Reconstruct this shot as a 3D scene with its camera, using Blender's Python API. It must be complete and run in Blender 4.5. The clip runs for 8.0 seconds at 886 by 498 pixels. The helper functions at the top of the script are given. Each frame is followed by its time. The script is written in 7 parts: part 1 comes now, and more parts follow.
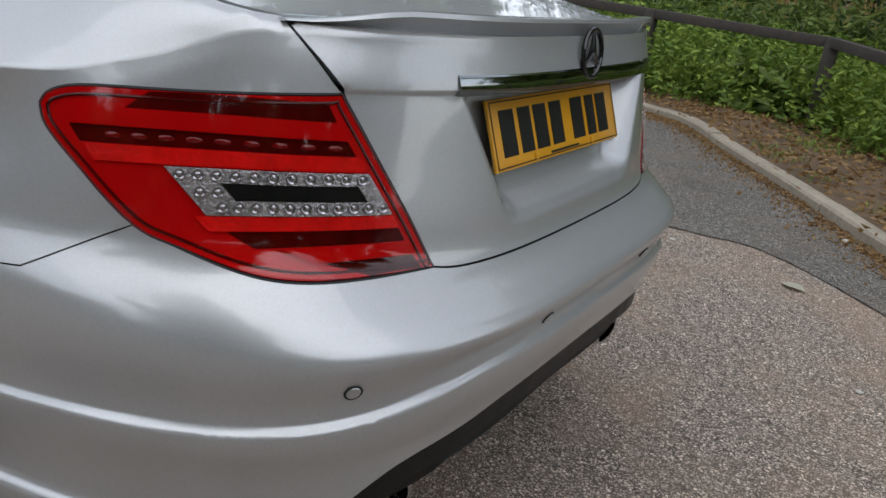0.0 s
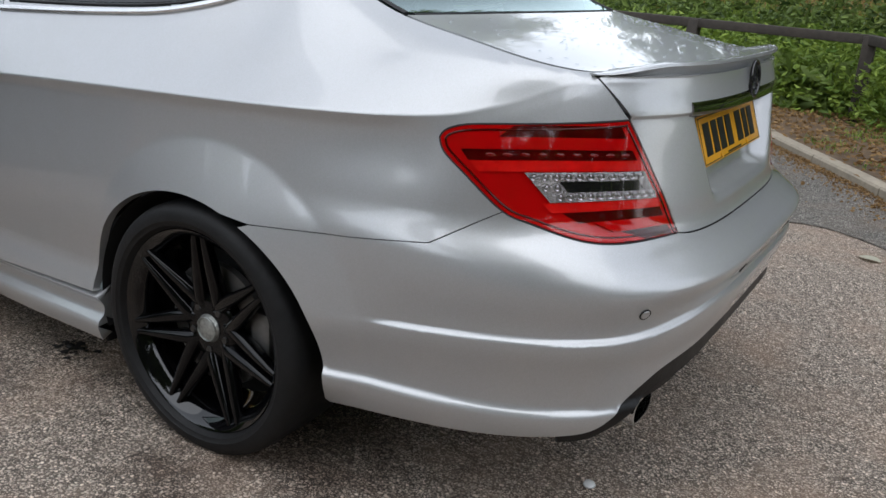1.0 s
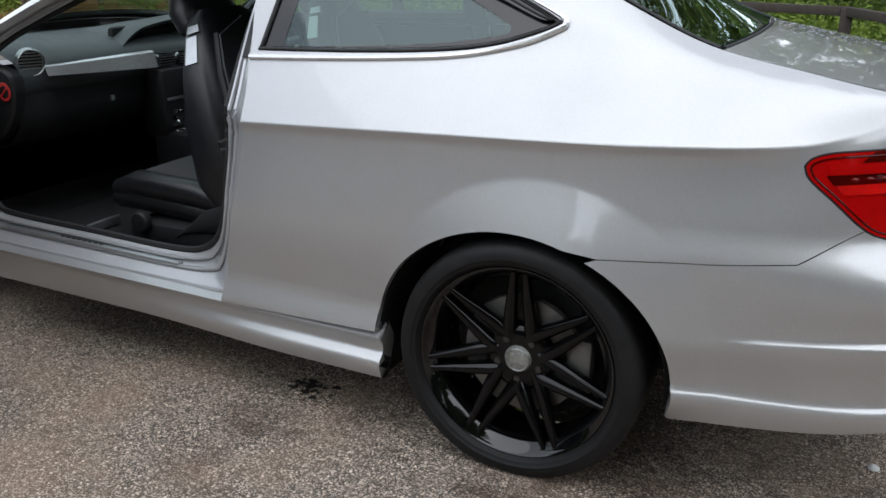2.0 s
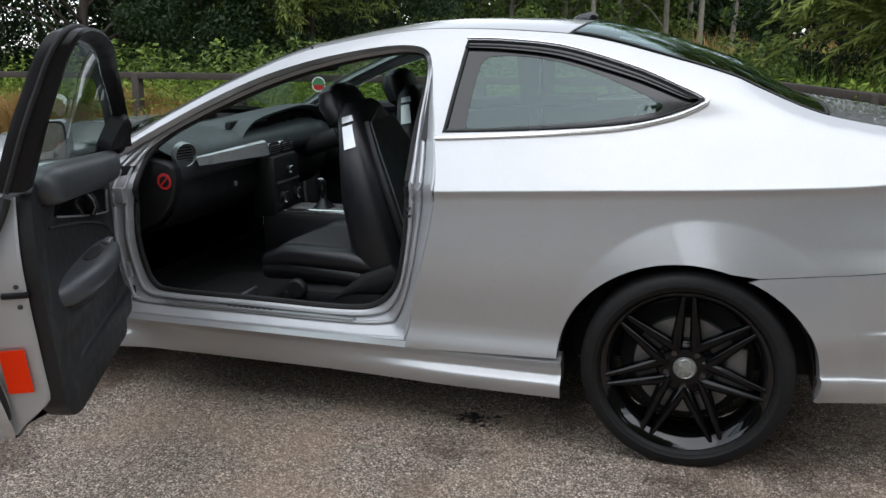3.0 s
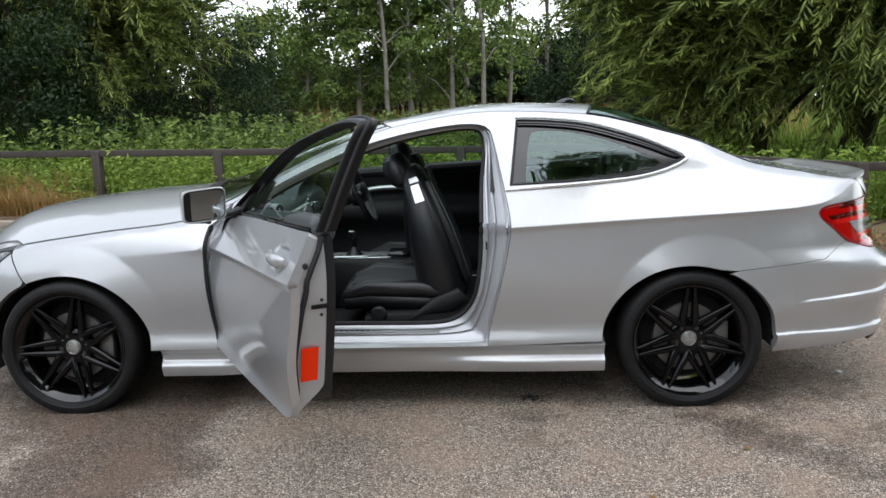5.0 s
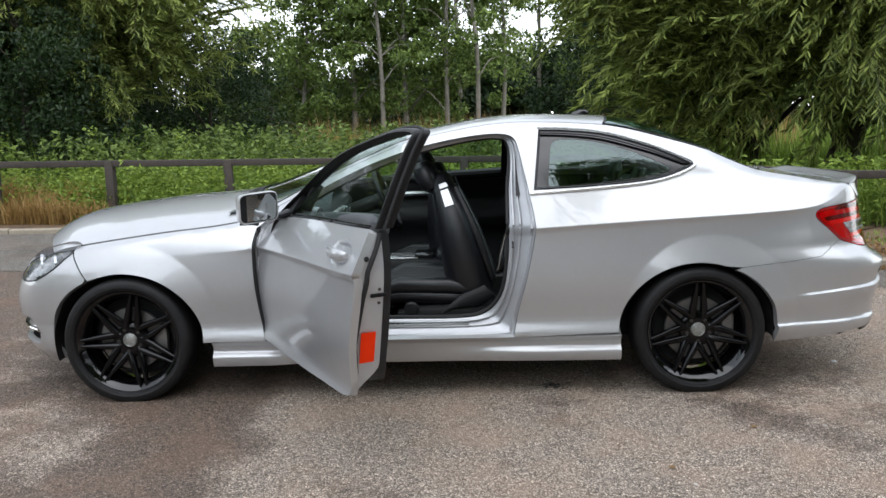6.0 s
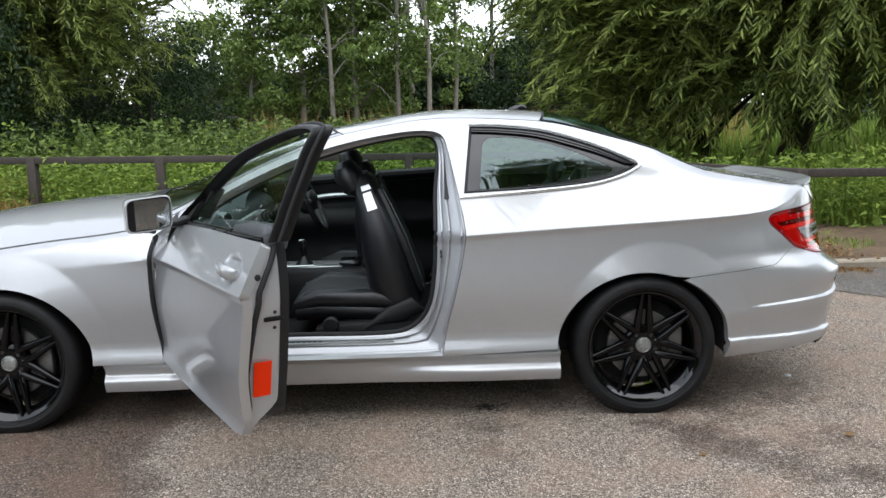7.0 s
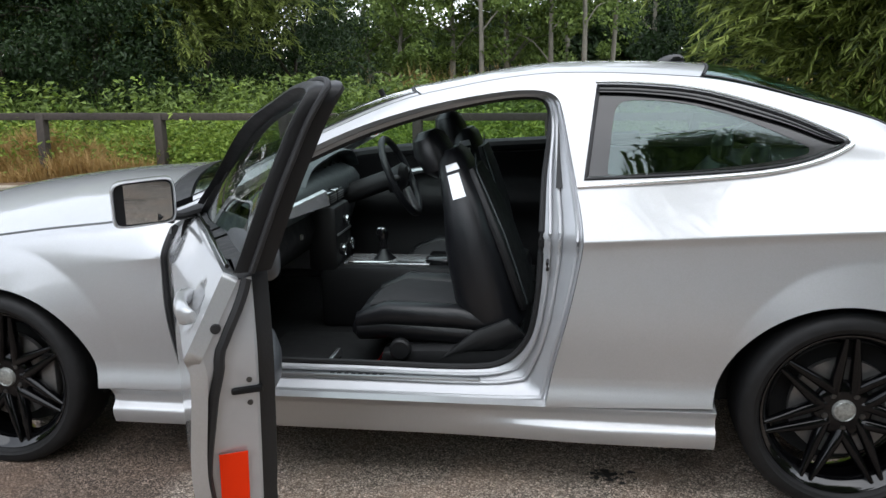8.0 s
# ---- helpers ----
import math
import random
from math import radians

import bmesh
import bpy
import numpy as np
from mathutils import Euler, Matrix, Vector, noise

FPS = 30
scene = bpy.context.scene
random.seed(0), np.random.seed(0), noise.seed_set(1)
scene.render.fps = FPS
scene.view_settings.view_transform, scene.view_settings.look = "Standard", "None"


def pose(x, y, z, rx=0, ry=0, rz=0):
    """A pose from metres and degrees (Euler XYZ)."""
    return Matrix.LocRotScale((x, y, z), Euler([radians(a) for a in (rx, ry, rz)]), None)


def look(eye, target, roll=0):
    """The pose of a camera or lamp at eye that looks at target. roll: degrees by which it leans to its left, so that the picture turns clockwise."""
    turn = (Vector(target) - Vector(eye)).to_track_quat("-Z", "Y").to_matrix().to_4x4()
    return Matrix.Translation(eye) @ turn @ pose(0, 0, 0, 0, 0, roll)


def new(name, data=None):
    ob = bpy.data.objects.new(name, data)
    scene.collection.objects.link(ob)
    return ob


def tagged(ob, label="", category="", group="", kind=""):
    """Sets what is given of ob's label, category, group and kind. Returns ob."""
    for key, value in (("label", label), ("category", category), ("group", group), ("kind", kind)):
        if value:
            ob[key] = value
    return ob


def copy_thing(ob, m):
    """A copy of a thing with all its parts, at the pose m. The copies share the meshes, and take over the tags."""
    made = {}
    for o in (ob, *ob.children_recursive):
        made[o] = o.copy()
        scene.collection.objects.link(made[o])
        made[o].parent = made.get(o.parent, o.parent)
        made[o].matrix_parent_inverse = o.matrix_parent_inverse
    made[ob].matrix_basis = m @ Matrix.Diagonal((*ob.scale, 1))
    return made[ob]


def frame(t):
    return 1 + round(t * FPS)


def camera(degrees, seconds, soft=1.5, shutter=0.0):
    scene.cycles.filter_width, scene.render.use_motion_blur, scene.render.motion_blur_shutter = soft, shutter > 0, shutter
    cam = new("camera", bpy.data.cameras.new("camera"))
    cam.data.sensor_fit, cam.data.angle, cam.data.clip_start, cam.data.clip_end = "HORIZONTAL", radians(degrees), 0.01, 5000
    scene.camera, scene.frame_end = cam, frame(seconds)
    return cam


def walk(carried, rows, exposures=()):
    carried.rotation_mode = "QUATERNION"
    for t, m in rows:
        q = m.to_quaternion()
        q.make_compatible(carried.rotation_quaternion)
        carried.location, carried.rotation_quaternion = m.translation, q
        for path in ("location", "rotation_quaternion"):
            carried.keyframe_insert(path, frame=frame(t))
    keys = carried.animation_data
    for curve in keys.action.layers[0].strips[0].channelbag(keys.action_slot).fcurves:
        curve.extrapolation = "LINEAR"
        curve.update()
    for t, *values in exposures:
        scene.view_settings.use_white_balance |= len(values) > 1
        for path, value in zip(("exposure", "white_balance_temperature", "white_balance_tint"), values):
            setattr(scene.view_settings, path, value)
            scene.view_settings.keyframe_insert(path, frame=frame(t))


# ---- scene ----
cam = camera(56.0, 8.0)
METRES, EYE, TILT, LEAN, TURN = 7.692, 1.5, 0.0, 0.0, 0.0
PATH = [
    (0, (1.493, -1.376, 1.067), (0.564, 0.265, 0.402), 7.6),
    (0.5, (1.588, -1.737, 1.152), (0.624, -0.1, 0.525), 3.2),
    (1, (1.394, -2.087, 1.14), (0.408, -0.468, 0.501), 3.8),
    (1.5, (1.044, -2.314, 1.172), (0.053, -0.704, 0.521), 3.5),
    (1.7, (0.864, -2.414, 1.224), (-0.054, -0.777, 0.532), 2.2),
    (2.8, (0.126, -3.112, 1.248), (-0.509, -1.296, 0.702), -0.1),
    (3, (0.037, -3.291, 1.268), (-0.563, -1.446, 0.782), -0.7),
    (3.5, (-0.242, -3.624, 1.284), (-0.734, -1.74, 0.824), -1.3),
    (4, (-0.494, -3.897, 1.292), (-0.759, -1.942, 0.964), -1.6),
    (4.5, (-0.736, -4.268, 1.318), (-0.86, -2.304, 0.964), -1.3),
    (5, (-0.946, -4.425, 1.332), (-1.017, -2.455, 0.996), -1.4),
    (6.3, (-1.136, -4.799, 1.336), (-1.157, -2.823, 1.026), -1.4),
    (6.5, (-1.092, -4.715, 1.334), (-1.043, -2.74, 1.022), -1.4),
    (7, (-0.982, -4.368, 1.331), (-0.923, -2.395, 1.008), -1.2),
    (7.5, (-0.887, -3.872, 1.333), (-0.834, -1.913, 0.934), -0.4),
    (8, (-0.814, -3.327, 1.317), (-1.118, -1.395, 0.9), -1.1),
]
walk(cam, [(t, look(eye, target, roll)) for t, eye, target, roll in PATH], [(0.0, 1.38, 6200, 10), (1.0, 1.63, 6200, 10), (1.7, 1.74, 6220, 10), (3.0, 1.78, 6250, 10), (4.0, 1.88, 6250, 10), (8.0, 2.10, 6250, 10)])

# ---- world and light ----
SUN_EL, SUN_AZ = radians(62), radians(155)
world = bpy.data.worlds.new("overcast_sky")
scene.world = world
world.use_nodes = True
wn = world.node_tree
sky = wn.nodes.new("ShaderNodeTexSky")
sky.sky_type, sky.sun_disc = "NISHITA", False
sky.sun_elevation, sky.sun_rotation = SUN_EL, SUN_AZ
sky.air_density, sky.dust_density, sky.ozone_density = 1.0, 0.4, 1.0
grey = wn.nodes.new("ShaderNodeHueSaturation")
grey.inputs["Saturation"].default_value = 0.24
veil = wn.nodes.new("ShaderNodeGamma")
veil.inputs["Gamma"].default_value = 0.75
wn.links.new(sky.outputs[0], veil.inputs["Color"])
wn.links.new(veil.outputs[0], grey.inputs["Color"])
back = wn.nodes["Background"]
wn.links.new(grey.outputs[0], back.inputs["Color"])
back.inputs["Strength"].default_value = 0.15
sun = new("sun", bpy.data.lights.new("sun", "SUN"))
sun.data.energy, sun.data.angle, sun.data.color = 0.5, radians(90), (1.0, 0.98, 0.95)
sun.matrix_world = look((0, 0, 0), (-math.sin(SUN_AZ) * math.cos(SUN_EL), -math.cos(SUN_AZ) * math.cos(SUN_EL), -math.sin(SUN_EL)))

# ---- materials ----
MATS = {}


def nodes_of(name):
    m = bpy.data.materials.new(name)
    m.use_nodes = True
    MATS[name] = m
    return m, m.node_tree.nodes, m.node_tree.links, m.node_tree.nodes["Principled BSDF"]


def coords(n, l, scale=1.0, kind="Object"):
    tc = n.new("ShaderNodeTexCoord")
    mp = n.new("ShaderNodeMapping")
    mp.inputs["Scale"].default_value = scale if isinstance(scale, tuple) else (scale,) * 3
    l.new(tc.outputs[kind], mp.inputs["Vector"])
    return mp.outputs[0]


def noise_tex(n, l, vec, scale, detail=4, rough=0.55):
    t = n.new("ShaderNodeTexNoise")
    t.inputs["Scale"].default_value, t.inputs["Detail"].default_value, t.inputs["Roughness"].default_value = scale, detail, rough
    l.new(vec, t.inputs["Vector"])
    return t.outputs["Fac"]


def ramp(n, l, fac, stops):
    r = n.new("ShaderNodeValToRGB")
    e = r.color_ramp.elements
    while len(e) < len(stops):
        e.new(0.5)
    for k, (p, c) in enumerate(stops):
        e[k].position = p
        e[k].color = (*c, 1) if not isinstance(c, (int, float)) else (c, c, c, 1)
    l.new(fac, r.inputs[0])
    return r.outputs[0]


def mixed(n, l, fac, a, b, how="MIX"):
    m = n.new("ShaderNodeMix")
    m.data_type, m.blend_type = "RGBA", how
    for sock, v in ((m.inputs[0], fac), (m.inputs[6], a), (m.inputs[7], b)):
        if hasattr(v, "is_output"):
            l.new(v, sock)
        elif isinstance(v, (int, float)):
            sock.default_value = v
        else:
            sock.default_value = (*v, 1)
    return m.outputs[2]


def bumped(n, l, b, height, strength, distance=0.01):
    k = n.new("ShaderNodeBump")
    k.inputs["Strength"].default_value, k.inputs["Distance"].default_value = strength, distance
    l.new(height, k.inputs["Height"])
    l.new(k.outputs[0], b.inputs["Normal"])


def simple(name, color, rough=0.5, metal=0.0, vary=0.12, scale=30.0, bump=0.0, coat=0.0, spec=0.5):
    """A surface of one colour with fine variation in colour, gloss and relief."""
    m, n, l, b = nodes_of(name)
    vec = coords(n, l)
    f = noise_tex(n, l, vec, scale)
    g = noise_tex(n, l, vec, scale * 0.13, 3)
    lo, hi = tuple(c * (1 - vary) for c in color), tuple(min(1, c * (1 + vary)) for c in color)
    c1 = ramp(n, l, f, [(0.3, lo), (0.7, hi)])
    l.new(mixed(n, l, 0.5, c1, ramp(n, l, g, [(0.3, lo), (0.7, hi)])), b.inputs["Base Color"])
    l.new(ramp(n, l, g, [(0.3, max(0.02, rough * 0.85)), (0.7, min(1, rough * 1.15))]), b.inputs["Roughness"])
    b.inputs["Metallic"].default_value = metal
    b.inputs["Coat Weight"].default_value = coat
    b.inputs["Coat Roughness"].default_value = 0.05
    b.inputs["Specular IOR Level"].default_value = spec
    if bump:
        bumped(n, l, b, f, bump, 0.004)
    return m


def paint_material():
    m, n, l, b = nodes_of("silver_paint")
    vec = coords(n, l)
    flake = n.new("ShaderNodeTexVoronoi")
    flake.inputs["Scale"].default_value = 650
    l.new(vec, flake.inputs["Vector"])
    dirt = noise_tex(n, l, vec, 7, 6, 0.65)
    col = mixed(n, l, 0.06, (0.44, 0.475, 0.51), flake.outputs["Color"])
    hsv = n.new("ShaderNodeHueSaturation")
    hsv.inputs["Saturation"].default_value = 0.25
    l.new(col, hsv.inputs["Color"])
    dusty = mixed(n, l, ramp(n, l, dirt, [(0.45, 0.0), (0.8, 0.16)]), hsv.outputs[0], (0.42, 0.40, 0.37))
    l.new(dusty, b.inputs["Base Color"])
    b.inputs["Metallic"].default_value = 0.52
    l.new(ramp(n, l, dirt, [(0.3, 0.36), (0.8, 0.42)]), b.inputs["Roughness"])
    b.inputs["Coat Weight"].default_value = 1.0
    b.inputs["Coat IOR"].default_value = 1.62
    l.new(ramp(n, l, dirt, [(0.35, 0.015), (0.8, 0.07)]), b.inputs["Coat Roughness"])
    return m


def glass_material(name, tint, gloss=(1.0, 1.0, 1.0), base=0.06):
    m, n, l, b = nodes_of(name)
    out = n["Material Output"]
    n.remove(b)
    tr = n.new("ShaderNodeBsdfTransparent")
    tr.inputs[0].default_value = (*tint, 1)
    gl = n.new("ShaderNodeBsdfGlossy")
    gl.inputs["Roughness"].default_value = 0.01
    gl.inputs[0].default_value = (*gloss, 1)
    lw = n.new("ShaderNodeLayerWeight")
    lw.inputs[0].default_value = 0.5
    pw = n.new("ShaderNodeMath")
    pw.operation = "POWER"
    pw.inputs[1].default_value = 4.0
    l.new(lw.outputs["Facing"], pw.inputs[0])
    fr = n.new("ShaderNodeMath")
    fr.operation = "MULTIPLY_ADD"
    fr.inputs[1].default_value, fr.inputs[2].default_value = 0.92, base
    l.new(pw.outputs[0], fr.inputs[0])
    mx = n.new("ShaderNodeMixShader")
    l.new(fr.outputs[0], mx.inputs[0])
    l.new(tr.outputs[0], mx.inputs[1])
    l.new(gl.outputs[0], mx.inputs[2])
    l.new(mx.outputs[0], out.inputs[0])
    return m


def leaf_material(name, low, high, rough=0.55):
    m, n, l, b = nodes_of(name)
    geo = n.new("ShaderNodeNewGeometry")
    vec = coords(n, l)
    patch = noise_tex(n, l, vec, 0.9, 3)
    c = ramp(n, l, geo.outputs["Random Per Island"], [(0.0, low), (1.0, high)])
    c = mixed(n, l, ramp(n, l, patch, [(0.35, 0.0), (0.65, 0.30)]), c, high)
    l.new(c, b.inputs["Base Color"])
    b.inputs["Roughness"].default_value = rough
    b.inputs["Specular IOR Level"].default_value = 0.35
    tl = n.new("ShaderNodeBsdfTranslucent")
    l.new(c, tl.inputs[0])
    mx = n.new("ShaderNodeMixShader")
    mx.inputs[0].default_value = 0.3
    l.new(b.outputs[0], mx.inputs[1])
    l.new(tl.outputs[0], mx.inputs[2])
    l.new(mx.outputs[0], n["Material Output"].inputs[0])
    return m


def scaled(n, l, value, factor, shift):
    k = n.new("ShaderNodeMath")
    k.operation = "MULTIPLY_ADD"
    k.inputs[1].default_value, k.inputs[2].default_value = factor, shift
    l.new(value, k.inputs[0])
    return k.outputs[0]


def asphalt_material(name, base, stone_lo, stone_hi, wet=0.8, damp_front=True):
    """Worn asphalt: bare stone chips of many tones standing out of dark binder, grit, and damp patches with clear edges."""
    m, n, l, b = nodes_of(name)
    vec = coords(n, l)
    warp = n.new("ShaderNodeTexNoise")
    warp.inputs["Scale"].default_value = 60
    l.new(vec, warp.inputs["Vector"])
    off = n.new("ShaderNodeVectorMath")
    off.operation = "MULTIPLY_ADD"
    off.inputs[1].default_value = (0.010, 0.010, 0.010)
    l.new(warp.outputs["Color"], off.inputs[0])
    l.new(vec, off.inputs[2])
    cells = []
    for size in (110, 230):
        c = n.new("ShaderNodeTexVoronoi")
        c.inputs["Scale"].default_value = size
        l.new(off.outputs[0], c.inputs["Vector"])
        k = n.new("ShaderNodeSeparateColor")
        l.new(c.outputs["Color"], k.inputs[0])
        cells.append((c, k))
    tone = [(0.0, stone_lo), (0.4, tuple(0.8 * q for q in base)), (0.85, tuple(1.1 * q for q in base)), (1.0, stone_hi)]
    big, small = ramp(n, l, cells[0][1].outputs[0], tone), ramp(n, l, cells[1][1].outputs[0], tone)
    # large chips lie here and there among the fine ones
    pick = ramp(n, l, cells[0][1].outputs[1], [(0.62, 0.0), (0.64, 1.0)])
    col = mixed(n, l, pick, small, big)
    binder = tuple(q * 0.15 for q in base)
    gap_big = ramp(n, l, cells[0][0].outputs["Distance"], [(0.40, 0.0), (0.60, 1.0)])
    gap_small = ramp(n, l, cells[1][0].outputs["Distance"], [(0.38, 0.0), (0.64, 1.0)])
    rim = mixed(n, l, pick, gap_small, gap_big)
    col = mixed(n, l, rim, col, binder)
    fine = noise_tex(n, l, vec, 9.0, 6, 0.7)
    col = mixed(n, l, ramp(n, l, fine, [(0.42, 0.0), (0.72, 0.38)]), col, tuple(q * 0.45 for q in base))
    mottle = noise_tex(n, l, vec, 42, 7, 0.8)
    col = mixed(n, l, 1.0, col, ramp(n, l, mottle, [(0.32, 0.42), (0.50, 0.98), (0.68, 1.45)]), "MULTIPLY")
    speck = n.new("ShaderNodeTexVoronoi")
    speck.inputs["Scale"].default_value = 26
    l.new(off.outputs[0], speck.inputs["Vector"])
    col = mixed(n, l, ramp(n, l, speck.outputs["Distance"], [(0.10, 0.45), (0.16, 0.0)]), col, stone_hi)
    rust = noise_tex(n, l, vec, 2.3, 5, 0.6)
    col = mixed(n, l, ramp(n, l, rust, [(0.45, 0.0), (0.68, 0.40)]), col, (base[0] * 0.62, base[1] * 0.50, base[2] * 0.42))
    blot = noise_tex(n, l, vec, 0.42, 12, 0.72)
    if damp_front:
        # damper towards the front of the parked car
        where = n.new("ShaderNodeSeparateXYZ")
        l.new(vec, where.inputs[0])
        lean = n.new("ShaderNodeMath")
        lean.operation = "ADD"
        l.new(blot, lean.inputs[0])
        l.new(ramp(n, l, scaled(n, l, where.outputs[0], -0.25, 0.0), [(0.44, -0.05), (0.56, 0.17)]), lean.inputs[1])
        blot = lean.outputs[0]
    damp = ramp(n, l, blot, [(0.550, 0.0), (0.615, wet)])
    col = mixed(n, l, damp, col, mixed(n, l, 1.0, col, (0.36, 0.31, 0.285), "MULTIPLY"))
    l.new(col, b.inputs["Base Color"])
    l.new(ramp(n, l, damp, [(0.0, 0.9), (1.0, 0.6)]), b.inputs["Roughness"])
    b.inputs["Specular IOR Level"].default_value = 0.35
    hgt = ramp(n, l, rim, [(0.0, 1.0), (1.0, 0.0)])
    bumped(n, l, b, hgt, 1.0, 0.006)
    return m


PAINT = paint_material()
JAMB = simple("silver_jamb_paint", (0.50, 0.51, 0.53), 0.42, 0.45, 0.06, 18, coat=0.6)
BLACK_PLASTIC = simple("black_plastic", (0.006, 0.006, 0.0065), 0.42, 0, 0.2, 120, 0.1, spec=0.3)
RUBBER = simple("black_rubber", (0.012, 0.012, 0.013), 0.62, 0, 0.2, 60, 0.08)
TYRE = simple("tyre_rubber", (0.010, 0.010, 0.0105), 0.6, 0, 0.45, 40, 0.3, spec=0.3)
GLOSS_BLACK = simple("gloss_black_paint", (0.008, 0.008, 0.009), 0.15, 0, 0.2, 25, coat=0.3)
WHEEL_BLACK = simple("black_alloy_paint", (0.0025, 0.0025, 0.003), 0.10, 0.0, 0.3, 30, coat=0.15, spec=0.24)
RIM_BLACK = simple("black_rim_lacquer", (0.0025, 0.0025, 0.003), 0.05, 0.0, 0.3, 30, coat=0.45, spec=0.4)
DISC = simple("grey_brake_disc_iron", (0.20, 0.195, 0.19), 0.42, 0.7, 0.2, 60)
DARK = simple("dark_underbody", (0.012, 0.012, 0.012), 0.85, 0, 0.3, 12)
CHROME = simple("chrome", (0.60, 0.61, 0.62), 0.08, 1.0, 0.03, 20)
DARK_CHROME = simple("dark_chrome", (0.30, 0.32, 0.34), 0.06, 1.0, 0.15, 30)
SATIN = simple("satin_aluminium", (0.55, 0.57, 0.58), 0.34, 0.9, 0.05, 60)
STEEL = simple("worn_brake_steel", (0.09, 0.088, 0.085), 0.4, 0.9, 0.2, 60)
CAP = simple("grey_hub_cap", (0.36, 0.37, 0.35), 0.35, 0.6, 0.55, 110, 0.3)
CABIN = simple("black_cabin_plastic", (0.012, 0.0125, 0.0135), 0.52, 0, 0.2, 200, 0.15, spec=0.45)
PADDING = simple("grey_padded_leather", (0.048, 0.052, 0.057), 0.40, 0, 0.10, 40, bump=0.15, spec=0.6)
DASH_TOP = simple("dark_grey_dash_skin", (0.050, 0.060, 0.063), 0.42, 0, 0.12, 300, 0.2)
LEATHER = simple("black_leather", (0.009, 0.0095, 0.0115), 0.36, 0, 0.2, 220, 0.2, spec=0.5)
SUEDE = simple("charcoal_suede", (0.040, 0.040, 0.042), 0.95, 0, 0.25, 150, 0.2)
CARPET = simple("black_carpet", (0.01, 0.01, 0.011), 0.98, 0, 0.35, 300, 0.3)
RED_LENS = simple("red_lamp_plastic", (0.46, 0.002, 0.003), 0.06, 0, 0.14, 14, spec=0.3)
DEEP_RED = simple("deep_red_lamp_plastic", (0.055, 0.0008, 0.001), 0.08, 0, 0.6, 40, spec=0.25)
PRISM_RED = simple("prism_red_lamp_plastic", (0.17, 0.0015, 0.002), 0.05, 0, 0.5, 90, spec=0.4)
BRIGHT_RED = simple("bright_red_lamp_plastic", (0.66, 0.006, 0.005), 0.10, 0, 0.35, 160, 0.25, spec=0.35)
LED_BASE = simple("lamp_reflector", (0.46, 0.46, 0.47), 0.16, 0.8, 0.6, 220, 0.6)
LED_CLEAR = simple("clear_led_lens", (0.34, 0.345, 0.36), 0.10, 0.85, 0.5, 400, coat=1.0)
YELLOW = simple("yellow_plate", (0.75, 0.36, 0.012), 0.35, 0, 0.05, 60)
INK = simple("black_print", (0.012, 0.012, 0.012), 0.4, 0, 0.1, 60)
ORANGE = simple("orange_red_sticker", (1.0, 0.045, 0.004), 0.6, 0, 0.02, 60, spec=0.1)
RED = simple("red_print", (0.55, 0.03, 0.03), 0.4, 0, 0.1, 60)
WHITE = simple("white_plastic", (0.75, 0.75, 0.74), 0.3, 0, 0.04, 60)
BRIGHT_TRIM = simple("bright_aluminium_trim", (0.80, 0.81, 0.82), 0.22, 0.75, 0.03, 60)
PLASTIC_GREEN = simple("green_paper", (0.10, 0.30, 0.13), 0.6, 0, 0.1, 60)
MIRROR = simple("mirror_glass", (0.62, 0.65, 0.66), 0.015, 1.0, 0.01, 10)
GLASS = glass_material("window_glass", (0.66, 0.76, 0.72))
TINTED = glass_material("tinted_window_glass", (0.38, 0.50, 0.46), (0.80, 0.97, 0.97), base=0.085)
COVER = glass_material("clear_lamp_cover", (1.0, 0.97, 0.97), base=0.035)
HEAD_GLASS = glass_material("headlamp_glass", (0.85, 0.88, 0.88))
ASPHALT = asphalt_material("brown_asphalt", (0.80, 0.665, 0.545), (0.16, 0.122, 0.096), (0.92, 0.80, 0.67))
GREY_ASPHALT = asphalt_material("grey_asphalt", (0.44, 0.405, 0.355), (0.12, 0.11, 0.098), (0.60, 0.56, 0.50), 0.35, False)
CONCRETE = simple("kerb_concrete", (0.30, 0.26, 0.20), 0.9, 0, 0.25, 35, 0.4)
SOIL = simple("leaf_strewn_soil", (0.115, 0.075, 0.042), 0.95, 0, 0.55, 14, 0.8)
MEADOW = simple("meadow_soil", (0.045, 0.055, 0.020), 0.95, 0, 0.4, 3, 0.8)
FENCE_WOOD = simple("dark_weathered_wood", (0.050, 0.041, 0.034), 0.85, 0, 0.4, 22, 0.5)
BARK = simple("dark_bark", (0.045, 0.035, 0.026), 0.9, 0, 0.45, 16, 0.9)
PALE_BARK = simple("grey_bark", (0.19, 0.175, 0.145), 0.9, 0, 0.35, 16, 0.6)
WILLOW = leaf_material("willow_leaf", (0.018, 0.040, 0.007), (0.36, 0.43, 0.105))
# hedge leaf, its near-black colour holding the deep shade among the crowns
SHADED_HEDGE = leaf_material("shaded_hedge_leaf", (0.009, 0.022, 0.007), (0.030, 0.058, 0.016))
FAR_LEAF = leaf_material("tree_leaf", (0.022, 0.050, 0.010), (0.230, 0.315, 0.075))
WEED = leaf_material("weed_leaf", (0.06, 0.13, 0.016), (0.30, 0.40, 0.065))
DRY = leaf_material("dry_grass", (0.24, 0.14, 0.045), (0.46, 0.31, 0.12))
PALE_LEAF = leaf_material("bleached_leaf", (0.42, 0.40, 0.30), (0.55, 0.53, 0.42))
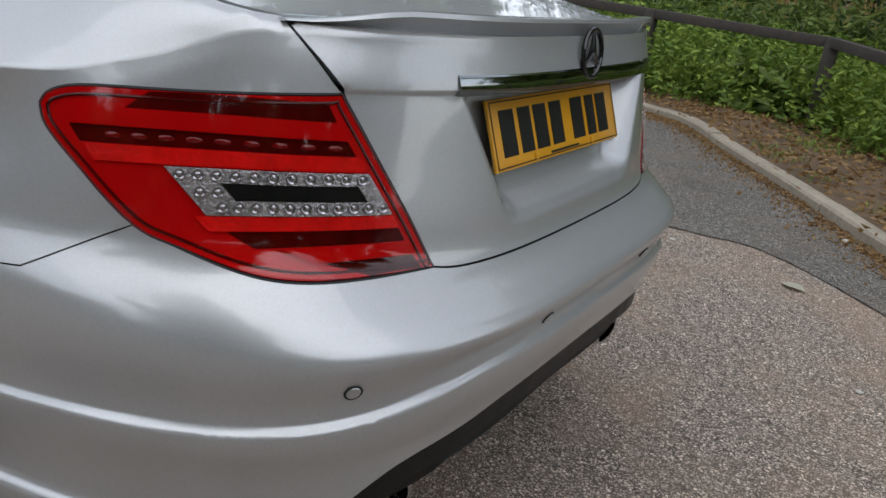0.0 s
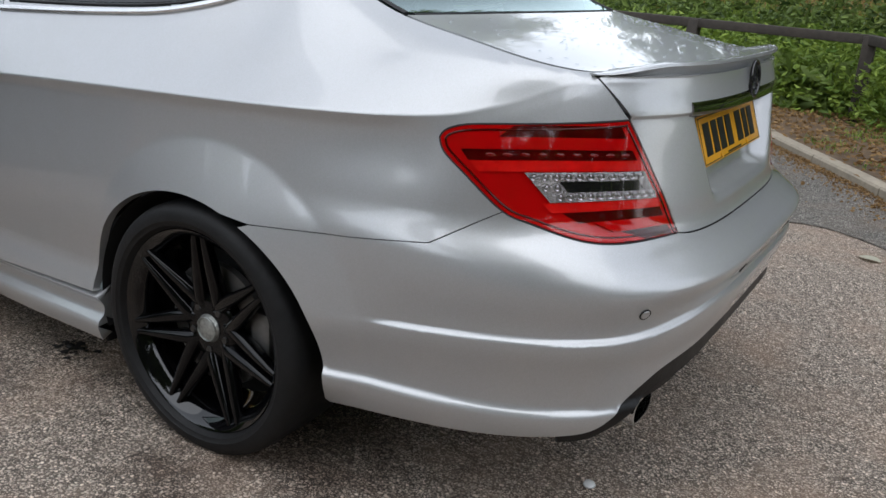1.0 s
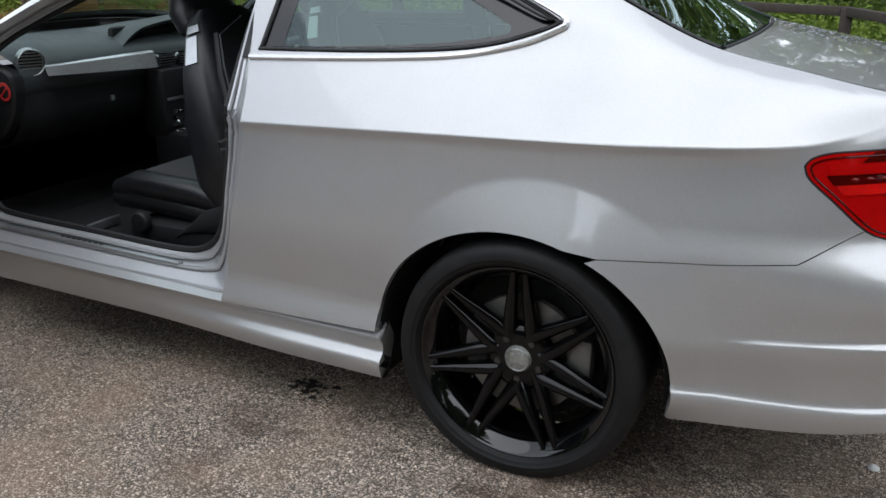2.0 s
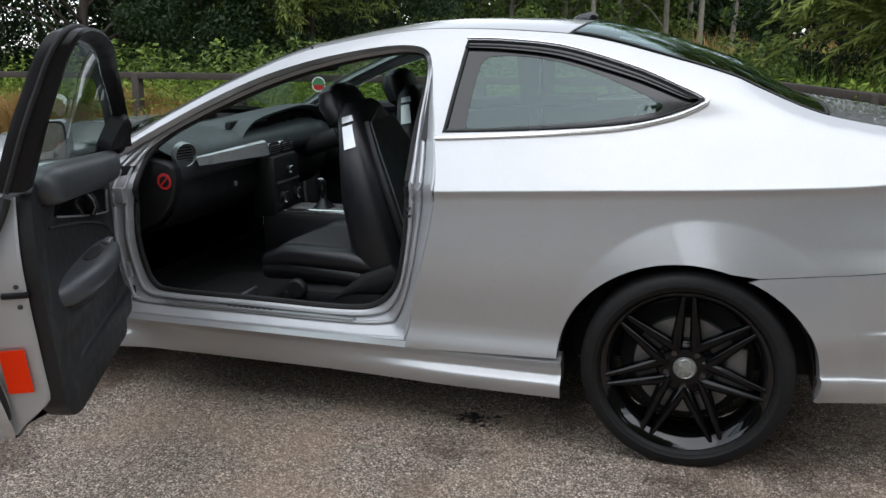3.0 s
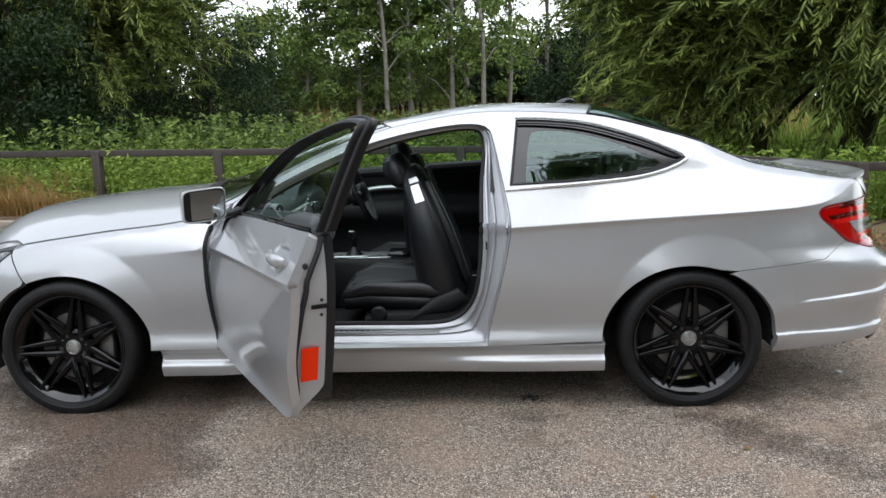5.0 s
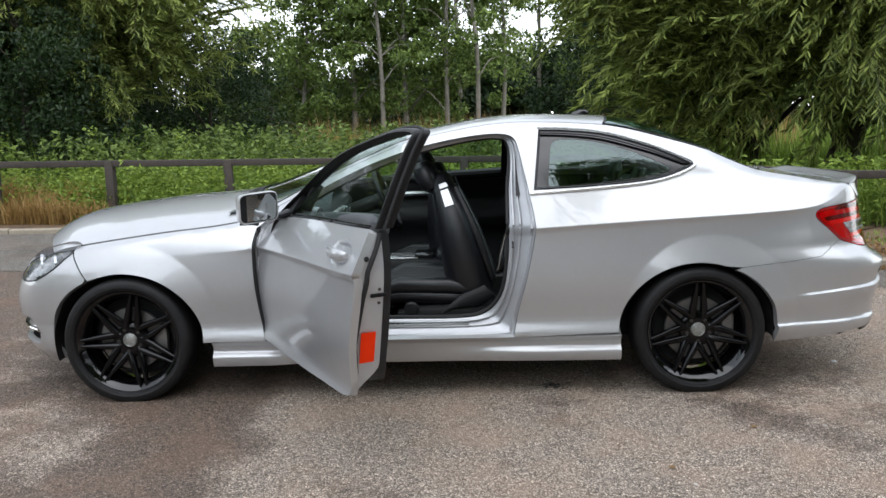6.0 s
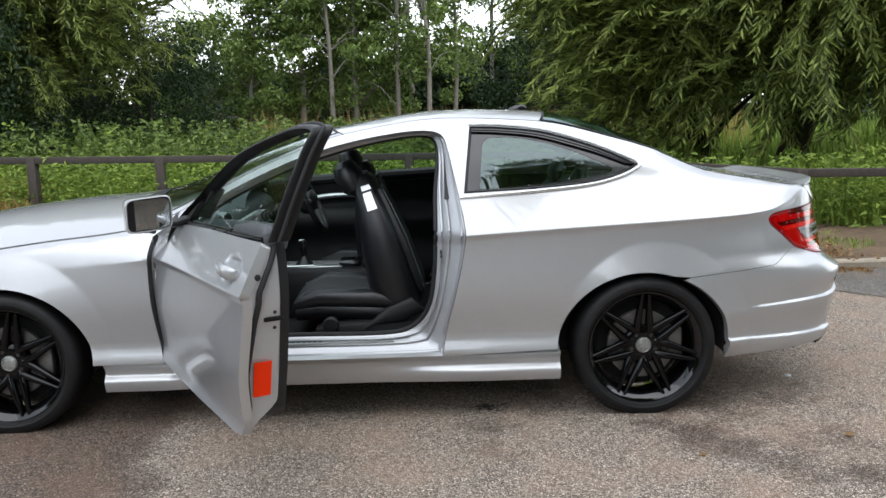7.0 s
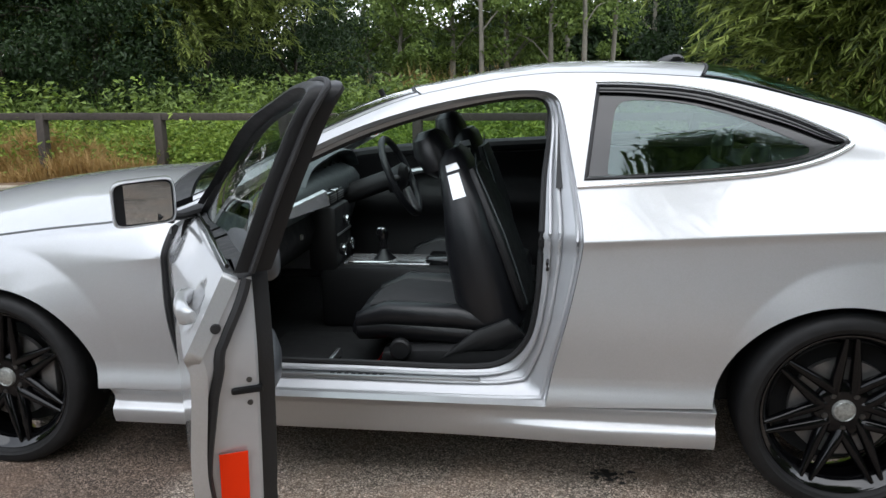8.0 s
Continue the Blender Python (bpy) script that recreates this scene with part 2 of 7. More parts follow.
LITTER = leaf_material("fallen_leaf", (0.14, 0.07, 0.025), (0.35, 0.22, 0.09))
WATER = glass_material("water_drop", (0.93, 0.95, 0.96), base=0.10)
PEBBLE = simple("pale_stone", (0.5, 0.47, 0.42), 0.8, 0, 0.2, 40, 0.2)
OIL = simple("oil_stained_asphalt", (0.02, 0.018, 0.017), 0.5, 0, 0.4, 60, 0.4)
SEAM = simple("dark_asphalt_joint", (0.13, 0.115, 0.10), 0.9, 0, 0.4, 60, 0.4)

# ---- mesh helpers ----


def mesh_of(name, verts, faces, material, smooth=True, sharp=None):
    me = bpy.data.meshes.new(name)
    me.from_pydata([tuple(map(float, v)) for v in verts], [], [tuple(int(i) for i in f) for f in faces])
    for m in material if isinstance(material, (list, tuple)) else (material,):
        me.materials.append(m)
    if smooth:
        me.polygons.foreach_set("use_smooth", np.ones(len(me.polygons), bool))
        if sharp:
            me.set_sharp_from_angle(angle=radians(sharp))
    me.update()
    return me


def part(name, bm, material, parent, label="", smooth=True, sharp=35):
    """Links a bmesh, a mesh or a pair of vertices and faces as one mesh object under a thing or a part."""
    if isinstance(bm, bmesh.types.BMesh):
        me = bpy.data.meshes.new(name)
        bm.normal_update()
        bm.to_mesh(me)
        bm.free()
        me.materials.append(material)
        if smooth:
            me.polygons.foreach_set("use_smooth", np.ones(len(me.polygons), bool))
            me.set_sharp_from_angle(angle=radians(sharp))
    elif isinstance(bm, tuple):
        me = mesh_of(name, bm[0], bm[1], material, smooth, sharp)
    else:
        me = bm
    ob = new(name, me)
    ob.parent = parent
    if label:
        ob["label"] = label
    return ob


def box(bm, lo, hi, bevel=0.0, m=None):
    r = bmesh.ops.create_cube(bm, size=1)
    vs = r["verts"]
    size, mid = [b - a for a, b in zip(lo, hi)], [(a + b) / 2 for a, b in zip(lo, hi)]
    for v in vs:
        v.co = Vector(v.co[i] * size[i] + mid[i] for i in range(3))
    if bevel:
        es = list({e for v in vs for e in v.link_edges})
        r = bmesh.ops.bevel(bm, geom=es, offset=bevel, segments=2, affect="EDGES", profile=0.5)
        vs = list({v for f in r["faces"] for v in f.verts} | {v for v in vs if v.is_valid})
    if m is not None:
        bmesh.ops.transform(bm, matrix=m, verts=vs)
    return bm


def boxed(lo, hi, bevel=0.0, m=None):
    return box(bmesh.new(), lo, hi, bevel, m)


def tube(path, radius, sides=8, closed=False, squash=1.0):
    """Vertices and faces of a round bar along a path; radius may be one number or one for each point."""
    p = np.array(path, float)
    k = len(p)
    r = np.full(k, radius, float) if np.isscalar(radius) else np.array(radius, float)
    t = np.roll(p, -1, 0) - np.roll(p, 1, 0) if closed else np.gradient(p, axis=0)
    t /= np.linalg.norm(t, axis=1)[:, None] + 1e-12
    ref = np.array((0, 0, 1.0)) if abs(t[:, 2]).mean() < 0.8 else np.array((1.0, 0, 0))
    a = np.cross(t, ref)
    a /= np.linalg.norm(a, axis=1)[:, None] + 1e-12
    b = np.cross(a, t)
    ang = np.arange(sides) * 2 * math.pi / sides
    v = (p[:, None] + r[:, None, None] * (np.cos(ang)[None, :, None] * a[:, None] + squash * np.sin(ang)[None, :, None] * b[:, None])).reshape(-1, 3)
    f = []
    for i in range(k if closed else k - 1):
        j = (i + 1) % k
        for s in range(sides):
            q = (s + 1) % sides
            f.append((i * sides + s, i * sides + q, j * sides + q, j * sides + s))
    if not closed:
        f.append(tuple(range(sides)))
        f.append(tuple((k - 1) * sides + s for s in range(sides))[::-1])
    return v, f


def lathe(profile, steps=48, arc=2 * math.pi):
    """Turns (radius, y) pairs round the y axis."""
    v, f = [], []
    k = len(profile)
    for i in range(steps):
        a = arc * i / steps
        for r, y in profile:
            v.append((r * math.cos(a), y, r * math.sin(a)))
    for i in range(steps):
        j = (i + 1) % steps
        for s in range(k - 1):
            f.append((i * k + s, i * k + s + 1, j * k + s + 1, j * k + s))
    return v, f


def smooth_path(pts, n, closed=False):
    """A Catmull-Rom curve through a few points."""
    p = np.array(pts, float)
    k = len(p)
    out = []
    for q in range(n):
        u = q / n * k if closed else q / (n - 1) * (k - 1)
        i = min(int(u), k - 1 if closed else k - 2)
        t = u - i
        g = (lambda j: p[j % k]) if closed else (lambda j: p[min(max(j, 0), k - 1)])
        a, b, c, d = g(i - 1), g(i), g(i + 1), g(i + 2)
        out.append(0.5 * (2 * b + (c - a) * t + (2 * a - 5 * b + 4 * c - d) * t * t + (3 * b - a - 3 * c + d) * t ** 3))
    return np.array(out)


def pchip(Z, V, z):
    """Shape-keeping cubic through the nodes (Z, V), a column for each z."""
    h = np.diff(Z, axis=0)
    d = np.diff(V, axis=0) / h
    m = np.zeros_like(V)
    w1, w2 = 2 * h[1:] + h[:-1], h[1:] + 2 * h[:-1]
    with np.errstate(all="ignore"):
        m[1:-1] = np.where(d[:-1] * d[1:] > 0, (w1 + w2) / (w1 / d[:-1] + w2 / d[1:]), 0)
    m[0], m[-1] = d[0], d[-1]
    k = np.clip((Z <= z).sum(0) - 1, 0, len(Z) - 2)
    c = np.arange(Z.shape[1])
    hh = h[k, c]
    t = (z - Z[k, c]) / hh
    t2, t3 = t * t, t * t * t
    return V[k, c] * (2 * t3 - 3 * t2 + 1) + hh * m[k, c] * (t3 - 2 * t2 + t) + V[k + 1, c] * (3 * t2 - 2 * t3) + hh * m[k + 1, c] * (t3 - t2)


def curve(*pairs):
    xs, vs = np.array([p[0] for p in pairs], float)[:, None], np.array([p[1] for p in pairs], float)[:, None]

    def at(x):
        x = np.atleast_1d(np.asarray(x, float))
        x = np.clip(x, xs[0, 0], xs[-1, 0])
        return pchip(np.repeat(xs, len(x), 1), np.repeat(vs, len(x), 1), x)
    return at


def step(a, b, x):
    t = np.clip((x - a) / (b - a), 0, 1)
    return t * t * (3 - 2 * t)
from mathutils import geometry

# ---- the car's body: one skin, in which s runs along the side and round the corners ----
X_REAR, R_REAR, X_FRONT, R_FRONT = 0.10, 0.85, -2.85, 0.80
S_TAIL = X_REAR + R_REAR * math.pi / 2
REAR_HUB, FRONT_HUB, HUB_Z = 0.0, -2.76, 0.30
edge_z = curve((-3.6, 0.66), (-3.3, 0.70), (-3.05, 0.750), (-2.6, 0.815), (-2.2, 0.862), (-2.05, 0.915), (-1.85, 1.02), (-1.62, 1.130), (-1.28, 1.250), (-0.84, 1.306),
               (-0.45, 1.287), (-0.05, 1.195), (0.2, 1.115), (0.40, 1.052), (0.44, 1.042), (0.60, 1.012), (0.83, 0.972), (1.44, 0.972))
edge_w = curve((-3.6, 0.65), (-3.05, 0.755), (-2.6, 0.785), (-2.2, 0.765), (-2.05, 0.715), (-1.62, 0.635), (-1.28, 0.60), (-0.84, 0.578), (-0.45, 0.565), (-0.05, 0.575),
               (0.2, 0.588), (0.40, 0.60), (0.60, 0.635), (0.83, 0.715), (1.1, 0.75), (1.44, 0.75))
crease_z = curve((-3.6, 0.58), (-2.9, 0.64), (-2.1, 0.745), (-0.77, 0.812), (-0.06, 0.846), (0.32, 0.862), (0.45, 0.868), (0.57, 0.879), (0.675, 0.906), (0.83, 0.956), (1.44, 0.956))
crease_w = curve((-3.6, 0.86), (-2.9, 0.868), (-2.1, 0.868), (-0.77, 0.872), (-0.06, 0.868), (0.45, 0.840), (0.60, 0.824), (0.83, 0.790), (1.44, 0.79))
belt_z = curve((-3.6, 0.63), (-2.6, 0.775), (-2.2, 0.825), (-2.05, 0.865), (-1.85, 0.915), (-0.8, 0.972), (-0.2, 1.005), (0.1, 1.018), (0.4, 0.975), (0.6, 0.960), (0.83, 0.966), (1.44, 0.966))
belt_w = curve((-3.6, 0.79), (-2.6, 0.838), (-2.2, 0.822), (-2.05, 0.785), (-0.8, 0.784), (-0.2, 0.74), (0.1, 0.70), (0.4, 0.705), (0.6, 0.728), (0.75, 0.738), (0.83, 0.742), (1.44, 0.757))
under = curve((-3.6, 0.0), (-2.4, 0.001), (-1.9, 0.010), (0.45, 0.008), (0.58, -0.004), (0.72, -0.014), (0.9, -0.012), (1.44, 0.0))
tail_x = curve((0.10, 0.93), (0.17, 0.97), (0.235, 1.02), (0.31, 1.036), (0.329, 1.026), (0.449, 1.053), (0.461, 1.043), (0.560, 1.066), (0.573, 1.061), (0.602, 1.034), (0.642, 0.990),
               (0.655, 0.982), (0.72, 0.972), (0.80, 0.960), (0.89, 0.950), (0.96, 0.943), (1.0, 0.940))
# round the corners the bumper's top runs straight up to the lamp, with no shoulder
tail_soft = curve((0.10, 0.93), (0.17, 0.97), (0.235, 1.02), (0.31, 1.036), (0.329, 1.026), (0.449, 1.053), (0.461, 1.043), (0.53, 1.049), (0.60, 1.043), (0.64, 1.024), (0.68, 0.992), (0.72, 0.972), (0.80, 0.960), (0.89, 0.950), (0.96, 0.943), (1.0, 0.940))
nose_x = curve((0.10, -3.38), (0.17, -3.44), (0.25, -3.50), (0.45, -3.53), (0.56, -3.50), (0.66, -3.44), (0.75, -3.36), (0.85, -3.30))


ridge = curve((0.0, 0.0), (0.40, 0.004), (0.70, 0.022), (0.85, 0.026), (1.12, 0.062), (1.44, 0.070))


def lifted(s, z):
    """Height in the bumper's own profile: its fold climbs towards the middle."""
    return z - ridge(s) * step(0.33, 0.43, z) * step(0.640, 0.495, z)


def side_w(s, z):
    """Half width of the skin at s along the side and height z."""
    s, z = np.atleast_1d(s).astype(float), np.atleast_1d(z).astype(float)
    one = np.ones_like(s)
    zc, wc, dip = crease_z(s), crease_w(s), under(s)
    tap = 1 - 0.045 * step(0.1, 0.75, s)
    # the skirt kicks out towards both wheels; over it the panels flare along a low crease
    kick = 0.15 + 0.85 * np.maximum(step(-1.25, -0.65, s), step(-1.9, -2.1, s))
    Z = np.stack([0.10 * one, 0.165 * one, 0.212 * one, 0.240 * one, 0.262 * one, 0.290 * one, 0.352 * one, 0.366 * one, 0.378 * one, 0.393 * one, 0.56 * one, zc - 0.03, zc])
    low = np.stack([0.76 * one, 0.828 + 0.030 * kick, 0.838 + 0.034 * kick, 0.846 + 0.002 * kick, 0.850 * one, 0.871 * one, 0.8572 * one, 0.8542 * one, 0.8540 * one, 0.8556 * one, 0.874 * one, wc - dip, wc])
    lowB = np.stack([0.74 * one, 0.775 * one, 0.812 * one, 0.828 * one, 0.835 * one, 0.842 * one, 0.845 * one, 0.846 * one, 0.847 * one, 0.850 * one, 0.868 * one, wc - dip, wc])
    Zb = np.stack([0.10 * one, 0.17 * one, 0.215 * one, 0.24 * one, 0.312 * one, 0.328 * one, 0.449 * one, 0.461 * one, 0.565 * one, 0.605 * one, 0.66 * one, zc - 0.03, zc])
    turn = step(0.56, 0.86, s)
    bumper = np.stack([0.74 * one, 0.79 * one, 0.825 * one, 0.842 * one, 0.862 * one, 0.850 * one, 0.868 + 0.004 * turn, 0.860 + 0.0075 * step(0.52, 0.43, s), 0.866 + 0.008 * turn, 0.865 + 0.007 * turn, 0.862 * one, wc - dip, wc])
    a = pchip(Z, low, np.minimum(z, zc)) * tap
    nose = pchip(Z, lowB, np.minimum(z, zc))
    b = pchip(Zb, bumper, np.minimum(lifted(s, z), zc)) * np.where(z < 0.62, 1 - (1 - tap) * 0.35, 1 - (1 - tap) * (0.35 + 0.65 * step(0.62, 0.70, z)))
    b = b * (1 - 0.010 * step(0.30, 0.60, s) * step(0.75, 0.60, z))
    k = step(0.05, 0.36, s)
    a = np.where(s < -2.76, nose, a * (1 - k) + b * k)
    zb, ze = belt_z(s), edge_z(s)
    Zu = np.stack([zc, zb, 0.45 * zb + 0.55 * ze, ze, ze + 0.03])
    wb, we = belt_w(s), edge_w(s)
    up = np.stack([wc * tap, wb, 0.45 * wb + 0.55 * we + 0.014, we, we - 0.05])
    w = np.where(z <= zc, a, pchip(Zu, up, np.maximum(z, zc)))
    # towards the bonnet the fold fades into one round surface
    body = np.where(s < -2.76, lowB, low)
    round_w = pchip(np.concatenate([Z[:11], Zu]), np.concatenate([body[:11], (wc - 0.006)[None], up[1:]]), np.clip(z, 0.1, ze + 0.03))
    fade = step(-2.0, -2.35, s)
    w = w * (1 - fade) + round_w * fade
    for hub in (REAR_HUB, FRONT_HUB):
        d = np.hypot(s - hub - 0.042, z - HUB_Z - 0.058)
        t = np.clip((0.415 - d) / 0.13, 0, 1.5)
        w = w + (0.023 if hub == REAR_HUB else 0.020) * np.where(t < 0.12, t * t / 0.24, t - 0.06) * step(0.84, 0.76, z) * step(0.20, 0.30, z)
    return w


def skin(s, z, sign=-1):
    """Point on the outer skin; sign -1 is the near side."""
    s, z = np.atleast_1d(np.asarray(s, float)), np.atleast_1d(np.asarray(z, float))
    s, z = np.broadcast_arrays(s, z)
    flipped = s > S_TAIL
    s = np.where(flipped, 2 * S_TAIL - s, s)
    w = side_w(s, z)
    x, y = s.copy(), w.copy()
    for rear in (True, False):
        on = s > X_REAR if rear else s < X_FRONT
        if not on.any():
            continue
        phi = (s[on] - X_REAR) / R_REAR if rear else (X_FRONT - s[on]) / R_FRONT
        if rear:
            soft, zl = step(1.00, 0.74, s[on]), lifted(s[on], z[on])
            a = tail_x(zl) * (1 - soft) + tail_soft(zl) * soft - X_REAR
        else:
            a = X_FRONT - nose_x(z[on])
        n = 3.3 + 0.35 * step(0.68, 0.58, z[on]) if rear else 2.7
        sn, cs = np.clip(np.sin(phi), 1e-9, 1), np.cos(phi)
        r = ((sn / a) ** n + (np.abs(cs) / w[on]) ** n) ** (-1 / n)
        x[on] = (X_REAR + r * sn) if rear else (X_FRONT - r * sn)
        y[on] = r * cs
    y = np.where(flipped, -y, y)
    return np.stack([x, sign * y, z], -1)


def boot_skin(s, z, sign=-1):
    """The skin with the hollow round the number plate pressed into it."""
    p = skin(s, z, sign)
    y, zz = np.abs(p[..., 1]), p[..., 2]
    half = 0.275 + (zz - 0.70) / 0.19 * 0.105
    depth = np.interp(zz, [0.690, 0.702, 0.722, 0.868, 0.886, 0.889], [0, 0.010, 0.044, 0.064, 0.062, 0.0])
    p[..., 0] -= depth * step(0.0, 0.078, half - y)
    # the upper part stands a little proud of the lower
    p[..., 0] += 0.007 * step(0.887, 0.895, zz) - 0.007 * step(0.897, 0.955, zz)
    return p


FOUND = {}


def s_at(z, x=None, y=None):
    """s of the skin point with that x (side) or that half width y (tail)."""
    key = (round(float(z), 5), x, y)
    if key not in FOUND:
        g = np.linspace(-3.9, 1.3, 1200) if x is not None else np.linspace(0.45, X_REAR + R_REAR * math.pi / 2, 500)
        p = skin(g, np.full_like(g, z))
        FOUND[key] = float(np.interp(x, p[:, 0], g) if x is not None else np.interp(-y, -np.abs(p[:, 1]), g))
    return FOUND[key]


def edge_point(u, v):
    """The strip between the two upper edges: bonnet, windscreen, roof, rear window and boot; v from -1 (near side) to 1."""
    u, v = np.broadcast_arrays(np.atleast_1d(np.asarray(u, float)), np.atleast_1d(np.asarray(v, float)))
    e = skin(u, edge_z(u))
    b, c = bow(u), crown(u)
    k = 1 - np.abs(v) ** (2.3 + 2.2 * step(-1.75, -1.2, u) * step(0.1, -0.4, u))
    return np.stack([e[:, 0] - b * k, np.abs(e[:, 1]) * v, e[:, 2] + c * k], -1)


bow = curve((-3.4, 0.16), (-3.0, 0.17), (-2.2, 0.14), (-1.9, 0.13), (-1.28, 0.07), (-0.8, 0.0), (-0.4, -0.05), (0.43, -0.03), (0.83, -0.125))
crown = curve((-3.4, 0.05), (-3.0, 0.115), (-2.2, 0.095), (-1.8, 0.040), (-1.28, 0.024), (-0.8, 0.040), (-0.35, 0.046), (0.10, 0.030), (0.43, 0.002), (0.83, 0.002))


def fold_rows(h, s0=-2.95, s1=0.83):
    """Rows along the crease under the windows, one on it and two beside it."""
    g = np.arange(s0, s1, h)
    return [np.stack([g, crease_z(g) + d], 1) for d in (-0.032, -0.014, -0.004, 0.0, 0.004, 0.016)]


def low_rows(h):
    """Rows along the low crease over the skirt."""
    g = np.arange(-2.6, -0.3, h)
    return [np.stack([g, np.full_like(g, z)], 1) for z in (0.352, 0.366, 0.374, 0.382, 0.392)]


def flare_rows(hub):
    """Rows along the outer edge of a wheel arch's flare."""
    g = np.radians(np.arange(215, -36, -2.6))
    return [np.stack([hub + 0.042 + r * np.cos(g), HUB_Z + 0.058 + r * np.sin(g)], 1) for r in (0.422, 0.414, 0.405, 0.396, 0.384)]


def inside(poly, p):
    """Which of the points p lie inside the polygon."""
    x, y = p[:, 0], p[:, 1]
    c = np.zeros(len(p), bool)
    a = np.array(poly)
    b = np.roll(a, -1, 0)
    for (x0, y0), (x1, y1) in zip(a, b):
        if y0 == y1:
            continue
        c ^= ((y0 > y) != (y1 > y)) & (x < (x1 - x0) * (y - y0) / (y1 - y0) + x0)
    return c


def dense(poly, h):
    a = np.array(poly, float)
    out = []
    for p, q in zip(a, np.roll(a, -1, 0)):
        n = max(1, int(math.ceil(np.hypot(*(q - p)) / h)))
        out += [p + (q - p) * k / n for k in range(n)]
    return np.array(out)


def shrink(poly, g):
    """Moves each edge of a closed outline inwards by g, to leave a joint."""
    a = np.array(poly, float)
    prev, nxt = np.roll(a, 1, 0), np.roll(a, -1, 0)
    t = nxt - prev
    t /= np.linalg.norm(t, axis=1)[:, None] + 1e-12
    area = 0.5 * np.sum(a[:, 0] * nxt[:, 1] - nxt[:, 0] * a[:, 1])
    nrm = np.stack([-t[:, 1], t[:, 0]], 1) * (1 if area > 0 else -1)
    return a + nrm * g


def panel(name, poly, surf, material, parent, label="", holes=(), h=0.025, lip=0.018, gap=0.002, turn=None, flip=False, rows=()):
    """A pressed sheet: the piece of a surface inside an outline, with its edge folded inwards."""
    loops = [shrink(dense(poly, h), gap)] + [shrink(dense(q, h), -gap) for q in holes]
    allp = np.concatenate(loops)
    lo, hi = allp.min(0), allp.max(0)
    gx, gy = np.meshgrid(np.arange(lo[0] + h / 2, hi[0], h), np.arange(lo[1] + h / 2, hi[1], h * 0.8))
    g = np.stack([gx.ravel(), gy.ravel()], 1)
    ok = inside(loops[0], g)
    for q in loops[1:]:
        ok &= ~inside(q, g)
    g = g[ok]
    if len(g):
        d = np.full(len(g), 9.0)
        for i in range(0, len(allp), 200):
            d = np.minimum(d, np.hypot(g[:, None, 0] - allp[None, i:i + 200, 0], g[:, None, 1] - allp[None, i:i + 200, 1]).min(1))
        g = g[d > h * 0.45]
    # extra rows of points along folds of the sheet
    extra, links = [], []
    for q in rows:
        q = np.array(q, float)
        keep = inside(loops[0], q)
        for w in loops[1:]:
            keep &= ~inside(w, q)
        near = np.array([np.hypot(allp[:, 0] - a, allp[:, 1] - b).min() for a, b in q])
        keep &= near > h * 0.3
        first = len(allp) + sum(len(w) for w in extra)
        idx = np.cumsum(keep) - 1
        links += [(first + idx[i], first + idx[i + 1]) for i in range(len(q) - 1) if keep[i] and keep[i + 1]]
        extra.append(q[keep])
        if len(g):
            d = np.full(len(g), 9.0)
            for i in range(0, len(q), 200):
                d = np.minimum(d, np.hypot(g[:, None, 0] - q[None, i:i + 200, 0], g[:, None, 1] - q[None, i:i + 200, 1]).min(1))
            g = g[d > 0.006]
    pts = np.concatenate([allp] + extra + [g])
    edges, base = list(links), 0
    for q in loops:
        edges += [(base + i, base + (i + 1) % len(q)) for i in range(len(q))]
        base += len(q)
    v2, _, tri, _, _, _ = geometry.delaunay_2d_cdt([Vector(p) for p in pts], edges, [], 0, 1e-6)
    v2 = np.array([tuple(p) for p in v2])
    tri = np.array([t for t in tri if len(t) == 3])
    mid = v2[tri].mean(1)
    ok = inside(loops[0], mid)
    for q in loops[1:]:
        ok &= ~inside(q, mid)
    tri = tri[ok]
    e = 1e-3
    p3 = surf(v2[:, 0], v2[:, 1])
    du, dv = surf(v2[:, 0] + e, v2[:, 1]) - surf(v2[:, 0] - e, v2[:, 1]), surf(v2[:, 0], v2[:, 1] + e) - surf(v2[:, 0], v2[:, 1] - e)
    nrm = np.cross(du, dv)
    nrm /= np.linalg.norm(nrm, axis=1)[:, None] + 1e-12
    if flip:
        nrm, tri = -nrm, tri[:, ::-1]
    # orient the faces by the normals
    fn = np.cross(p3[tri[:, 1]] - p3[tri[:, 0]], p3[tri[:, 2]] - p3[tri[:, 0]])
    bad = (fn * nrm[tri[:, 0]]).sum(1) < 0
    tri[bad] = tri[bad][:, ::-1]
    count = {}
    for t in tri:
        for a, b in ((t[0], t[1]), (t[1], t[2]), (t[2], t[0])):
            count[(a, b)] = count.get((a, b), 0) + 1
    rim = [(a, b) for a, b in count if (b, a) not in count]
    verts, norms, faces = list(p3), list(nrm), [tuple(t) for t in tri]
    ring = {}
    for a, b in rim:
        for k in (a, b):
            if k not in ring:
                ring[k] = (len(verts), len(verts) + 1)
                verts += [p3[k], p3[k] - nrm[k] * lip]
                norms += [np.zeros(3), np.zeros(3)]
        faces.append((ring[b][0], ring[a][0], ring[a][1], ring[b][1]))
    verts = np.array(verts)
    norms = np.array(norms)
    if turn is not None:
        m = np.array(turn)
        verts = verts @ m[:3, :3].T + m[:3, 3]
        norms = norms @ m[:3, :3].T
    me = mesh_of(name, verts, faces, material)
    me.normals_split_custom_set_from_vertices([tuple(map(float, v)) for v in norms])
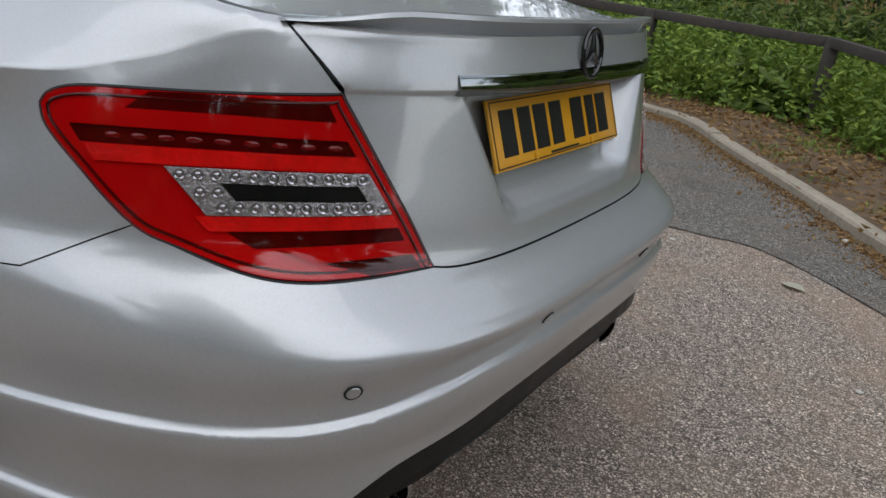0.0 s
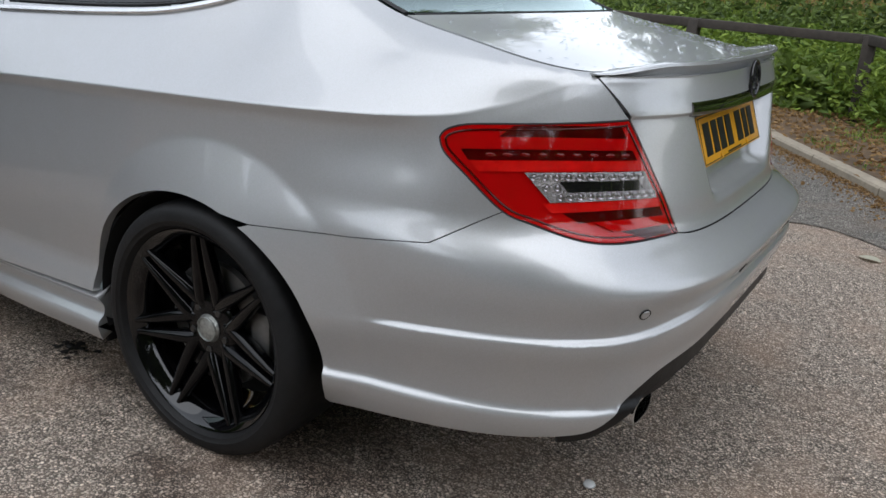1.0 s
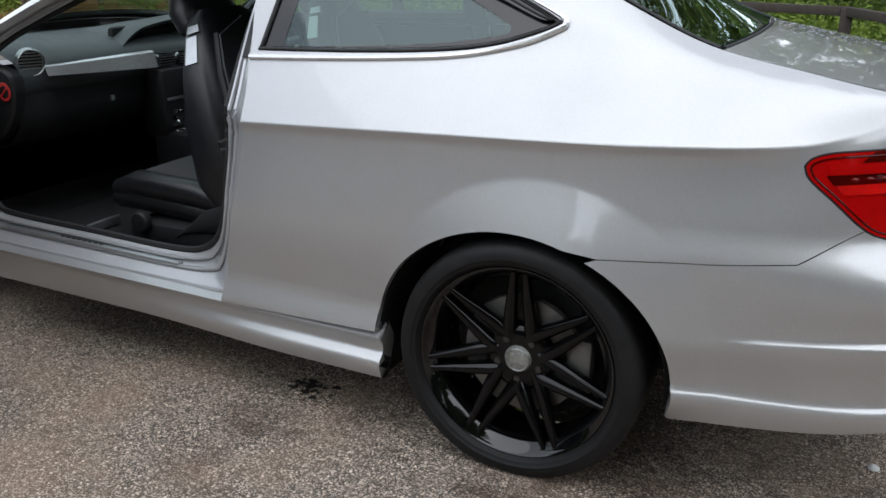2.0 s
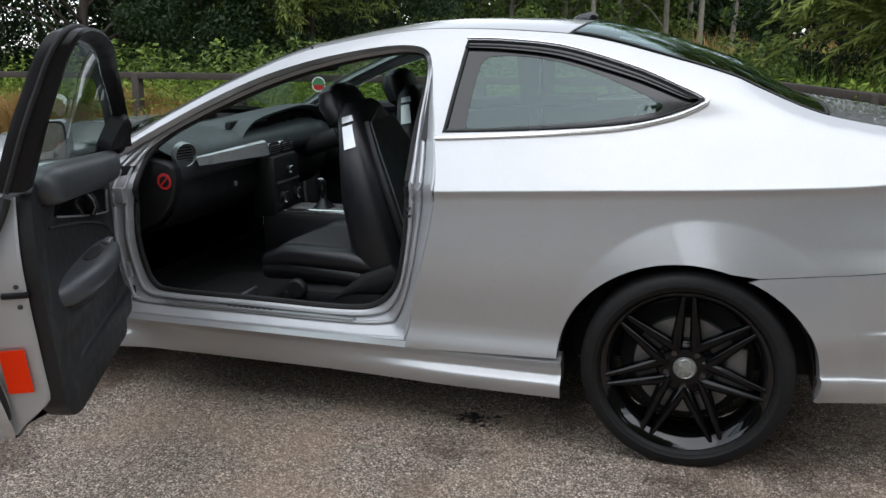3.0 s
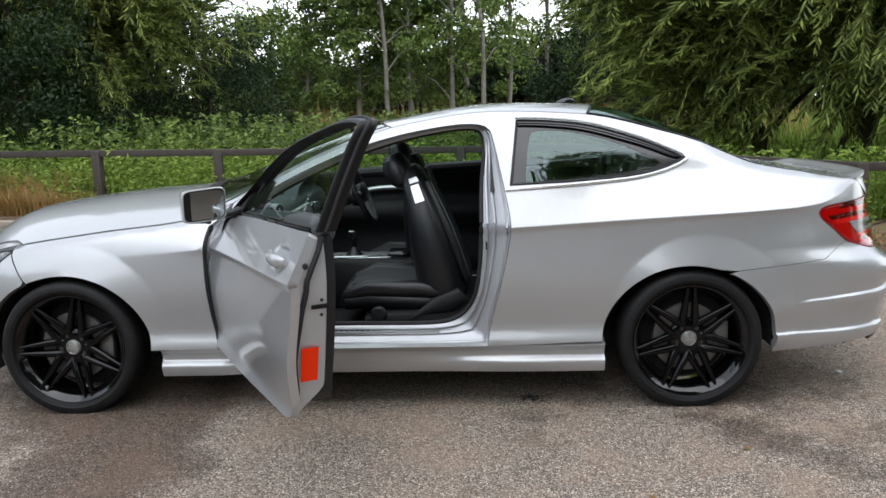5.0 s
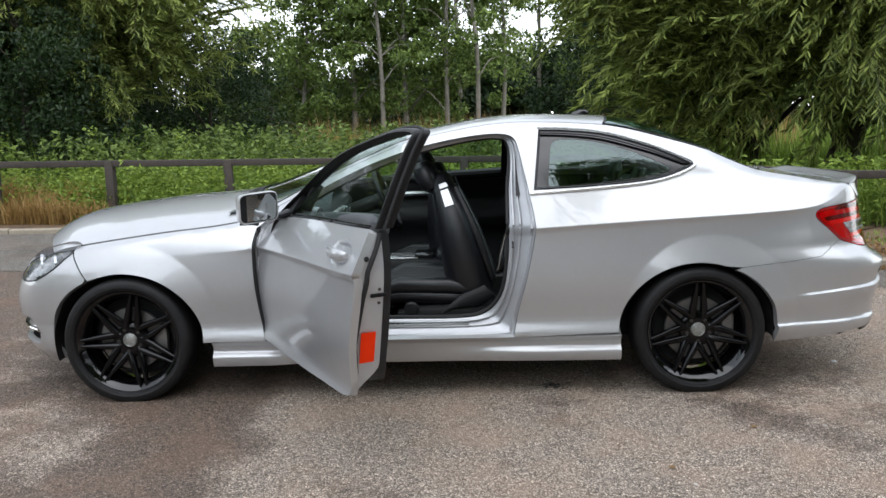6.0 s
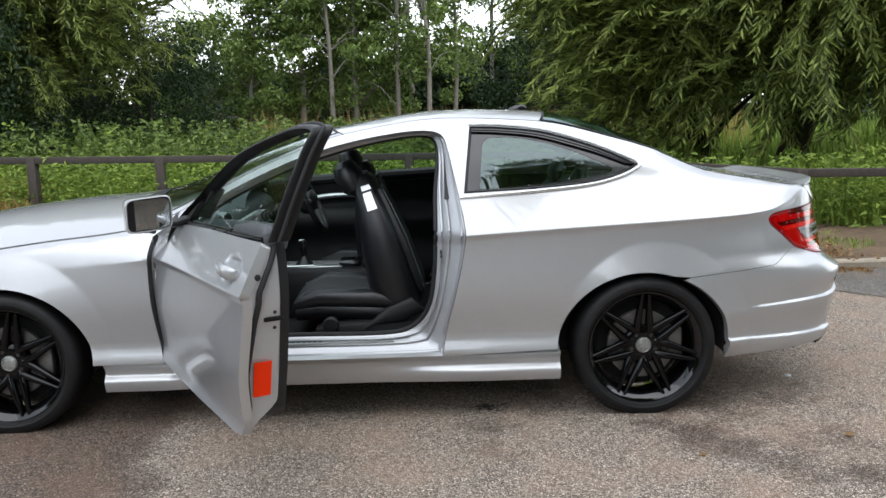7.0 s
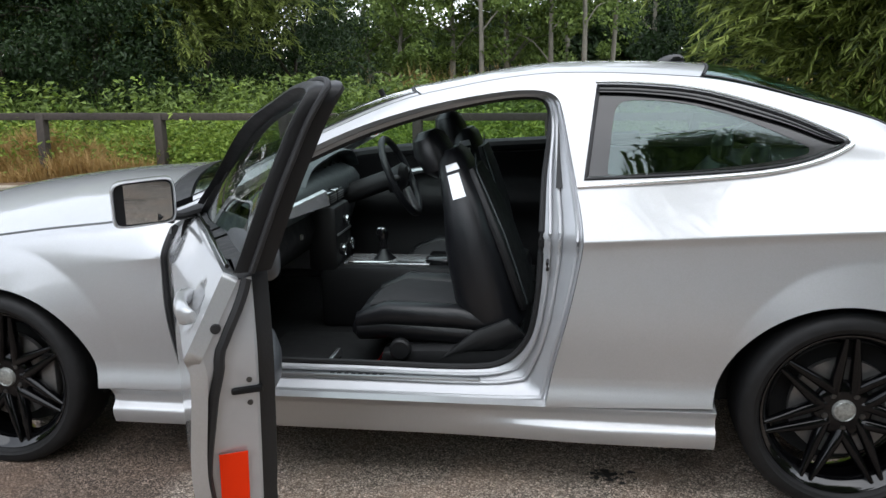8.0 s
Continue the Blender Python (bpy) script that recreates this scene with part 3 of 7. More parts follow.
    return part(name, me, None, parent, label)


# outlines in (s, z)


def arch_upper(hub, z_left, z_right):
    """The wheel arch from its left foot at z_left over the top to its right foot at z_right."""
    full = [(hub + 0.372 * math.cos(radians(a)), HUB_Z - 0.005 + 0.340 * math.sin(radians(a))) for a in range(215, -36, -4)]
    top = max(range(len(full)), key=lambda i: full[i][1])
    return [p for i, p in enumerate(full) if (i <= top and p[1] >= z_left) or (i > top and p[1] >= z_right)]


HUB_R = REAR_HUB - 0.012
GAP_REAR = [(-0.888, 0.290), (-0.862, 0.42), (-0.826, 0.56), (-0.795, 0.70), (-0.779, 0.80), (-0.785, 0.88), (-0.800, 0.955)]
GAP_REAR_FINE = [tuple(p) for p in smooth_path(GAP_REAR, 30)]
GAP_FRONT = [tuple(p) for p in smooth_path([(-2.085, 0.286), (-2.108, 0.42), (-2.125, 0.60), (-2.128, 0.75), (-2.112, 0.835)], 20)]
OPEN_TOP = [tuple(p) for p in smooth_path([(-2.020, 0.888), (-1.90, 0.958), (-1.72, 1.052), (-1.50, 1.145), (-1.28, 1.208), (-1.06, 1.246), (-0.93, 1.252), (-0.868, 1.232), (-0.845, 1.180), (-0.822, 1.07), (-0.800, 0.965)], 50)]
QWIN = [(-0.778, 0.985), (-0.760, 1.12)] + [tuple(p) for p in smooth_path([(-0.740, 1.268), (-0.60, 1.262), (-0.415, 1.239), (-0.20, 1.176), (-0.06, 1.118), (-0.004, 1.091), (0.000, 1.084), (-0.03, 1.066), (-0.14, 1.030), (-0.28, 1.010), (-0.50, 0.996), (-0.76, 0.986)], 58)]
DOOR_TOP = [tuple(p) for p in smooth_path([(-2.02, 0.888), (-1.90, 0.972), (-1.72, 1.072), (-1.50, 1.176), (-1.28, 1.246), (-1.06, 1.292), (-0.92, 1.307), (-0.815, 1.304), (-0.784, 1.282), (-0.785, 1.20), (-0.788, 1.08), (-0.796, 0.965)], 50)]
TAIL_GAP = [(0.182, 0.608), (0.40, 0.624), (s_at(0.642, x=0.585), 0.642), (s_at(0.711, x=0.698), 0.711)]
L_TIP, L_TOP, L_BOT = (s_at(0.838, x=0.566), 0.838), (s_at(0.888, y=0.552), 0.888), (s_at(0.656, y=0.437), 0.656)
LAMP_TOP = [tuple(p) for p in smooth_path([L_TIP, (s_at(0.855, x=0.579), 0.855), (s_at(0.868, x=0.622), 0.868), (s_at(0.877, x=0.73), 0.877), L_TOP], 16)]
LAMP_INNER = [tuple(p) for p in smooth_path([L_TOP, (s_at(0.786, y=0.503), 0.786), (s_at(0.72, y=0.468), 0.72), L_BOT], 14)]
LAMP_LOW = [tuple(p) for p in smooth_path([L_BOT, (s_at(0.656, y=0.542), 0.656), (s_at(0.659, y=0.63), 0.659), (s_at(0.669, y=0.677), 0.669), (s_at(0.691, y=0.714), 0.691), TAIL_GAP[-1], (s_at(0.772, x=0.626), 0.772), (s_at(0.812, x=0.578), 0.812), L_TIP], 41)]
LAMP = LAMP_TOP + LAMP_INNER[1:] + LAMP_LOW[1:-1]
BOOT_LOW = [tuple(p) for p in smooth_path([L_BOT, (1.08, 0.649), (1.20, 0.646), (S_TAIL, 0.645)], 14)]


def mirrored(path):
    return [(2 * S_TAIL - a, b) for a, b in path[::-1]]


BOOT_SIDE = [tuple(p) for p in smooth_path([L_TOP, (s_at(0.93, y=0.576), 0.93), (0.83, 0.971)], 8)]
EDGE_REAR = [(u, float(edge_z(u)[0])) for u in np.linspace(0.83, -2.02, 90)]

car = tagged(new("car"), "silver metallic two-door coupe, black wheels, one door open, on asphalt", "car")
SIDES = ((-1, True), (1, False))
REAR_WHEEL_FOOT = 0.285


def body_panels():
    for sign, near in SIDES:
        srf = lambda s, z, sg=sign: skin(s, z, sg)
        fl = sign > 0
        h = 0.022 if near else 0.04
        up = arch_upper(HUB_R, 0.286, 0.606)
        outline = [(-0.888, 0.286)] + up[:-1] + TAIL_GAP + LAMP_LOW[26:-1] + LAMP_TOP + BOOT_SIDE[1:-1] + EDGE_REAR + OPEN_TOP[:-1] + GAP_REAR_FINE[::-1]
        panel("quarter_panel", outline, srf, PAINT, car, "silver quarter panel, pillar and roof rail", holes=[QWIN], h=h, flip=fl, lip=0.022, gap=0.0012, rows=fold_rows(h) + flare_rows(REAR_HUB) + low_rows(h) if near else ())
        fz = arch_upper(FRONT_HUB, 0.60, 0.286)
        top = [(u, float(edge_z(u)[0])) for u in np.linspace(-2.035, -3.03, 26)]
        fend = top + [(-3.018, 0.736), (-2.93, 0.614)] + fz + [(-2.085, 0.286)] + GAP_FRONT + [(-2.055, 0.872)]
        panel("front_wing", fend, srf, PAINT, car, h=h, flip=fl, lip=0.03, rows=fold_rows(h) + flare_rows(FRONT_HUB) + low_rows(h) if near else ())
        skirt = [(-2.348, 0.165), (-0.372, 0.165), (-0.372, 0.2875), (-2.348, 0.2875)]
        panel("side_skirt", skirt, srf, PAINT, car, "silver sill skirt flared towards the wheels", h=0.015 if near else 0.03, flip=fl, lip=0.06, gap=0.0, rows=[[(u, z) for u in np.arange(-2.33, -0.38, 0.02)] for z in (0.205, 0.213, 0.221, 0.231, 0.241, 0.250)] if near else ())
        dif = [(0.80, 0.212), (0.88, 0.226), (0.97, 0.280), (1.10, 0.315), (S_TAIL, 0.325), (S_TAIL, 0.45), (1.12, 0.44), (0.95, 0.39), (0.80, 0.29)]
        inner = lambda s, z, sg=sign: skin(s, z, sg) - np.array((0.035, sg * 0.02, 0.0)) - np.stack([step(0.36, 0.15, z) * 0.06 + 0 * s, 0 * s, 0 * s], -1)
        panel("rear_diffuser", dif, inner, BLACK_PLASTIC, car, "black plastic lower rear apron", h=0.03, flip=fl, lip=0.05)
        # front bumper
        S_NOSE = X_FRONT - R_FRONT * math.pi / 2
        ff = [p for p in arch_upper(FRONT_HUB, 0.17, 9) if p[0] < -2.86 and p[1] < 0.60]
        fb = [(S_NOSE, 0.165), (-3.12, 0.165)] + ff + [(-2.93, 0.611), (-3.018, 0.731), (-3.055, 0.700), (-3.105, 0.650), (-3.205, 0.594), (-3.335, 0.577), (-3.46, 0.600), (-3.50, 0.66), (S_NOSE, 0.70)]
        vent = [(-3.62, 0.27), (-3.24, 0.27), (-3.22, 0.33), (-3.28, 0.40), (-3.62, 0.40)]
        panel("front_bumper", fb, srf, PAINT, car, h=0.02 if near else 0.04, holes=[vent], flip=fl, lip=0.03)
        back = lambda s, z, sg=sign: skin(s, z, sg) * np.array((1, 0.96, 1)) + np.array((0.05, 0, 0))
        panel("bumper_grille", [(-3.64, 0.25), (-3.20, 0.25), (-3.20, 0.42), (-3.64, 0.42)], back, BLACK_PLASTIC, car, h=0.04, flip=fl)
        lip_path = skin(np.linspace(-3.60, -3.22, 12), np.full(12, 0.335), sign) * np.array((1, 0.985, 1)) + np.array((0.015, 0, 0))
        part("grille_trim", tube(lip_path, 0.010, 8), CHROME, car, "chrome trim bar")


def rear_bumper():
    foot = [p for p in arch_upper(HUB_R, 9, 0.235) if p[0] > 0.14 and p[1] < 0.602]
    low = [tuple(p) for p in smooth_path([(0.365, 0.232), (0.42, 0.238), (0.60, 0.250), (0.766, 0.264), (0.845, 0.276), (0.89, 0.312), (0.945, 0.365), (1.0, 0.395), (1.10, 0.412), (1.18, 0.425), (1.30, 0.430), (S_TAIL, 0.430)], 50)]
    strip = [p for p in low if p[0] > 0.80]
    drop = [(u, z - 0.020 - 0.030 * float(step(0.80, 0.95, u))) for u, z in strip]
    trim = strip + mirrored(strip)[1:] + (drop + mirrored(drop)[1:])[::-1]
    panel("rear_apron", trim, lambda s, z: skin(s, z, -1) - np.stack([0.010 + 0 * s, 0 * s, 0.002 + 0 * s], -1), BLACK_PLASTIC, car, "black lip under the rear bumper", h=0.02, lip=0.05, gap=0.0)
    a = [TAIL_GAP[0]] + foot + low[:-1]
    b = BOOT_LOW[::-1] + LAMP_LOW[1:26] + TAIL_GAP[::-1][:-1]
    outline = a + mirrored(a) + mirrored(b)[1:-1] + b
    rows = [[(u, 0.454 + float(ridge(u)[0]) + d) for u in np.arange(0.38, 2 * S_TAIL - 0.38, 0.014)] for d in (-0.032, -0.022, -0.014, -0.007, 0.0, 0.005, 0.010, 0.016, 0.026)]
    rows += [[(u, z) for u in np.arange(0.36, 0.84, 0.014)] for z in (0.300, 0.307, 0.313, 0.320, 0.327, 0.334, 0.342)]
    rows += [[q for q in row if q[0] > 0.2 and 0.36 < q[1] < 0.60] for row in flare_rows(REAR_HUB)]
    panel("rear_bumper", outline[:-1] if outline[-1] == outline[0] else outline, lambda s, z: skin(s, z, -1), PAINT, car, "silver rear bumper", h=0.014, lip=0.03, gap=0.0008, rows=rows)


def centre_panels():
    def strip(name, u0, u1, mat, v=0.995, h=0.05, label="", lip=0.02):
        poly = [(u0, -v), (u1, -v)] + [(u1, v), (u0, v)]
        return panel(name, poly, lambda a, b: edge_point(a, b), mat, car, label, h=h, lip=lip, gap=0.004, flip=False)
    strip("bonnet", -3.24, -2.16, PAINT, 0.99, label="silver bonnet with rounded edges")
    strip("scuttle", -2.155, -2.075, BLACK_PLASTIC, 0.93, label="black plastic scuttle")
    strip("windscreen", -2.07, -1.31, GLASS, 0.925, label="windscreen with dark edges").visible_shadow = False
    for sg in (-1, 1):
        q = [(-2.07, 0.935 * sg), (-1.31, 0.935 * sg), (-1.31, 0.996 * sg), (-2.07, 0.996 * sg)]
        panel("pillar_cover", q, lambda a, b: edge_point(a, b) + np.array((0, 0, 0.001)), PAINT, car, "silver windscreen pillar", h=0.03, lip=0.02, gap=0.0)
    strip("roof", -1.305, -0.42, PAINT, 0.995, label="silver roof")
    strip("rear_window", -0.415, 0.432, TINTED, 0.955, label="dark tinted rear window").visible_shadow = False
    strip("boot_lid_top", 0.442, 0.83, PAINT, 0.990, 0.03, label="silver boot lid with rain drops")
    # dark strip below each lid gap, standing for the shade inside it
    for sg in (-1, 1):
        panel("boot_gap_shade", [(0.44, 0.93 * sg), (0.84, 0.93 * sg), (0.84, 1.02 * sg), (0.44, 1.02 * sg)], lambda a, b: edge_point(a, b) - np.array((0, 0, 0.012)), DARK, car, h=0.04, lip=0.0, gap=0.0)
    for u0, u1 in ((-2.07, -1.31), (-0.415, 0.432)):
        for v in (-0.93, 0.93) if u0 < -1 else (-0.97, 0.97):
            u = np.linspace(u0, u1, 30)
            p = edge_point(u, np.full(30, v))
            part("window_seal", tube(p, 0.008, 6, squash=0.5), RUBBER, car)
    for u in (-0.418, 0.437, -1.308):
        v = np.linspace(-0.94, 0.94, 30)
        part("window_seal", tube(edge_point(np.full(30, u), v) - np.array((0, 0, 0.004)), 0.006, 6), RUBBER, car)
    p = edge_point([-0.50], [0.0])[0]
    bm = bmesh.new()
    r = bmesh.ops.create_uvsphere(bm, u_segments=16, v_segments=8, radius=1)
    for q in r["verts"]:
        q.co = Vector((q.co.x * 0.05 + q.co.z * 0.02, q.co.y * 0.016, max(q.co.z, -0.1) * 0.028))
    bmesh.ops.translate(bm, verts=bm.verts, vec=p)
    part("roof_aerial", bm, GLOSS_BLACK, car, "dark shark-fin aerial on the roof")


def boot_rear():
    up = LAMP_INNER[::-1] + BOOT_SIDE[1:-1] + [(0.845, 0.968), (1.0, 0.968), (1.2, 0.968)]
    low = BOOT_LOW[::-1]
    # rows of points along the rim of the plate hollow
    rim = []
    for off in (-0.001, 0.010, 0.024, 0.040, 0.056, 0.070, 0.080):
        line = [(s_at(float(z), y=0.275 + (z - 0.70) / 0.19 * 0.105 - off), float(z)) for z in np.linspace(0.70, 0.884, 26)]
        rim += [line, [(2 * S_TAIL - u, z) for u, z in line]]
    rim += [[(u, z) for u in np.arange(s_at(0.70, y=0.27), 2 * S_TAIL - s_at(0.70, y=0.27), 0.012)] for z in (0.691, 0.698, 0.704, 0.712, 0.722)]
    outline = up + mirrored(up) + mirrored(low[:-1])[0:] + low[1:-1]
    panel("boot_lid", outline, lambda s, z: boot_skin(s, z, -1), PAINT, car, "silver boot lid with a hollow for the number plate", h=0.009, lip=0.02, gap=0.002, rows=[[(u, z) for u in np.arange(0.80, 2 * S_TAIL - 0.80, 0.012)] for z in (0.8865, 0.891, 0.896)] + rim)
    # spoiler lip along the rear edge
    ys = np.linspace(-1, 1, 41)
    v, f = [], []
    prof = [(-0.14, 0.006), (-0.085, 0.013), (-0.035, 0.024), (-0.006, 0.032), (0.003, 0.031), (0.005, 0.025), (-0.006, 0.016), (-0.015, 0.006), (-0.022, -0.006), (-0.10, -0.008)]
    for y in ys:
        s = X_REAR + R_REAR * math.pi / 2 - (S_TAIL - 0.832) * abs(y)
        p = skin([s], [0.962])[0]
        fade = 0.25 + 0.75 * float(step(1.0, 0.72, abs(y)))
        nx = Vector((1.0, 0.0, 0.0)) if abs(y) < 0.55 else Vector((1.0, 0.35 * (abs(y) - 0.55) / 0.45 * math.copysign(1, y), 0)).normalized()
        for a, b in prof:
            v.append((p[0] + a * nx.x, math.copysign(abs(p[1]), y) + a * nx.y * 0.6, p[2] + b * (fade if b > 0 else 1)))
    k = len(prof)
    for i in range(len(ys) - 1):
        for j in range(k):
            f.append((i * k + j, i * k + (j + 1) % k, (i + 1) * k + (j + 1) % k, (i + 1) * k + j))
    f += [tuple(range(k))[::-1], tuple((len(ys) - 1) * k + j for j in range(k))]
    part("spoiler", (v, f), PAINT, car, "body-coloured boot spoiler lip", sharp=50)
    # chrome strip over the plate
    y = np.linspace(-0.392, 0.392, 31)
    x = np.array([skin([s_at(0.90, y=abs(q))], [0.90])[0][0] for q in y])
    v, f = [], []
    for q, xx in zip(y, x):
        for a, b in ((-0.001, 0.918), (0.007, 0.912), (0.011, 0.899), (0.009, 0.887), (-0.03, 0.883), (-0.02, 0.918)):
            v.append((xx + a, q, b))
    for i in range(30):
        for j in range(6):
            f.append((i * 6 + j, i * 6 + (j + 1) % 6, (i + 1) * 6 + (j + 1) % 6, (i + 1) * 6 + j))
    f += [tuple(range(6))[::-1], tuple(180 + j for j in range(6))]
    part("chrome_strip", (v, f), DARK_CHROME, car, "chrome strip above the number plate", sharp=30)
    # number plate, leaning back
    tilt = Matrix.Translation((0.917, 0, 0.812)) @ Matrix.Rotation(radians(-20), 4, "Y")
    plate = part("number_plate", boxed((-0.003, -0.26, -0.056), (0.003, 0.26, 0.056), 0.0015, tilt), YELLOW, car, "yellow number plate with dark bars")
    for k, (y0, w) in enumerate(((-0.205, 0.048), (-0.143, 0.044), (-0.085, 0.048), (-0.022, 0.048), (0.070, 0.052), (0.132, 0.040), (0.188, 0.048))):
        part("plate_bar", boxed((0.0032, y0 - w / 2, -0.036), (0.0042, y0 + w / 2, 0.038), 0, tilt), INK, plate, smooth=False)
    part("plate_print", boxed((0.0032, -0.06, -0.049), (0.004, 0.06, -0.045), 0, tilt), INK, plate, smooth=False)
    for z in (-0.0525, 0.0505):
        part("plate_border", boxed((0.0032, -0.254, z), (0.004, 0.254, z + 0.002), 0, tilt), INK, plate, smooth=False)
    for y0 in (-0.2545, 0.2525):
        part("plate_border", boxed((0.0032, y0, -0.0525), (0.004, y0 + 0.002, 0.0525), 0, tilt), INK, plate, smooth=False)
    for y0 in (-0.12, 0.12):
        v, f = lathe([(0.0, 0.004), (0.006, 0.003), (0.007, 0.0)], 12)
        v = [tuple(tilt @ Vector((q[1] + 0.003, y0 + q[0], -0.046 + q[2]))) for q in v]
        part("screw_cap", (v, f), YELLOW, plate)
    part("plate_frame", boxed((-0.007, -0.252, -0.050), (-0.0032, 0.252, 0.050), 0.001, tilt), BLACK_PLASTIC, plate, "black plate holder")
    # round emblem, plain ring with three arms
    em = Matrix.Translation((0.954, 0, 0.938)) @ Matrix.Rotation(radians(-6), 4, "Y")
    ring = [tuple(em @ Vector((0, 0.040 * math.cos(a), 0.040 * math.sin(a)))) for a in np.linspace(0, 2 * math.pi, 33)[:-1]]
    emblem = part("emblem", tube(ring, 0.0045, 8, True), GLOSS_BLACK, car, "black round boot emblem")
    for a in (90, 210, 330):
        d = Vector((0, math.cos(radians(a)), math.sin(radians(a))))
        path = [tuple(em @ (d * r)) for r in (0.0, 0.012, 0.026, 0.039)]
        part("emblem_arm", tube(path, [0.0065, 0.0052, 0.0035, 0.002], 6), GLOSS_BLACK, emblem)


def tail_lamps():
    for sign, near in SIDES:
        srf = lambda s, z, sg=sign: skin(s, z, sg)
        out = lambda s, z, d, sg=sign: skin(s, z, sg) + d * lamp_normal(s, z, sg)
        lamp = panel("tail_lamp", LAMP, lambda s, z, sg=sign: out(s, z, 0.001), RED_LENS, car, "red tail lamp with clear LED band", h=0.016, flip=sign > 0, lip=0.03, gap=0.003)

        def band(name, z0, z1, a0, a1, mat, d0=0.0035, h=0.012):
            """A strip of the lamp between two heights, from share a0 to a1 of its length; heights tilt along the lamp."""
            n = 14
            lo, hi = [], []
            for k in range(n + 1):
                a = a0 + (a1 - a0) * k / n
                for dst, f in ((lo, z0), (hi, z1)):
                    dst.append(lamp_point(a, f))
            panel(name, lo + hi[::-1], lambda s, z, sg=sign: out(s, z, d0), mat, lamp, h=h, lip=0.004, gap=0.0, flip=sign > 0)
        # recessed dark bands, with red ribs standing proud between them
        band("dark_band", 0.850, 0.945, 0.22, 0.955, DEEP_RED, 0.0016)
        band("red_rib", 0.755, 0.848, 0.06, 0.960, RED_LENS, 0.0040)
        band("dark_band", 0.672, 0.752, 0.04, 0.960, DEEP_RED, 0.0016)
        band("reflex_band", 0.588, 0.668, 0.05, 0.970, BRIGHT_RED, 0.0034)
        band("reflex_band", 0.272, 0.345, 0.24, 0.970, BRIGHT_RED, 0.0034)
        band("dark_band", 0.190, 0.268, 0.30, 0.965, DEEP_RED, 0.0016)
        band("red_rib", 0.105, 0.188, 0.40, 0.965, RED_LENS, 0.0040)
        band("dark_band", 0.018, 0.102, 0.46, 0.960, DEEP_RED, 0.0016)
        band("led_tray", 0.350, 0.580, 0.29, 0.968, LED_BASE, 0.0045)
        band("lamp_window", 0.425, 0.510, 0.44, 0.90, GLOSS_BLACK, 0.0056)
        if near:
            pv, pf = lathe([(0.0, 0.004), (0.0035, 0.0032), (0.006, 0.0)], 10)
            bump = mesh_of("lamp_prism", [(a * 1.7, c * 0.6, b * 0.4) for a, b, c in pv], pf, PRISM_RED)
            for row, n, a0, a1 in ((0.712, 9, 0.18, 0.90),):
                for k in range(n):
                    s, z = lamp_point(a0 + (a1 - a0) * k / (n - 1), row)
                    q = part("lamp_prism", bump, None, lamp)
                    q.location = out(np.array([s]), np.array([z]), 0.0018)[0]
                    q.rotation_euler = Vector(lamp_normal(np.array([s]), np.array([z]), sign)[0]).to_track_quat("Z", "Y").to_euler()
            lv, lf = lathe([(0.0, 0.0022), (0.0022, 0.0018), (0.0034, 0.0004), (0.0052, 0.0002), (0.0066, 0.0024), (0.0074, 0.0022), (0.0080, -0.002)], 14)
            me = mesh_of("led", [(a, c, b) for a, b, c in lv], lf, LED_CLEAR)
            spots = [(0.325 + 0.0605 * k, 0.547) for k in range(11)] + [(0.375 + 0.057 * k, 0.392) for k in range(11)] + [(0.345, 0.465), (0.405, 0.465)]
            for a, f in spots:
                s, z = lamp_point(a, f)
                led = part("led", me, None, lamp)
                led.location = out(np.array([s]), np.array([z]), 0.0048)[0]
                led.rotation_euler = Vector(lamp_normal(np.array([s]), np.array([z]), sign)[0]).to_track_quat("Z", "Y").to_euler()
        # inner frame line and dark seal round the lamp
        ring = dense(shrink(dense(LAMP, 0.012), 0.011), 0.012)
        part("lamp_frame", tube(out(ring[:, 0], ring[:, 1], 0.0012), 0.0022, 6, True), DEEP_RED, lamp)
        loop = dense(shrink(dense(LAMP, 0.02), 0.0005), 0.02)
        part("lamp_seal", tube(out(loop[:, 0], loop[:, 1], -0.003), 0.0034, 6, True), RUBBER, lamp)
        cover = panel("lamp_cover", [tuple(p) for p in shrink(dense(LAMP, 0.02), 0.003)], lambda s, z, sg=sign: out(s, z, 0.0082), COVER, lamp, "clear glossy lamp cover", h=0.016, lip=0.008, gap=0.0, flip=sign > 0)
        cover.visible_shadow = False


def lamp_normal(s, z, sg):
    e = 2e-3
    n = np.cross(skin(s + e, z, sg) - skin(s - e, z, sg), skin(s, z + e, sg) - skin(s, z - e, sg)) * (-sg)
    return n / np.linalg.norm(n, axis=-1)[..., None]


def lamp_point(a, f):
    """A place on the lamp: f up it from 0 to 1, a along it from its outer to its inner edge."""
    z = 0.654 + (0.887 - 0.654) * f - 0.010 * (1 - a) + 0.006 * math.sin(a * 3.1)
    outer = np.interp(z, [0.656, 0.659, 0.669, 0.691, 0.711, 0.772, 0.838, 0.866], [L_BOT[0] - 0.06, s_at(0.659, y=0.63), s_at(0.669, y=0.677), s_at(0.691, y=0.714), TAIL_GAP[-1][0], s_at(0.772, x=0.626), L_TIP[0], s_at(0.868, x=0.622)])
    inner = np.interp(z, [0.656, 0.72, 0.786, 0.888], [L_BOT[0], s_at(0.72, y=0.468), s_at(0.786, y=0.503), L_TOP[0]])
    return (outer + 0.012 + (inner - outer - 0.024) * a, z)


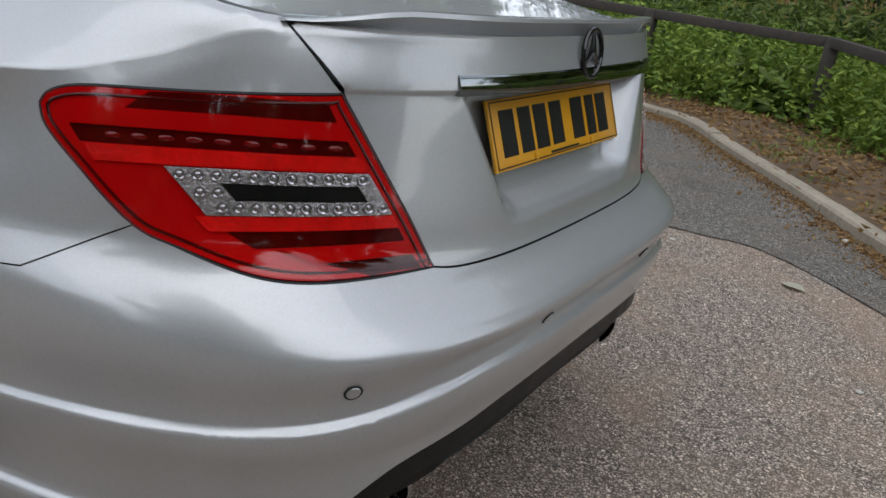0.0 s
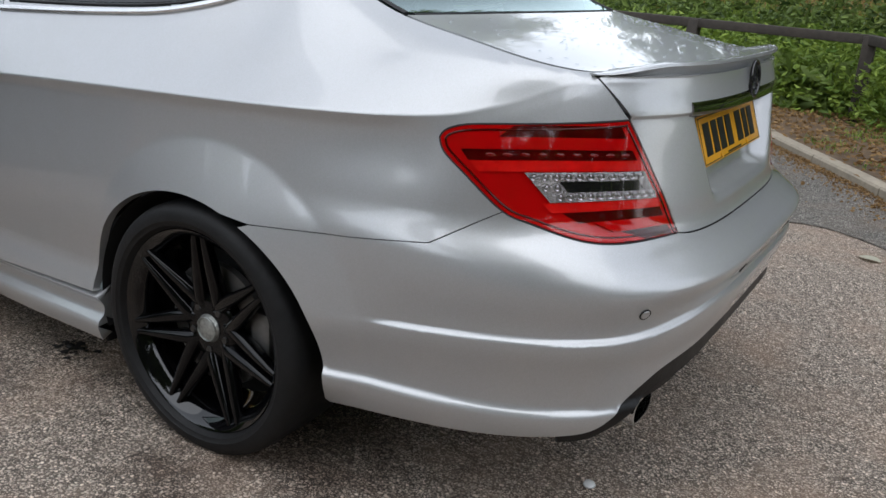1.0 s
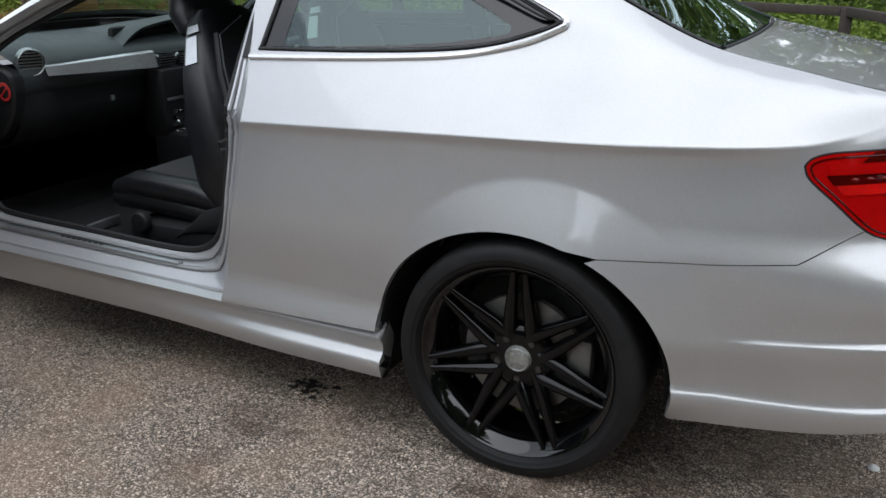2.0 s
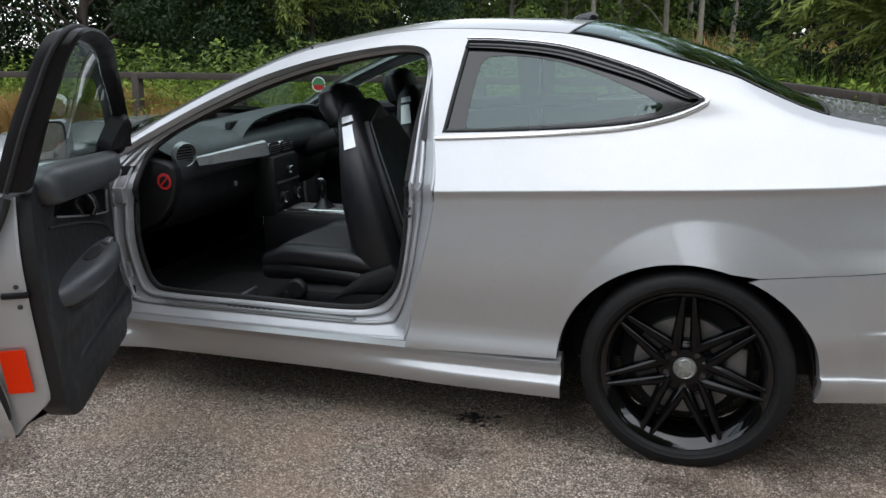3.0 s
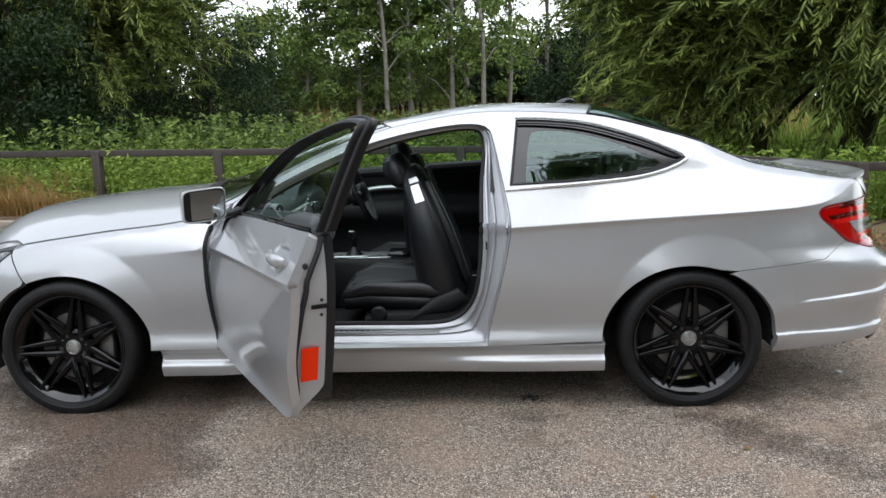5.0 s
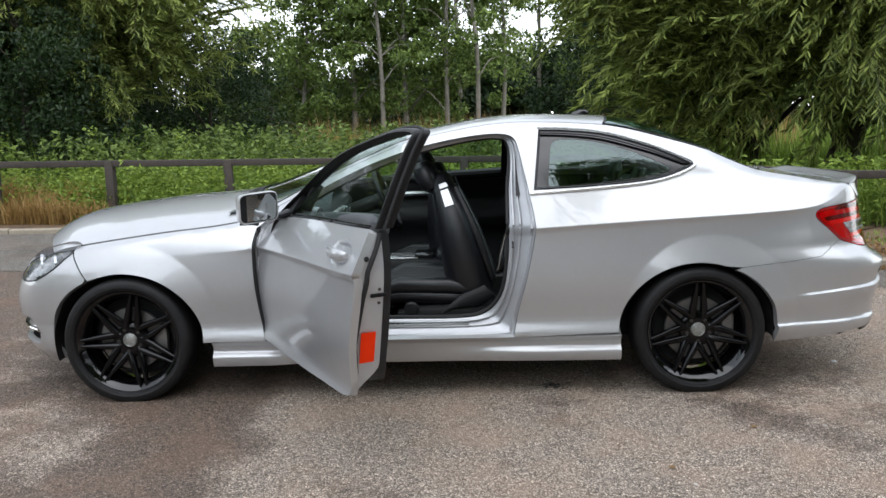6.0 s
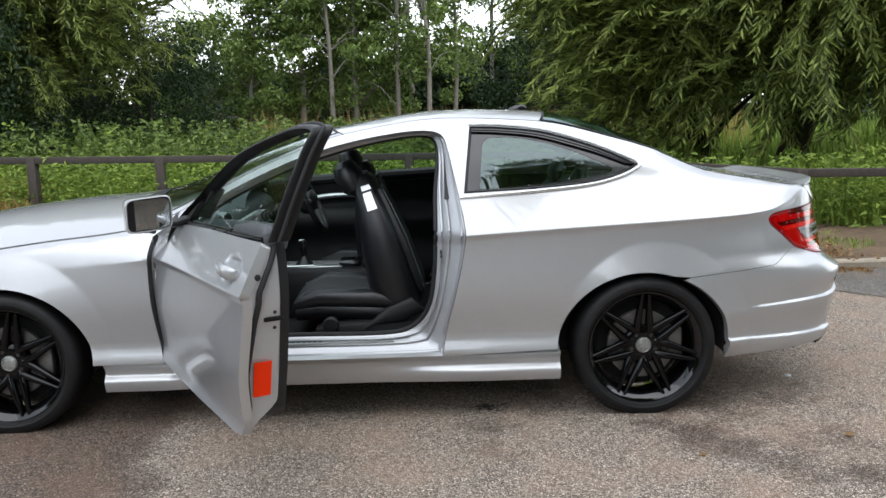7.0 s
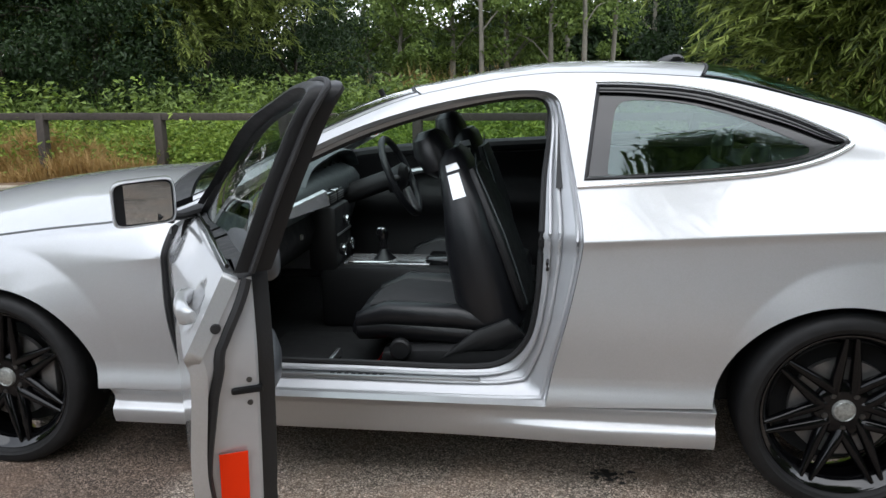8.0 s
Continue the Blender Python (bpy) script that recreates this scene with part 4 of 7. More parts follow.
def windows():
    for sign, near in SIDES:
        srf = lambda s, z, sg=sign: skin(s, z, sg) - np.array((0, sg * 0.006, 0))
        w = panel("quarter_window", [tuple(p) for p in shrink(QWIN, 0.006)], srf, TINTED, car, "dark tinted rear side window", h=0.04, lip=0.004, flip=sign > 0)
        w.visible_shadow = False
        loop = dense(shrink(dense(QWIN, 0.02), 0.005), 0.02)
        part("window_seal", tube(skin(loop[:, 0], loop[:, 1], sign), 0.0065, 6, True, 0.6), RUBBER, w)
        edge = lambda s, z, sg=sign: skin(s, z, sg) - np.array((0, sg * 0.0045, 0))
        border = [tuple(p) for p in smooth_path([(-0.706, 1.004), (-0.698, 1.08), (-0.688, 1.160), (-0.672, 1.205), (-0.62, 1.216), (-0.50, 1.208), (-0.36, 1.176), (-0.22, 1.122), (-0.13, 1.080), (-0.115, 1.066), (-0.14, 1.052), (-0.28, 1.030), (-0.45, 1.015), (-0.60, 1.006), (-0.69, 1.001)], 44)]
        panel("window_band", [tuple(p) for p in shrink(QWIN, 0.008)], edge, GLOSS_BLACK, w, "dark border printed round the glass", holes=[border], h=0.02, lip=0.001, flip=sign > 0)
        brow = smooth_path([(-0.738, 1.262), (-0.60, 1.257), (-0.415, 1.234), (-0.20, 1.171), (-0.06, 1.113), (-0.012, 1.092)], 30)
        drop = np.interp(np.linspace(0, 1, 30), [0, 0.5, 0.85, 1], [0.020, 0.024, 0.016, 0.004])
        lower = [(x - 0.3 * d, z - d) for (x, z), d in zip(brow, drop)]
        panel("window_moulding", [tuple(p) for p in brow] + lower[::-1], lambda s, z, sg=sign: skin(s, z, sg) + np.array((0, sg * 0.002, 0)), GLOSS_BLACK, w, "black moulding over the window", h=0.02, lip=0.006, gap=0, flip=sign < 0)
        mid = np.array([(x - 0.15 * d, z - 0.5 * d) for (x, z), d in zip(brow, drop)])[:-2]
        part("moulding_rib", tube(skin(mid[:, 0], mid[:, 1], sign) + np.array((0, sign * 0.003, 0)), 0.003, 6), RUBBER, w)
        crown = np.array(smooth_path([(-0.745, 1.276), (-0.60, 1.270), (-0.415, 1.247), (-0.20, 1.184), (-0.06, 1.126), (-0.004, 1.101), (0.010, 1.090)], 40))
        part("top_moulding", tube(skin(crown[:, 0], crown[:, 1], sign) + np.array((0, sign * 0.001, 0)), 0.0055, 8), BRIGHT_TRIM, car, "bright upper window moulding")
        low = np.array(smooth_path([(-0.798, 0.968), (-0.60, 0.978), (-0.40, 0.990), (-0.22, 1.006), (-0.08, 1.036), (0.000, 1.070), (0.014, 1.084), (0.010, 1.094)], 50))
        part("chrome_moulding", tube(skin(low[:, 0], low[:, 1], sign) + np.array((0, sign * 0.002, 0)), 0.0085, 10), BRIGHT_TRIM, car, "bright window moulding")
        if not near:
            dw = [(-1.93, 0.925)] + [(x, z - 0.012) for x, z in OPEN_TOP[4:-3]] + [(-0.83, 0.975)]
            g = panel("door_window", dw, srf, GLASS, car, "clear side window", h=0.05, lip=0.004, flip=True)
            g.visible_shadow = False
            dp = GAP_FRONT[::-1] + GAP_REAR_FINE + [(-1.93, 0.925)]
            panel("door", dp, lambda s, z: skin(s, z, 1), PAINT, car, "closed far door", h=0.05, flip=True)


def rain_drops():
    """Rain drops standing on the boot lid, denser towards the far side."""
    r = np.random.default_rng(3)
    V, F = [], []
    k = 0
    while k < 420:
        u, v = r.uniform(0.46, 0.80), r.uniform(-0.95, 0.95)
        if r.uniform() > 0.25 + 0.6 * (v + 1) / 2:
            continue
        p = edge_point([u], [v])[0]
        size = r.uniform(0.0015, 0.0045)
        o = len(V)
        for ring, (q, hgt) in enumerate(((1.0, -0.1), (0.9, 0.35), (0.5, 0.6))):
            for j in range(8):
                a = j * math.pi / 4
                V.append((p[0] + size * q * math.cos(a) * 1.15, p[1] + size * q * math.sin(a), p[2] + size * hgt))
        V.append((p[0], p[1], p[2] + size * 0.68))
        for ring in (0, 1):
            for j in range(8):
                n = (j + 1) % 8
                F.append((o + ring * 8 + j, o + ring * 8 + n, o + ring * 8 + 8 + n, o + ring * 8 + 8 + j))
        F += [(o + 16 + j, o + 16 + (j + 1) % 8, o + 24) for j in range(8)]
        k += 1
    d = part("rain_water", (V, F), WATER, car, "clear rain drops on the boot lid")
    tagged(d, kind="stuff")


body_panels()
rain_drops()
rear_bumper()
centre_panels()
boot_rear()
tail_lamps()
windows()

# ---- wheels ----


def loft(name, rings, material, parent, label="", n=24, power=2.6, closed=True):
    """A rounded body through rings of (centre, half width vector, half depth vector)."""
    v, f = [], []
    for c, a, b in rings:
        c, a, b = np.array(c, float), np.array(a, float), np.array(b, float)
        for k in range(n):
            t = 2 * math.pi * k / n
            ct, st = math.cos(t), math.sin(t)
            v.append(c + a * math.copysign(abs(ct) ** (2 / power), ct) + b * math.copysign(abs(st) ** (2 / power), st))
    for i in range(len(rings) - 1):
        for k in range(n):
            q = (k + 1) % n
            f.append((i * n + k, i * n + q, (i + 1) * n + q, (i + 1) * n + k))
    f += [tuple(range(n))[::-1], tuple((len(rings) - 1) * n + k for k in range(n))]
    return part(name, (v, f), material, parent, label, sharp=55)


def make_wheel(parent):
    barrel = [(0.228, 0.10), (0.222, 0.085), (0.208, 0.06), (0.204, -0.03), (0.207, -0.066), (0.213, -0.078), (0.224, -0.089), (0.2325, -0.098), (0.238, -0.101), (0.242, -0.097), (0.243, -0.085), (0.240, 0.09), (0.228, 0.10)]
    barrel = [(r * 1.04, y) for r, y in barrel]
    wheel = part("wheel", lathe(barrel, 72), RIM_BLACK, parent, "gloss black alloy wheel with seven twin spokes")
    prof = [(0.236, 0.095), (0.250, 0.108), (0.285, 0.116), (0.302, 0.110), (0.310, 0.095), (0.312, 0.06), (0.312, -0.055), (0.310, -0.088), (0.304, -0.103), (0.293, -0.112), (0.280, -0.1155),
            (0.268, -0.1165), (0.266, -0.1150), (0.252, -0.1120), (0.246, -0.106), (0.240, -0.098)]
    prof = [(r + 0.010 * (0.275 - r) / 0.035 if r < 0.275 else r, y) for r, y in prof]
    v, f = lathe(prof, 96)
    v = [(x, y, max(z, -HUB_Z + 0.0015)) for x, y, z in v]
    part("tyre", (v, f), TYRE, wheel, "black low-profile tyre")
    for k in range(7):
        base = math.radians(90 + k * 360 / 7)
        for side in (-1, 1):
            rings = []
            for r, off, wd, y, dp in ((0.040, 0.024, 0.0160, -0.050, 0.020), (0.075, 0.0275, 0.0205, -0.062, 0.022), (0.12, 0.0250, 0.0178, -0.070, 0.020), (0.17, 0.0200, 0.0138, -0.078, 0.018), (0.212, 0.0165, 0.0098, -0.084, 0.015), (0.234, 0.0148, 0.0075, -0.087, 0.012)):
                a = base + side * math.asin(off / r)
                rad, tan = np.array((math.cos(a), 0, math.sin(a))), np.array((-math.sin(a), 0, math.cos(a)))
                rings.append((rad * r + np.array((0, y + dp / 2, 0)), tan * wd, np.array((0, -dp, 0))))
            loft("spoke", rings, WHEEL_BLACK, wheel, n=14, power=2.3)
    part("wheel_hub", lathe([(0.0, -0.062), (0.050, -0.063), (0.074, -0.061), (0.084, -0.054), (0.088, -0.03), (0.088, 0.0), (0.0, 0.0)], 40), WHEEL_BLACK, wheel)
    part("hub_cap", lathe([(0.0, -0.074), (0.020, -0.073), (0.031, -0.069), (0.036, -0.061), (0.036, -0.05)], 32), CAP, wheel, "worn grey hub cap")
    part("cap_ring", tube([(0.0285 * math.cos(a), -0.0715, 0.0285 * math.sin(a)) for a in np.linspace(0, 2 * math.pi, 29)[:-1]], 0.0022, 6, True), CAP, wheel)
    for k in range(5):
        a = math.radians(54 + 72 * k)
        v, f = lathe([(0.0, -0.067), (0.008, -0.067), (0.010, -0.063), (0.010, -0.04)], 6)
        part("wheel_bolt", ([(x + 0.056 * math.cos(a), y, z + 0.056 * math.sin(a)) for x, y, z in v], f), STEEL, wheel)
    part("brake_disc", lathe([(0.05, -0.03), (0.098, -0.03), (0.100, -0.034), (0.152, -0.034), (0.154, -0.018), (0.05, -0.018)], 48), DISC, wheel, "grey steel brake disc")
    bm = boxed((0.115, -0.048, -0.075), (0.178, 0.0, 0.075), 0.014)
    part("brake_caliper", bm, DISC, wheel, "grey cast brake caliper")
    part("wheel_back", lathe([(0.0, 0.04), (0.20, 0.04), (0.205, 0.06)], 32), DARK, wheel)
    return wheel


w0 = make_wheel(car)
w0.location = (REAR_HUB, -0.772, HUB_Z)
for x, y, turn, roll in ((FRONT_HUB, -0.772, 0, 11), (REAR_HUB, 0.772, 180, 7), (FRONT_HUB, 0.772, 180, 3)):
    w = copy_thing(w0, Matrix.Translation((x, y, HUB_Z)) @ Matrix.Rotation(radians(turn), 4, "Z"))
    w.parent = car
    for o in w.children:
        if o.name.split(".")[0] != "tyre":
            o.rotation_euler = (0, radians(roll), 0) if o.name.split(".")[0] not in ("brake_caliper",) else (0, 0, 0)

# wheel housings, floor pan and exhaust
for hub in (REAR_HUB - 0.012, FRONT_HUB):
    for sg in (-1, 1):
        v, f = [], []
        n = 28
        for k in range(n + 1):
            a = radians(196 - 202 * k / n)
            for r, y in ((0.368, 0.845), (0.375, 0.80), (0.375, 0.56), (0.12, 0.56)):
                v.append((hub + r * math.cos(a), sg * y, HUB_Z - 0.005 + r * 0.92 * math.sin(a)))
        for k in range(n):
            for j in range(3):
                f.append((k * 4 + j, k * 4 + j + 1, k * 4 + j + 5, k * 4 + j + 4))
        part("wheel_housing", (v, f), DARK, car, "black wheel arch liner")
part("floor_pan", boxed((-2.36, -0.79, 0.15), (-0.38, 0.79, 0.27), 0.01), DARK, car)
part("rear_pan", boxed((-0.40, -0.55, 0.20), (0.80, 0.55, 0.42), 0.02), DARK, car)
part("front_pan", boxed((-3.35, -0.55, 0.16), (-2.3, 0.55, 0.60), 0.02), DARK, car)
part("boot_floor", boxed((0.36, -0.58, 0.24), (0.80, 0.58, 0.60), 0.05), DARK, car)
for sg in (-1, 1):
    rings = []
    for x, k in ((0.70, 0.8), (0.925, 0.8), (0.940, 0.84), (0.940, 0.70), (0.88, 0.68)):
        rings.append(((x, sg * 0.46, 0.258), (0, 0.075 * k, 0), (0, 0, 0.036 * k)))
    loft("exhaust_tip", rings, CHROME, car, "oval chrome exhaust tip", n=32, power=3)
    part("mud_flap", boxed((-0.392, sg * 0.825 - 0.018, 0.150), (-0.374, sg * 0.825 + 0.018, 0.29), 0.008), BLACK_PLASTIC, car)

# parking sensors in the bumper
for y, z in ((0.613, 0.534), (0.23, 0.548)):
    for sg in (-1, 1):
        s = s_at(z, y=y)
        p, q = skin([s], [z], sg)[0], lamp_normal(np.array([s]), np.array([z]), sg)[0]
        m = Matrix.Translation(p + q * 0.0012) @ Vector(q).to_track_quat("Z", "Y").to_matrix().to_4x4()
        ring = [tuple(m @ Vector((0.0115 * math.cos(a), 0.0115 * math.sin(a), 0))) for a in np.linspace(0, 2 * math.pi, 25)[:-1]]
        sen = part("parking_sensor", tube(ring, 0.0012, 6, True), DARK, car, "round parking sensor in the bumper")
        disc, df = lathe([(0.0, 0.0022), (0.009, 0.0018), (0.0105, 0.0)], 20)
        part("sensor_face", ([tuple(m @ Vector((x, zz, y2))) for x, y2, zz in disc], df), PAINT, sen)


def headlamps():
    for sign, near in SIDES:
        outl = [tuple(p) for p in smooth_path([(-3.022, 0.735), (-3.12, 0.727), (-3.26, 0.699), (-3.40, 0.674), (-3.475, 0.640), (-3.44, 0.600), (-3.335, 0.582), (-3.205, 0.599), (-3.105, 0.654), (-3.052, 0.704)], 48, True)]
        srf = lambda s, z, sg=sign: skin(s, z, sg)
        lamp = panel("headlamp", outl, lambda s, z, sg=sign: skin(s, z, sg) * np.array((1, 0.92, 1)) + np.array((0.045, 0, 0)), LED_BASE, car, "clear glass headlamp", h=0.03, flip=sign > 0, lip=-0.05, gap=0.001)
        g = panel("lamp_glass", outl, lambda s, z, sg=sign: skin(s, z, sg), HEAD_GLASS, lamp, h=0.03, flip=sign > 0, lip=0.01, gap=0.002)
        g.visible_shadow = False
        loop = dense(outl, 0.02)
        part("lamp_seal", tube(skin(loop[:, 0], loop[:, 1], sign), 0.004, 6, True), RUBBER, lamp)
        for s, z, r in ((-3.17, 0.665, 0.048), (-3.30, 0.645, 0.058)):
            p = skin([s], [z], sign)[0] * np.array((1, 0.93, 1)) + np.array((0.02, 0, 0))
            n = Vector((-0.9, sign * 0.45, 0)).normalized()
            m = Matrix.Translation(p) @ n.to_track_quat("Z", "Y").to_matrix().to_4x4()
            v, f = lathe([(r, 0.0), (r * 1.05, -0.01), (r * 0.8, -0.03), (r * 0.55, -0.045), (0.0, -0.05)], 28)
            part("reflector", ([tuple(m @ Vector((a, c, b))) for a, b, c in v], f), CHROME, lamp)
            v, f = lathe([(0.0, 0.01), (r * 0.35, 0.005), (r * 0.5, -0.02), (r * 0.5, -0.04)], 24)
            part("projector_lens", ([tuple(m @ Vector((a, c, b))) for a, b, c in v], f), HEAD_GLASS, lamp)
    # upper grille
    S = X_FRONT - R_FRONT * math.pi / 2
    zz = np.linspace(0.50, 0.70, 5)
    for z in zz:
        s = np.linspace(-3.75, S, 10)
        a, b = skin(s, np.full(10, z), -1), skin(s[::-1], np.full(10, z), 1)
        part("grille_bar", tube(np.concatenate([a, b[1:]]) + np.array((0.01, 0, 0)), 0.010, 6), CHROME, car)


headlamps()

# ---- the open door, swung on its hinge ----
DOOR_ANGLE = -62.0
HINGE = Vector((-2.065, -0.82, 0))
SWING = Matrix.Translation(HINGE) @ Matrix.Rotation(radians(DOOR_ANGLE), 4, "Z") @ Matrix.Translation(-HINGE)


def swung(v):
    m = np.array(SWING)
    return np.array(v, float) @ m[:3, :3].T + m[:3, 3]


def door_part(name, vf, material, parent, label="", **kw):
    if isinstance(vf, bmesh.types.BMesh):
        bmesh.ops.transform(vf, matrix=SWING, verts=vf.verts)
        return part(name, vf, material, parent, label, **kw)
    return part(name, (swung(vf[0]), vf[1]), material, parent, label, **kw)


def grid_faces(rows, cols):
    return [(i * cols + j, i * cols + j + 1, (i + 1) * cols + j + 1, (i + 1) * cols + j) for i in range(rows - 1) for j in range(cols - 1)]


def open_door():
    # outer skin: bottom, rear gap upwards, belt line forwards, front gap downwards
    belt = [(x, float(belt_z(x)[0]) - 0.006) for x in np.linspace(-0.805, -1.96, 20)]
    outline = [(-2.088, 0.302), (-1.40, 0.318), (-0.95, 0.336), (-0.895, 0.348)] + [p for p in GAP_REAR_FINE if p[1] > 0.365] + belt + [(-2.05, 0.872)] + [p for p in GAP_FRONT[::-1] if p[1] > 0.32]

    def outer(s, z):
        """The door skin, with the cup behind the handle pressed in and the low flute."""
        p = skin(s, z)
        d = np.hypot((s + 0.965) / 0.10, (z - 0.862) / 0.045)
        p[..., 1] += 0.020 * step(1.0, 0.5, d)
        return p
    door = panel("door", outline, outer, PAINT, car, "open silver door with black window frame", h=0.018, lip=0.03, gap=0.003, turn=SWING, rows=fold_rows(0.018, -2.1, -0.78) + low_rows(0.018))
    # rear shut face: a pressed strip from the skin's edge inwards
    v = []
    zs = np.linspace(0.348, 0.945, 34)
    gap = np.array(GAP_REAR_FINE)
    def across(z):
        """Skin point at the rear edge, share of the face outside the seal, and width of the face at height z."""
        p = skin([np.interp(z, gap[:, 1], gap[:, 0]) - 0.004], [z])[0]
        seal = float(np.interp(z, [0.31, 0.55, 0.72, 0.86, 0.945], [0.22, 0.20, 0.31, 0.54, 0.80]))
        return p, seal, (-0.735 - p[1]) * (0.25 + 0.75 * float(step(0.34, 0.45, z)))
    path = []
    for z in zs:
        p, seal, wide = across(z)
        for k, dx in ((0.0, 0.0), (0.05, 0.003), (seal - 0.07, 0.010), (seal + 0.07, 0.027), (0.96, 0.030), (1.0, 0.036)):
            v.append((p[0] - dx, p[1] + k * wide, z))
        if z > 0.40:
            path.append((p[0] - 0.015, p[1] + seal * wide, z))
    door_part("shut_face", (v, grid_faces(len(zs), 6)), JAMB, door, "bare silver door edge")
    door_part("door_seal", tube(path, 0.0115, 8), RUBBER, door, "black rubber door seal")
    # underside and front edge
    v = []
    for x in np.linspace(-2.08, -0.97, 12):
        b = 0.304 + 0.036 * (x + 2.08) / 1.19
        p = skin([x], [b])[0]
        v += [(x, p[1], b), (x, p[1] + 0.03, b + 0.004), (x, p[1] + 0.12, b + 0.05)]
    door_part("door_bottom", (v, grid_faces(12, 3)), JAMB, door)
    v = []
    for s, z in GAP_FRONT:
        p = skin([s], [z])[0]
        v += [(s + 0.004, p[1], z), (s + 0.03, p[1] + 0.11, z)]
    door_part("door_front_edge", (v, grid_faces(len(GAP_FRONT), 2)), DARK, door)
    # sticker, latch, plug
    p = skin([-0.826], [0.56])[0]
    door_part("sticker", boxed((-0.0015, 0.054, 0.470), (0.001, 0.110, 0.588), 0.0, Matrix(((1, 0, 0.26, -0.859 - 0.26 * 0.53), (0, 1, 0, p[1]), (0, 0, 1, 0), (0, 0, 0, 1)))), ORANGE, door, "orange-red rectangular sticker", smooth=False)
    door_part("latch", boxed((-0.840, p[1] + 0.085, 0.717), (-0.816, p[1] + 0.145, 0.731), 0.004), BLACK_PLASTIC, door, "black door latch")
    for z in (0.695, 0.745):
        m = Matrix.Translation((np.interp(z, gap[:, 1], gap[:, 0]) - 0.033, p[1] + 0.120, z)) @ Matrix.Rotation(radians(-90), 4, "Z")
        vv, ff = lathe([(0.0, 0.003), (0.005, 0.003), (0.006, 0.0), (0.006, -0.004)], 12)
        door_part("latch_screw", ([tuple(m @ Vector(q)) for q in vv], ff), STEEL, door)
    m = Matrix.Translation((-0.790, across(0.862)[0][1] + 0.3 * across(0.862)[2], 0.862)) @ Matrix.Rotation(radians(-90), 4, "Z")
    vv, ff = lathe([(0.0, 0.006), (0.009, 0.005), (0.011, 0.0)], 16)
    door_part("rubber_plug", ([tuple(m @ Vector(q)) for q in vv], ff), RUBBER, door)
    # inner trim: a padded panel with armrest, pull and pocket
    rear = [(float(np.interp(z, gap[:, 1], gap[:, 0])) - 0.046, z) for z in np.linspace(0.42, 0.945, 14)]
    inner = [(-1.93, 0.39), (-1.88, 0.355), (-1.0, 0.365), (-0.94, 0.375)] + rear + [(-0.865, 0.962)] + [(x, float(belt_z(x)[0]) + 0.004) for x in np.linspace(-0.9, -1.90, 10)] + [(-1.95, 0.80)]

    def trim(s, z):
        p = skin(np.clip(s, -2.1, -0.7), np.full_like(s, 0.62))
        bulge = 0.020 * np.exp(-((z - 0.60) / 0.07) ** 2) * step(-2.0, -1.6, s) + 0.025 * step(0.55, 0.38, z) + 0.022 * np.exp(-((z - 0.90) / 0.05) ** 2)
        p[..., 1] = -0.718 + bulge * step(-0.87, -0.98, s) - 0.055 * step(-1.55, -1.93, s) + 0.014 * step(-0.95, -0.87, s)
        p[..., 2] = z
        return p
    panel("door_trim", inner, trim, CABIN, door, "black padded door trim", h=0.02, lip=0.06, gap=0, turn=SWING, flip=True)
    # padded top roll, curved armrest, inlay, lever and switch
    roll = [((x, -0.702 - 0.050 * float(step(-1.55, -1.93, x)), 0.914 + 0.078 * (x + 1.4)), (0, 0.042 * k, 0), (0, 0, 0.050 * k)) for x, k in ((-1.905, 0.5), (-1.88, 0.85), (-1.7, 0.95), (-1.4, 1), (-1.1, 1), (-0.96, 0.95), (-0.91, 0.8), (-0.89, 0.4))]
    loft("top_pad", roll, PADDING, door, "grey padded door top", n=24).data.transform(SWING)
    # level armrest, broadest behind its middle, with the switch and a dark patch for the pull cup's shade on its top
    rings = []
    for x, y, k in ((-0.975, -0.716, 0.35), (-0.990, -0.700, 0.70), (-1.02, -0.680, 0.92), (-1.08, -0.658, 1.0), (-1.18, -0.642, 1.0), (-1.30, -0.638, 1.0), (-1.40, -0.645, 0.98), (-1.48, -0.662, 0.92), (-1.53, -0.684, 0.75), (-1.552, -0.704, 0.40)):
        z = 0.664 + 0.010 * math.sin(math.pi * (x + 0.97) / -0.58)
        rings.append(((x, (y - 0.745) / 2, z), (0, (y + 0.745) / 2, -0.006), (0, 0, 0.032 * k)))
    loft("armrest", rings, PADDING, door, "broad grey-black leather armrest", n=28, power=3.4).data.transform(SWING)
    rings = [((x, (y - 0.745) / 2, 0.640), (0, (y + 0.745) / 2 - 0.006, 0), (0, 0, 0.022)) for x, y in ((-1.01, -0.695), (-1.08, -0.664), (-1.18, -0.649), (-1.30, -0.645), (-1.40, -0.652), (-1.49, -0.675), (-1.53, -0.695))]
    loft("armrest_base", rings, CABIN, door, "black lower half of the armrest", n=20, power=3.0).data.transform(SWING)
    cup = [((x, -0.694, 0.7055), (0, 0.020 * k, 0), (0, 0, 0.003)) for x, k in ((-1.20, 0.3), (-1.215, 0.7), (-1.25, 1.0), (-1.31, 1.0), (-1.345, 0.7), (-1.36, 0.3))]
    loft("pull_cup_shade", cup, DARK, door, "flat dark patch for the shade in the pull cup", n=16).data.transform(SWING)
    door_part("window_switch", boxed((-1.455, -0.694, 0.702), (-1.400, -0.672, 0.712), 0.003, None), SATIN, door, "satin window switch")
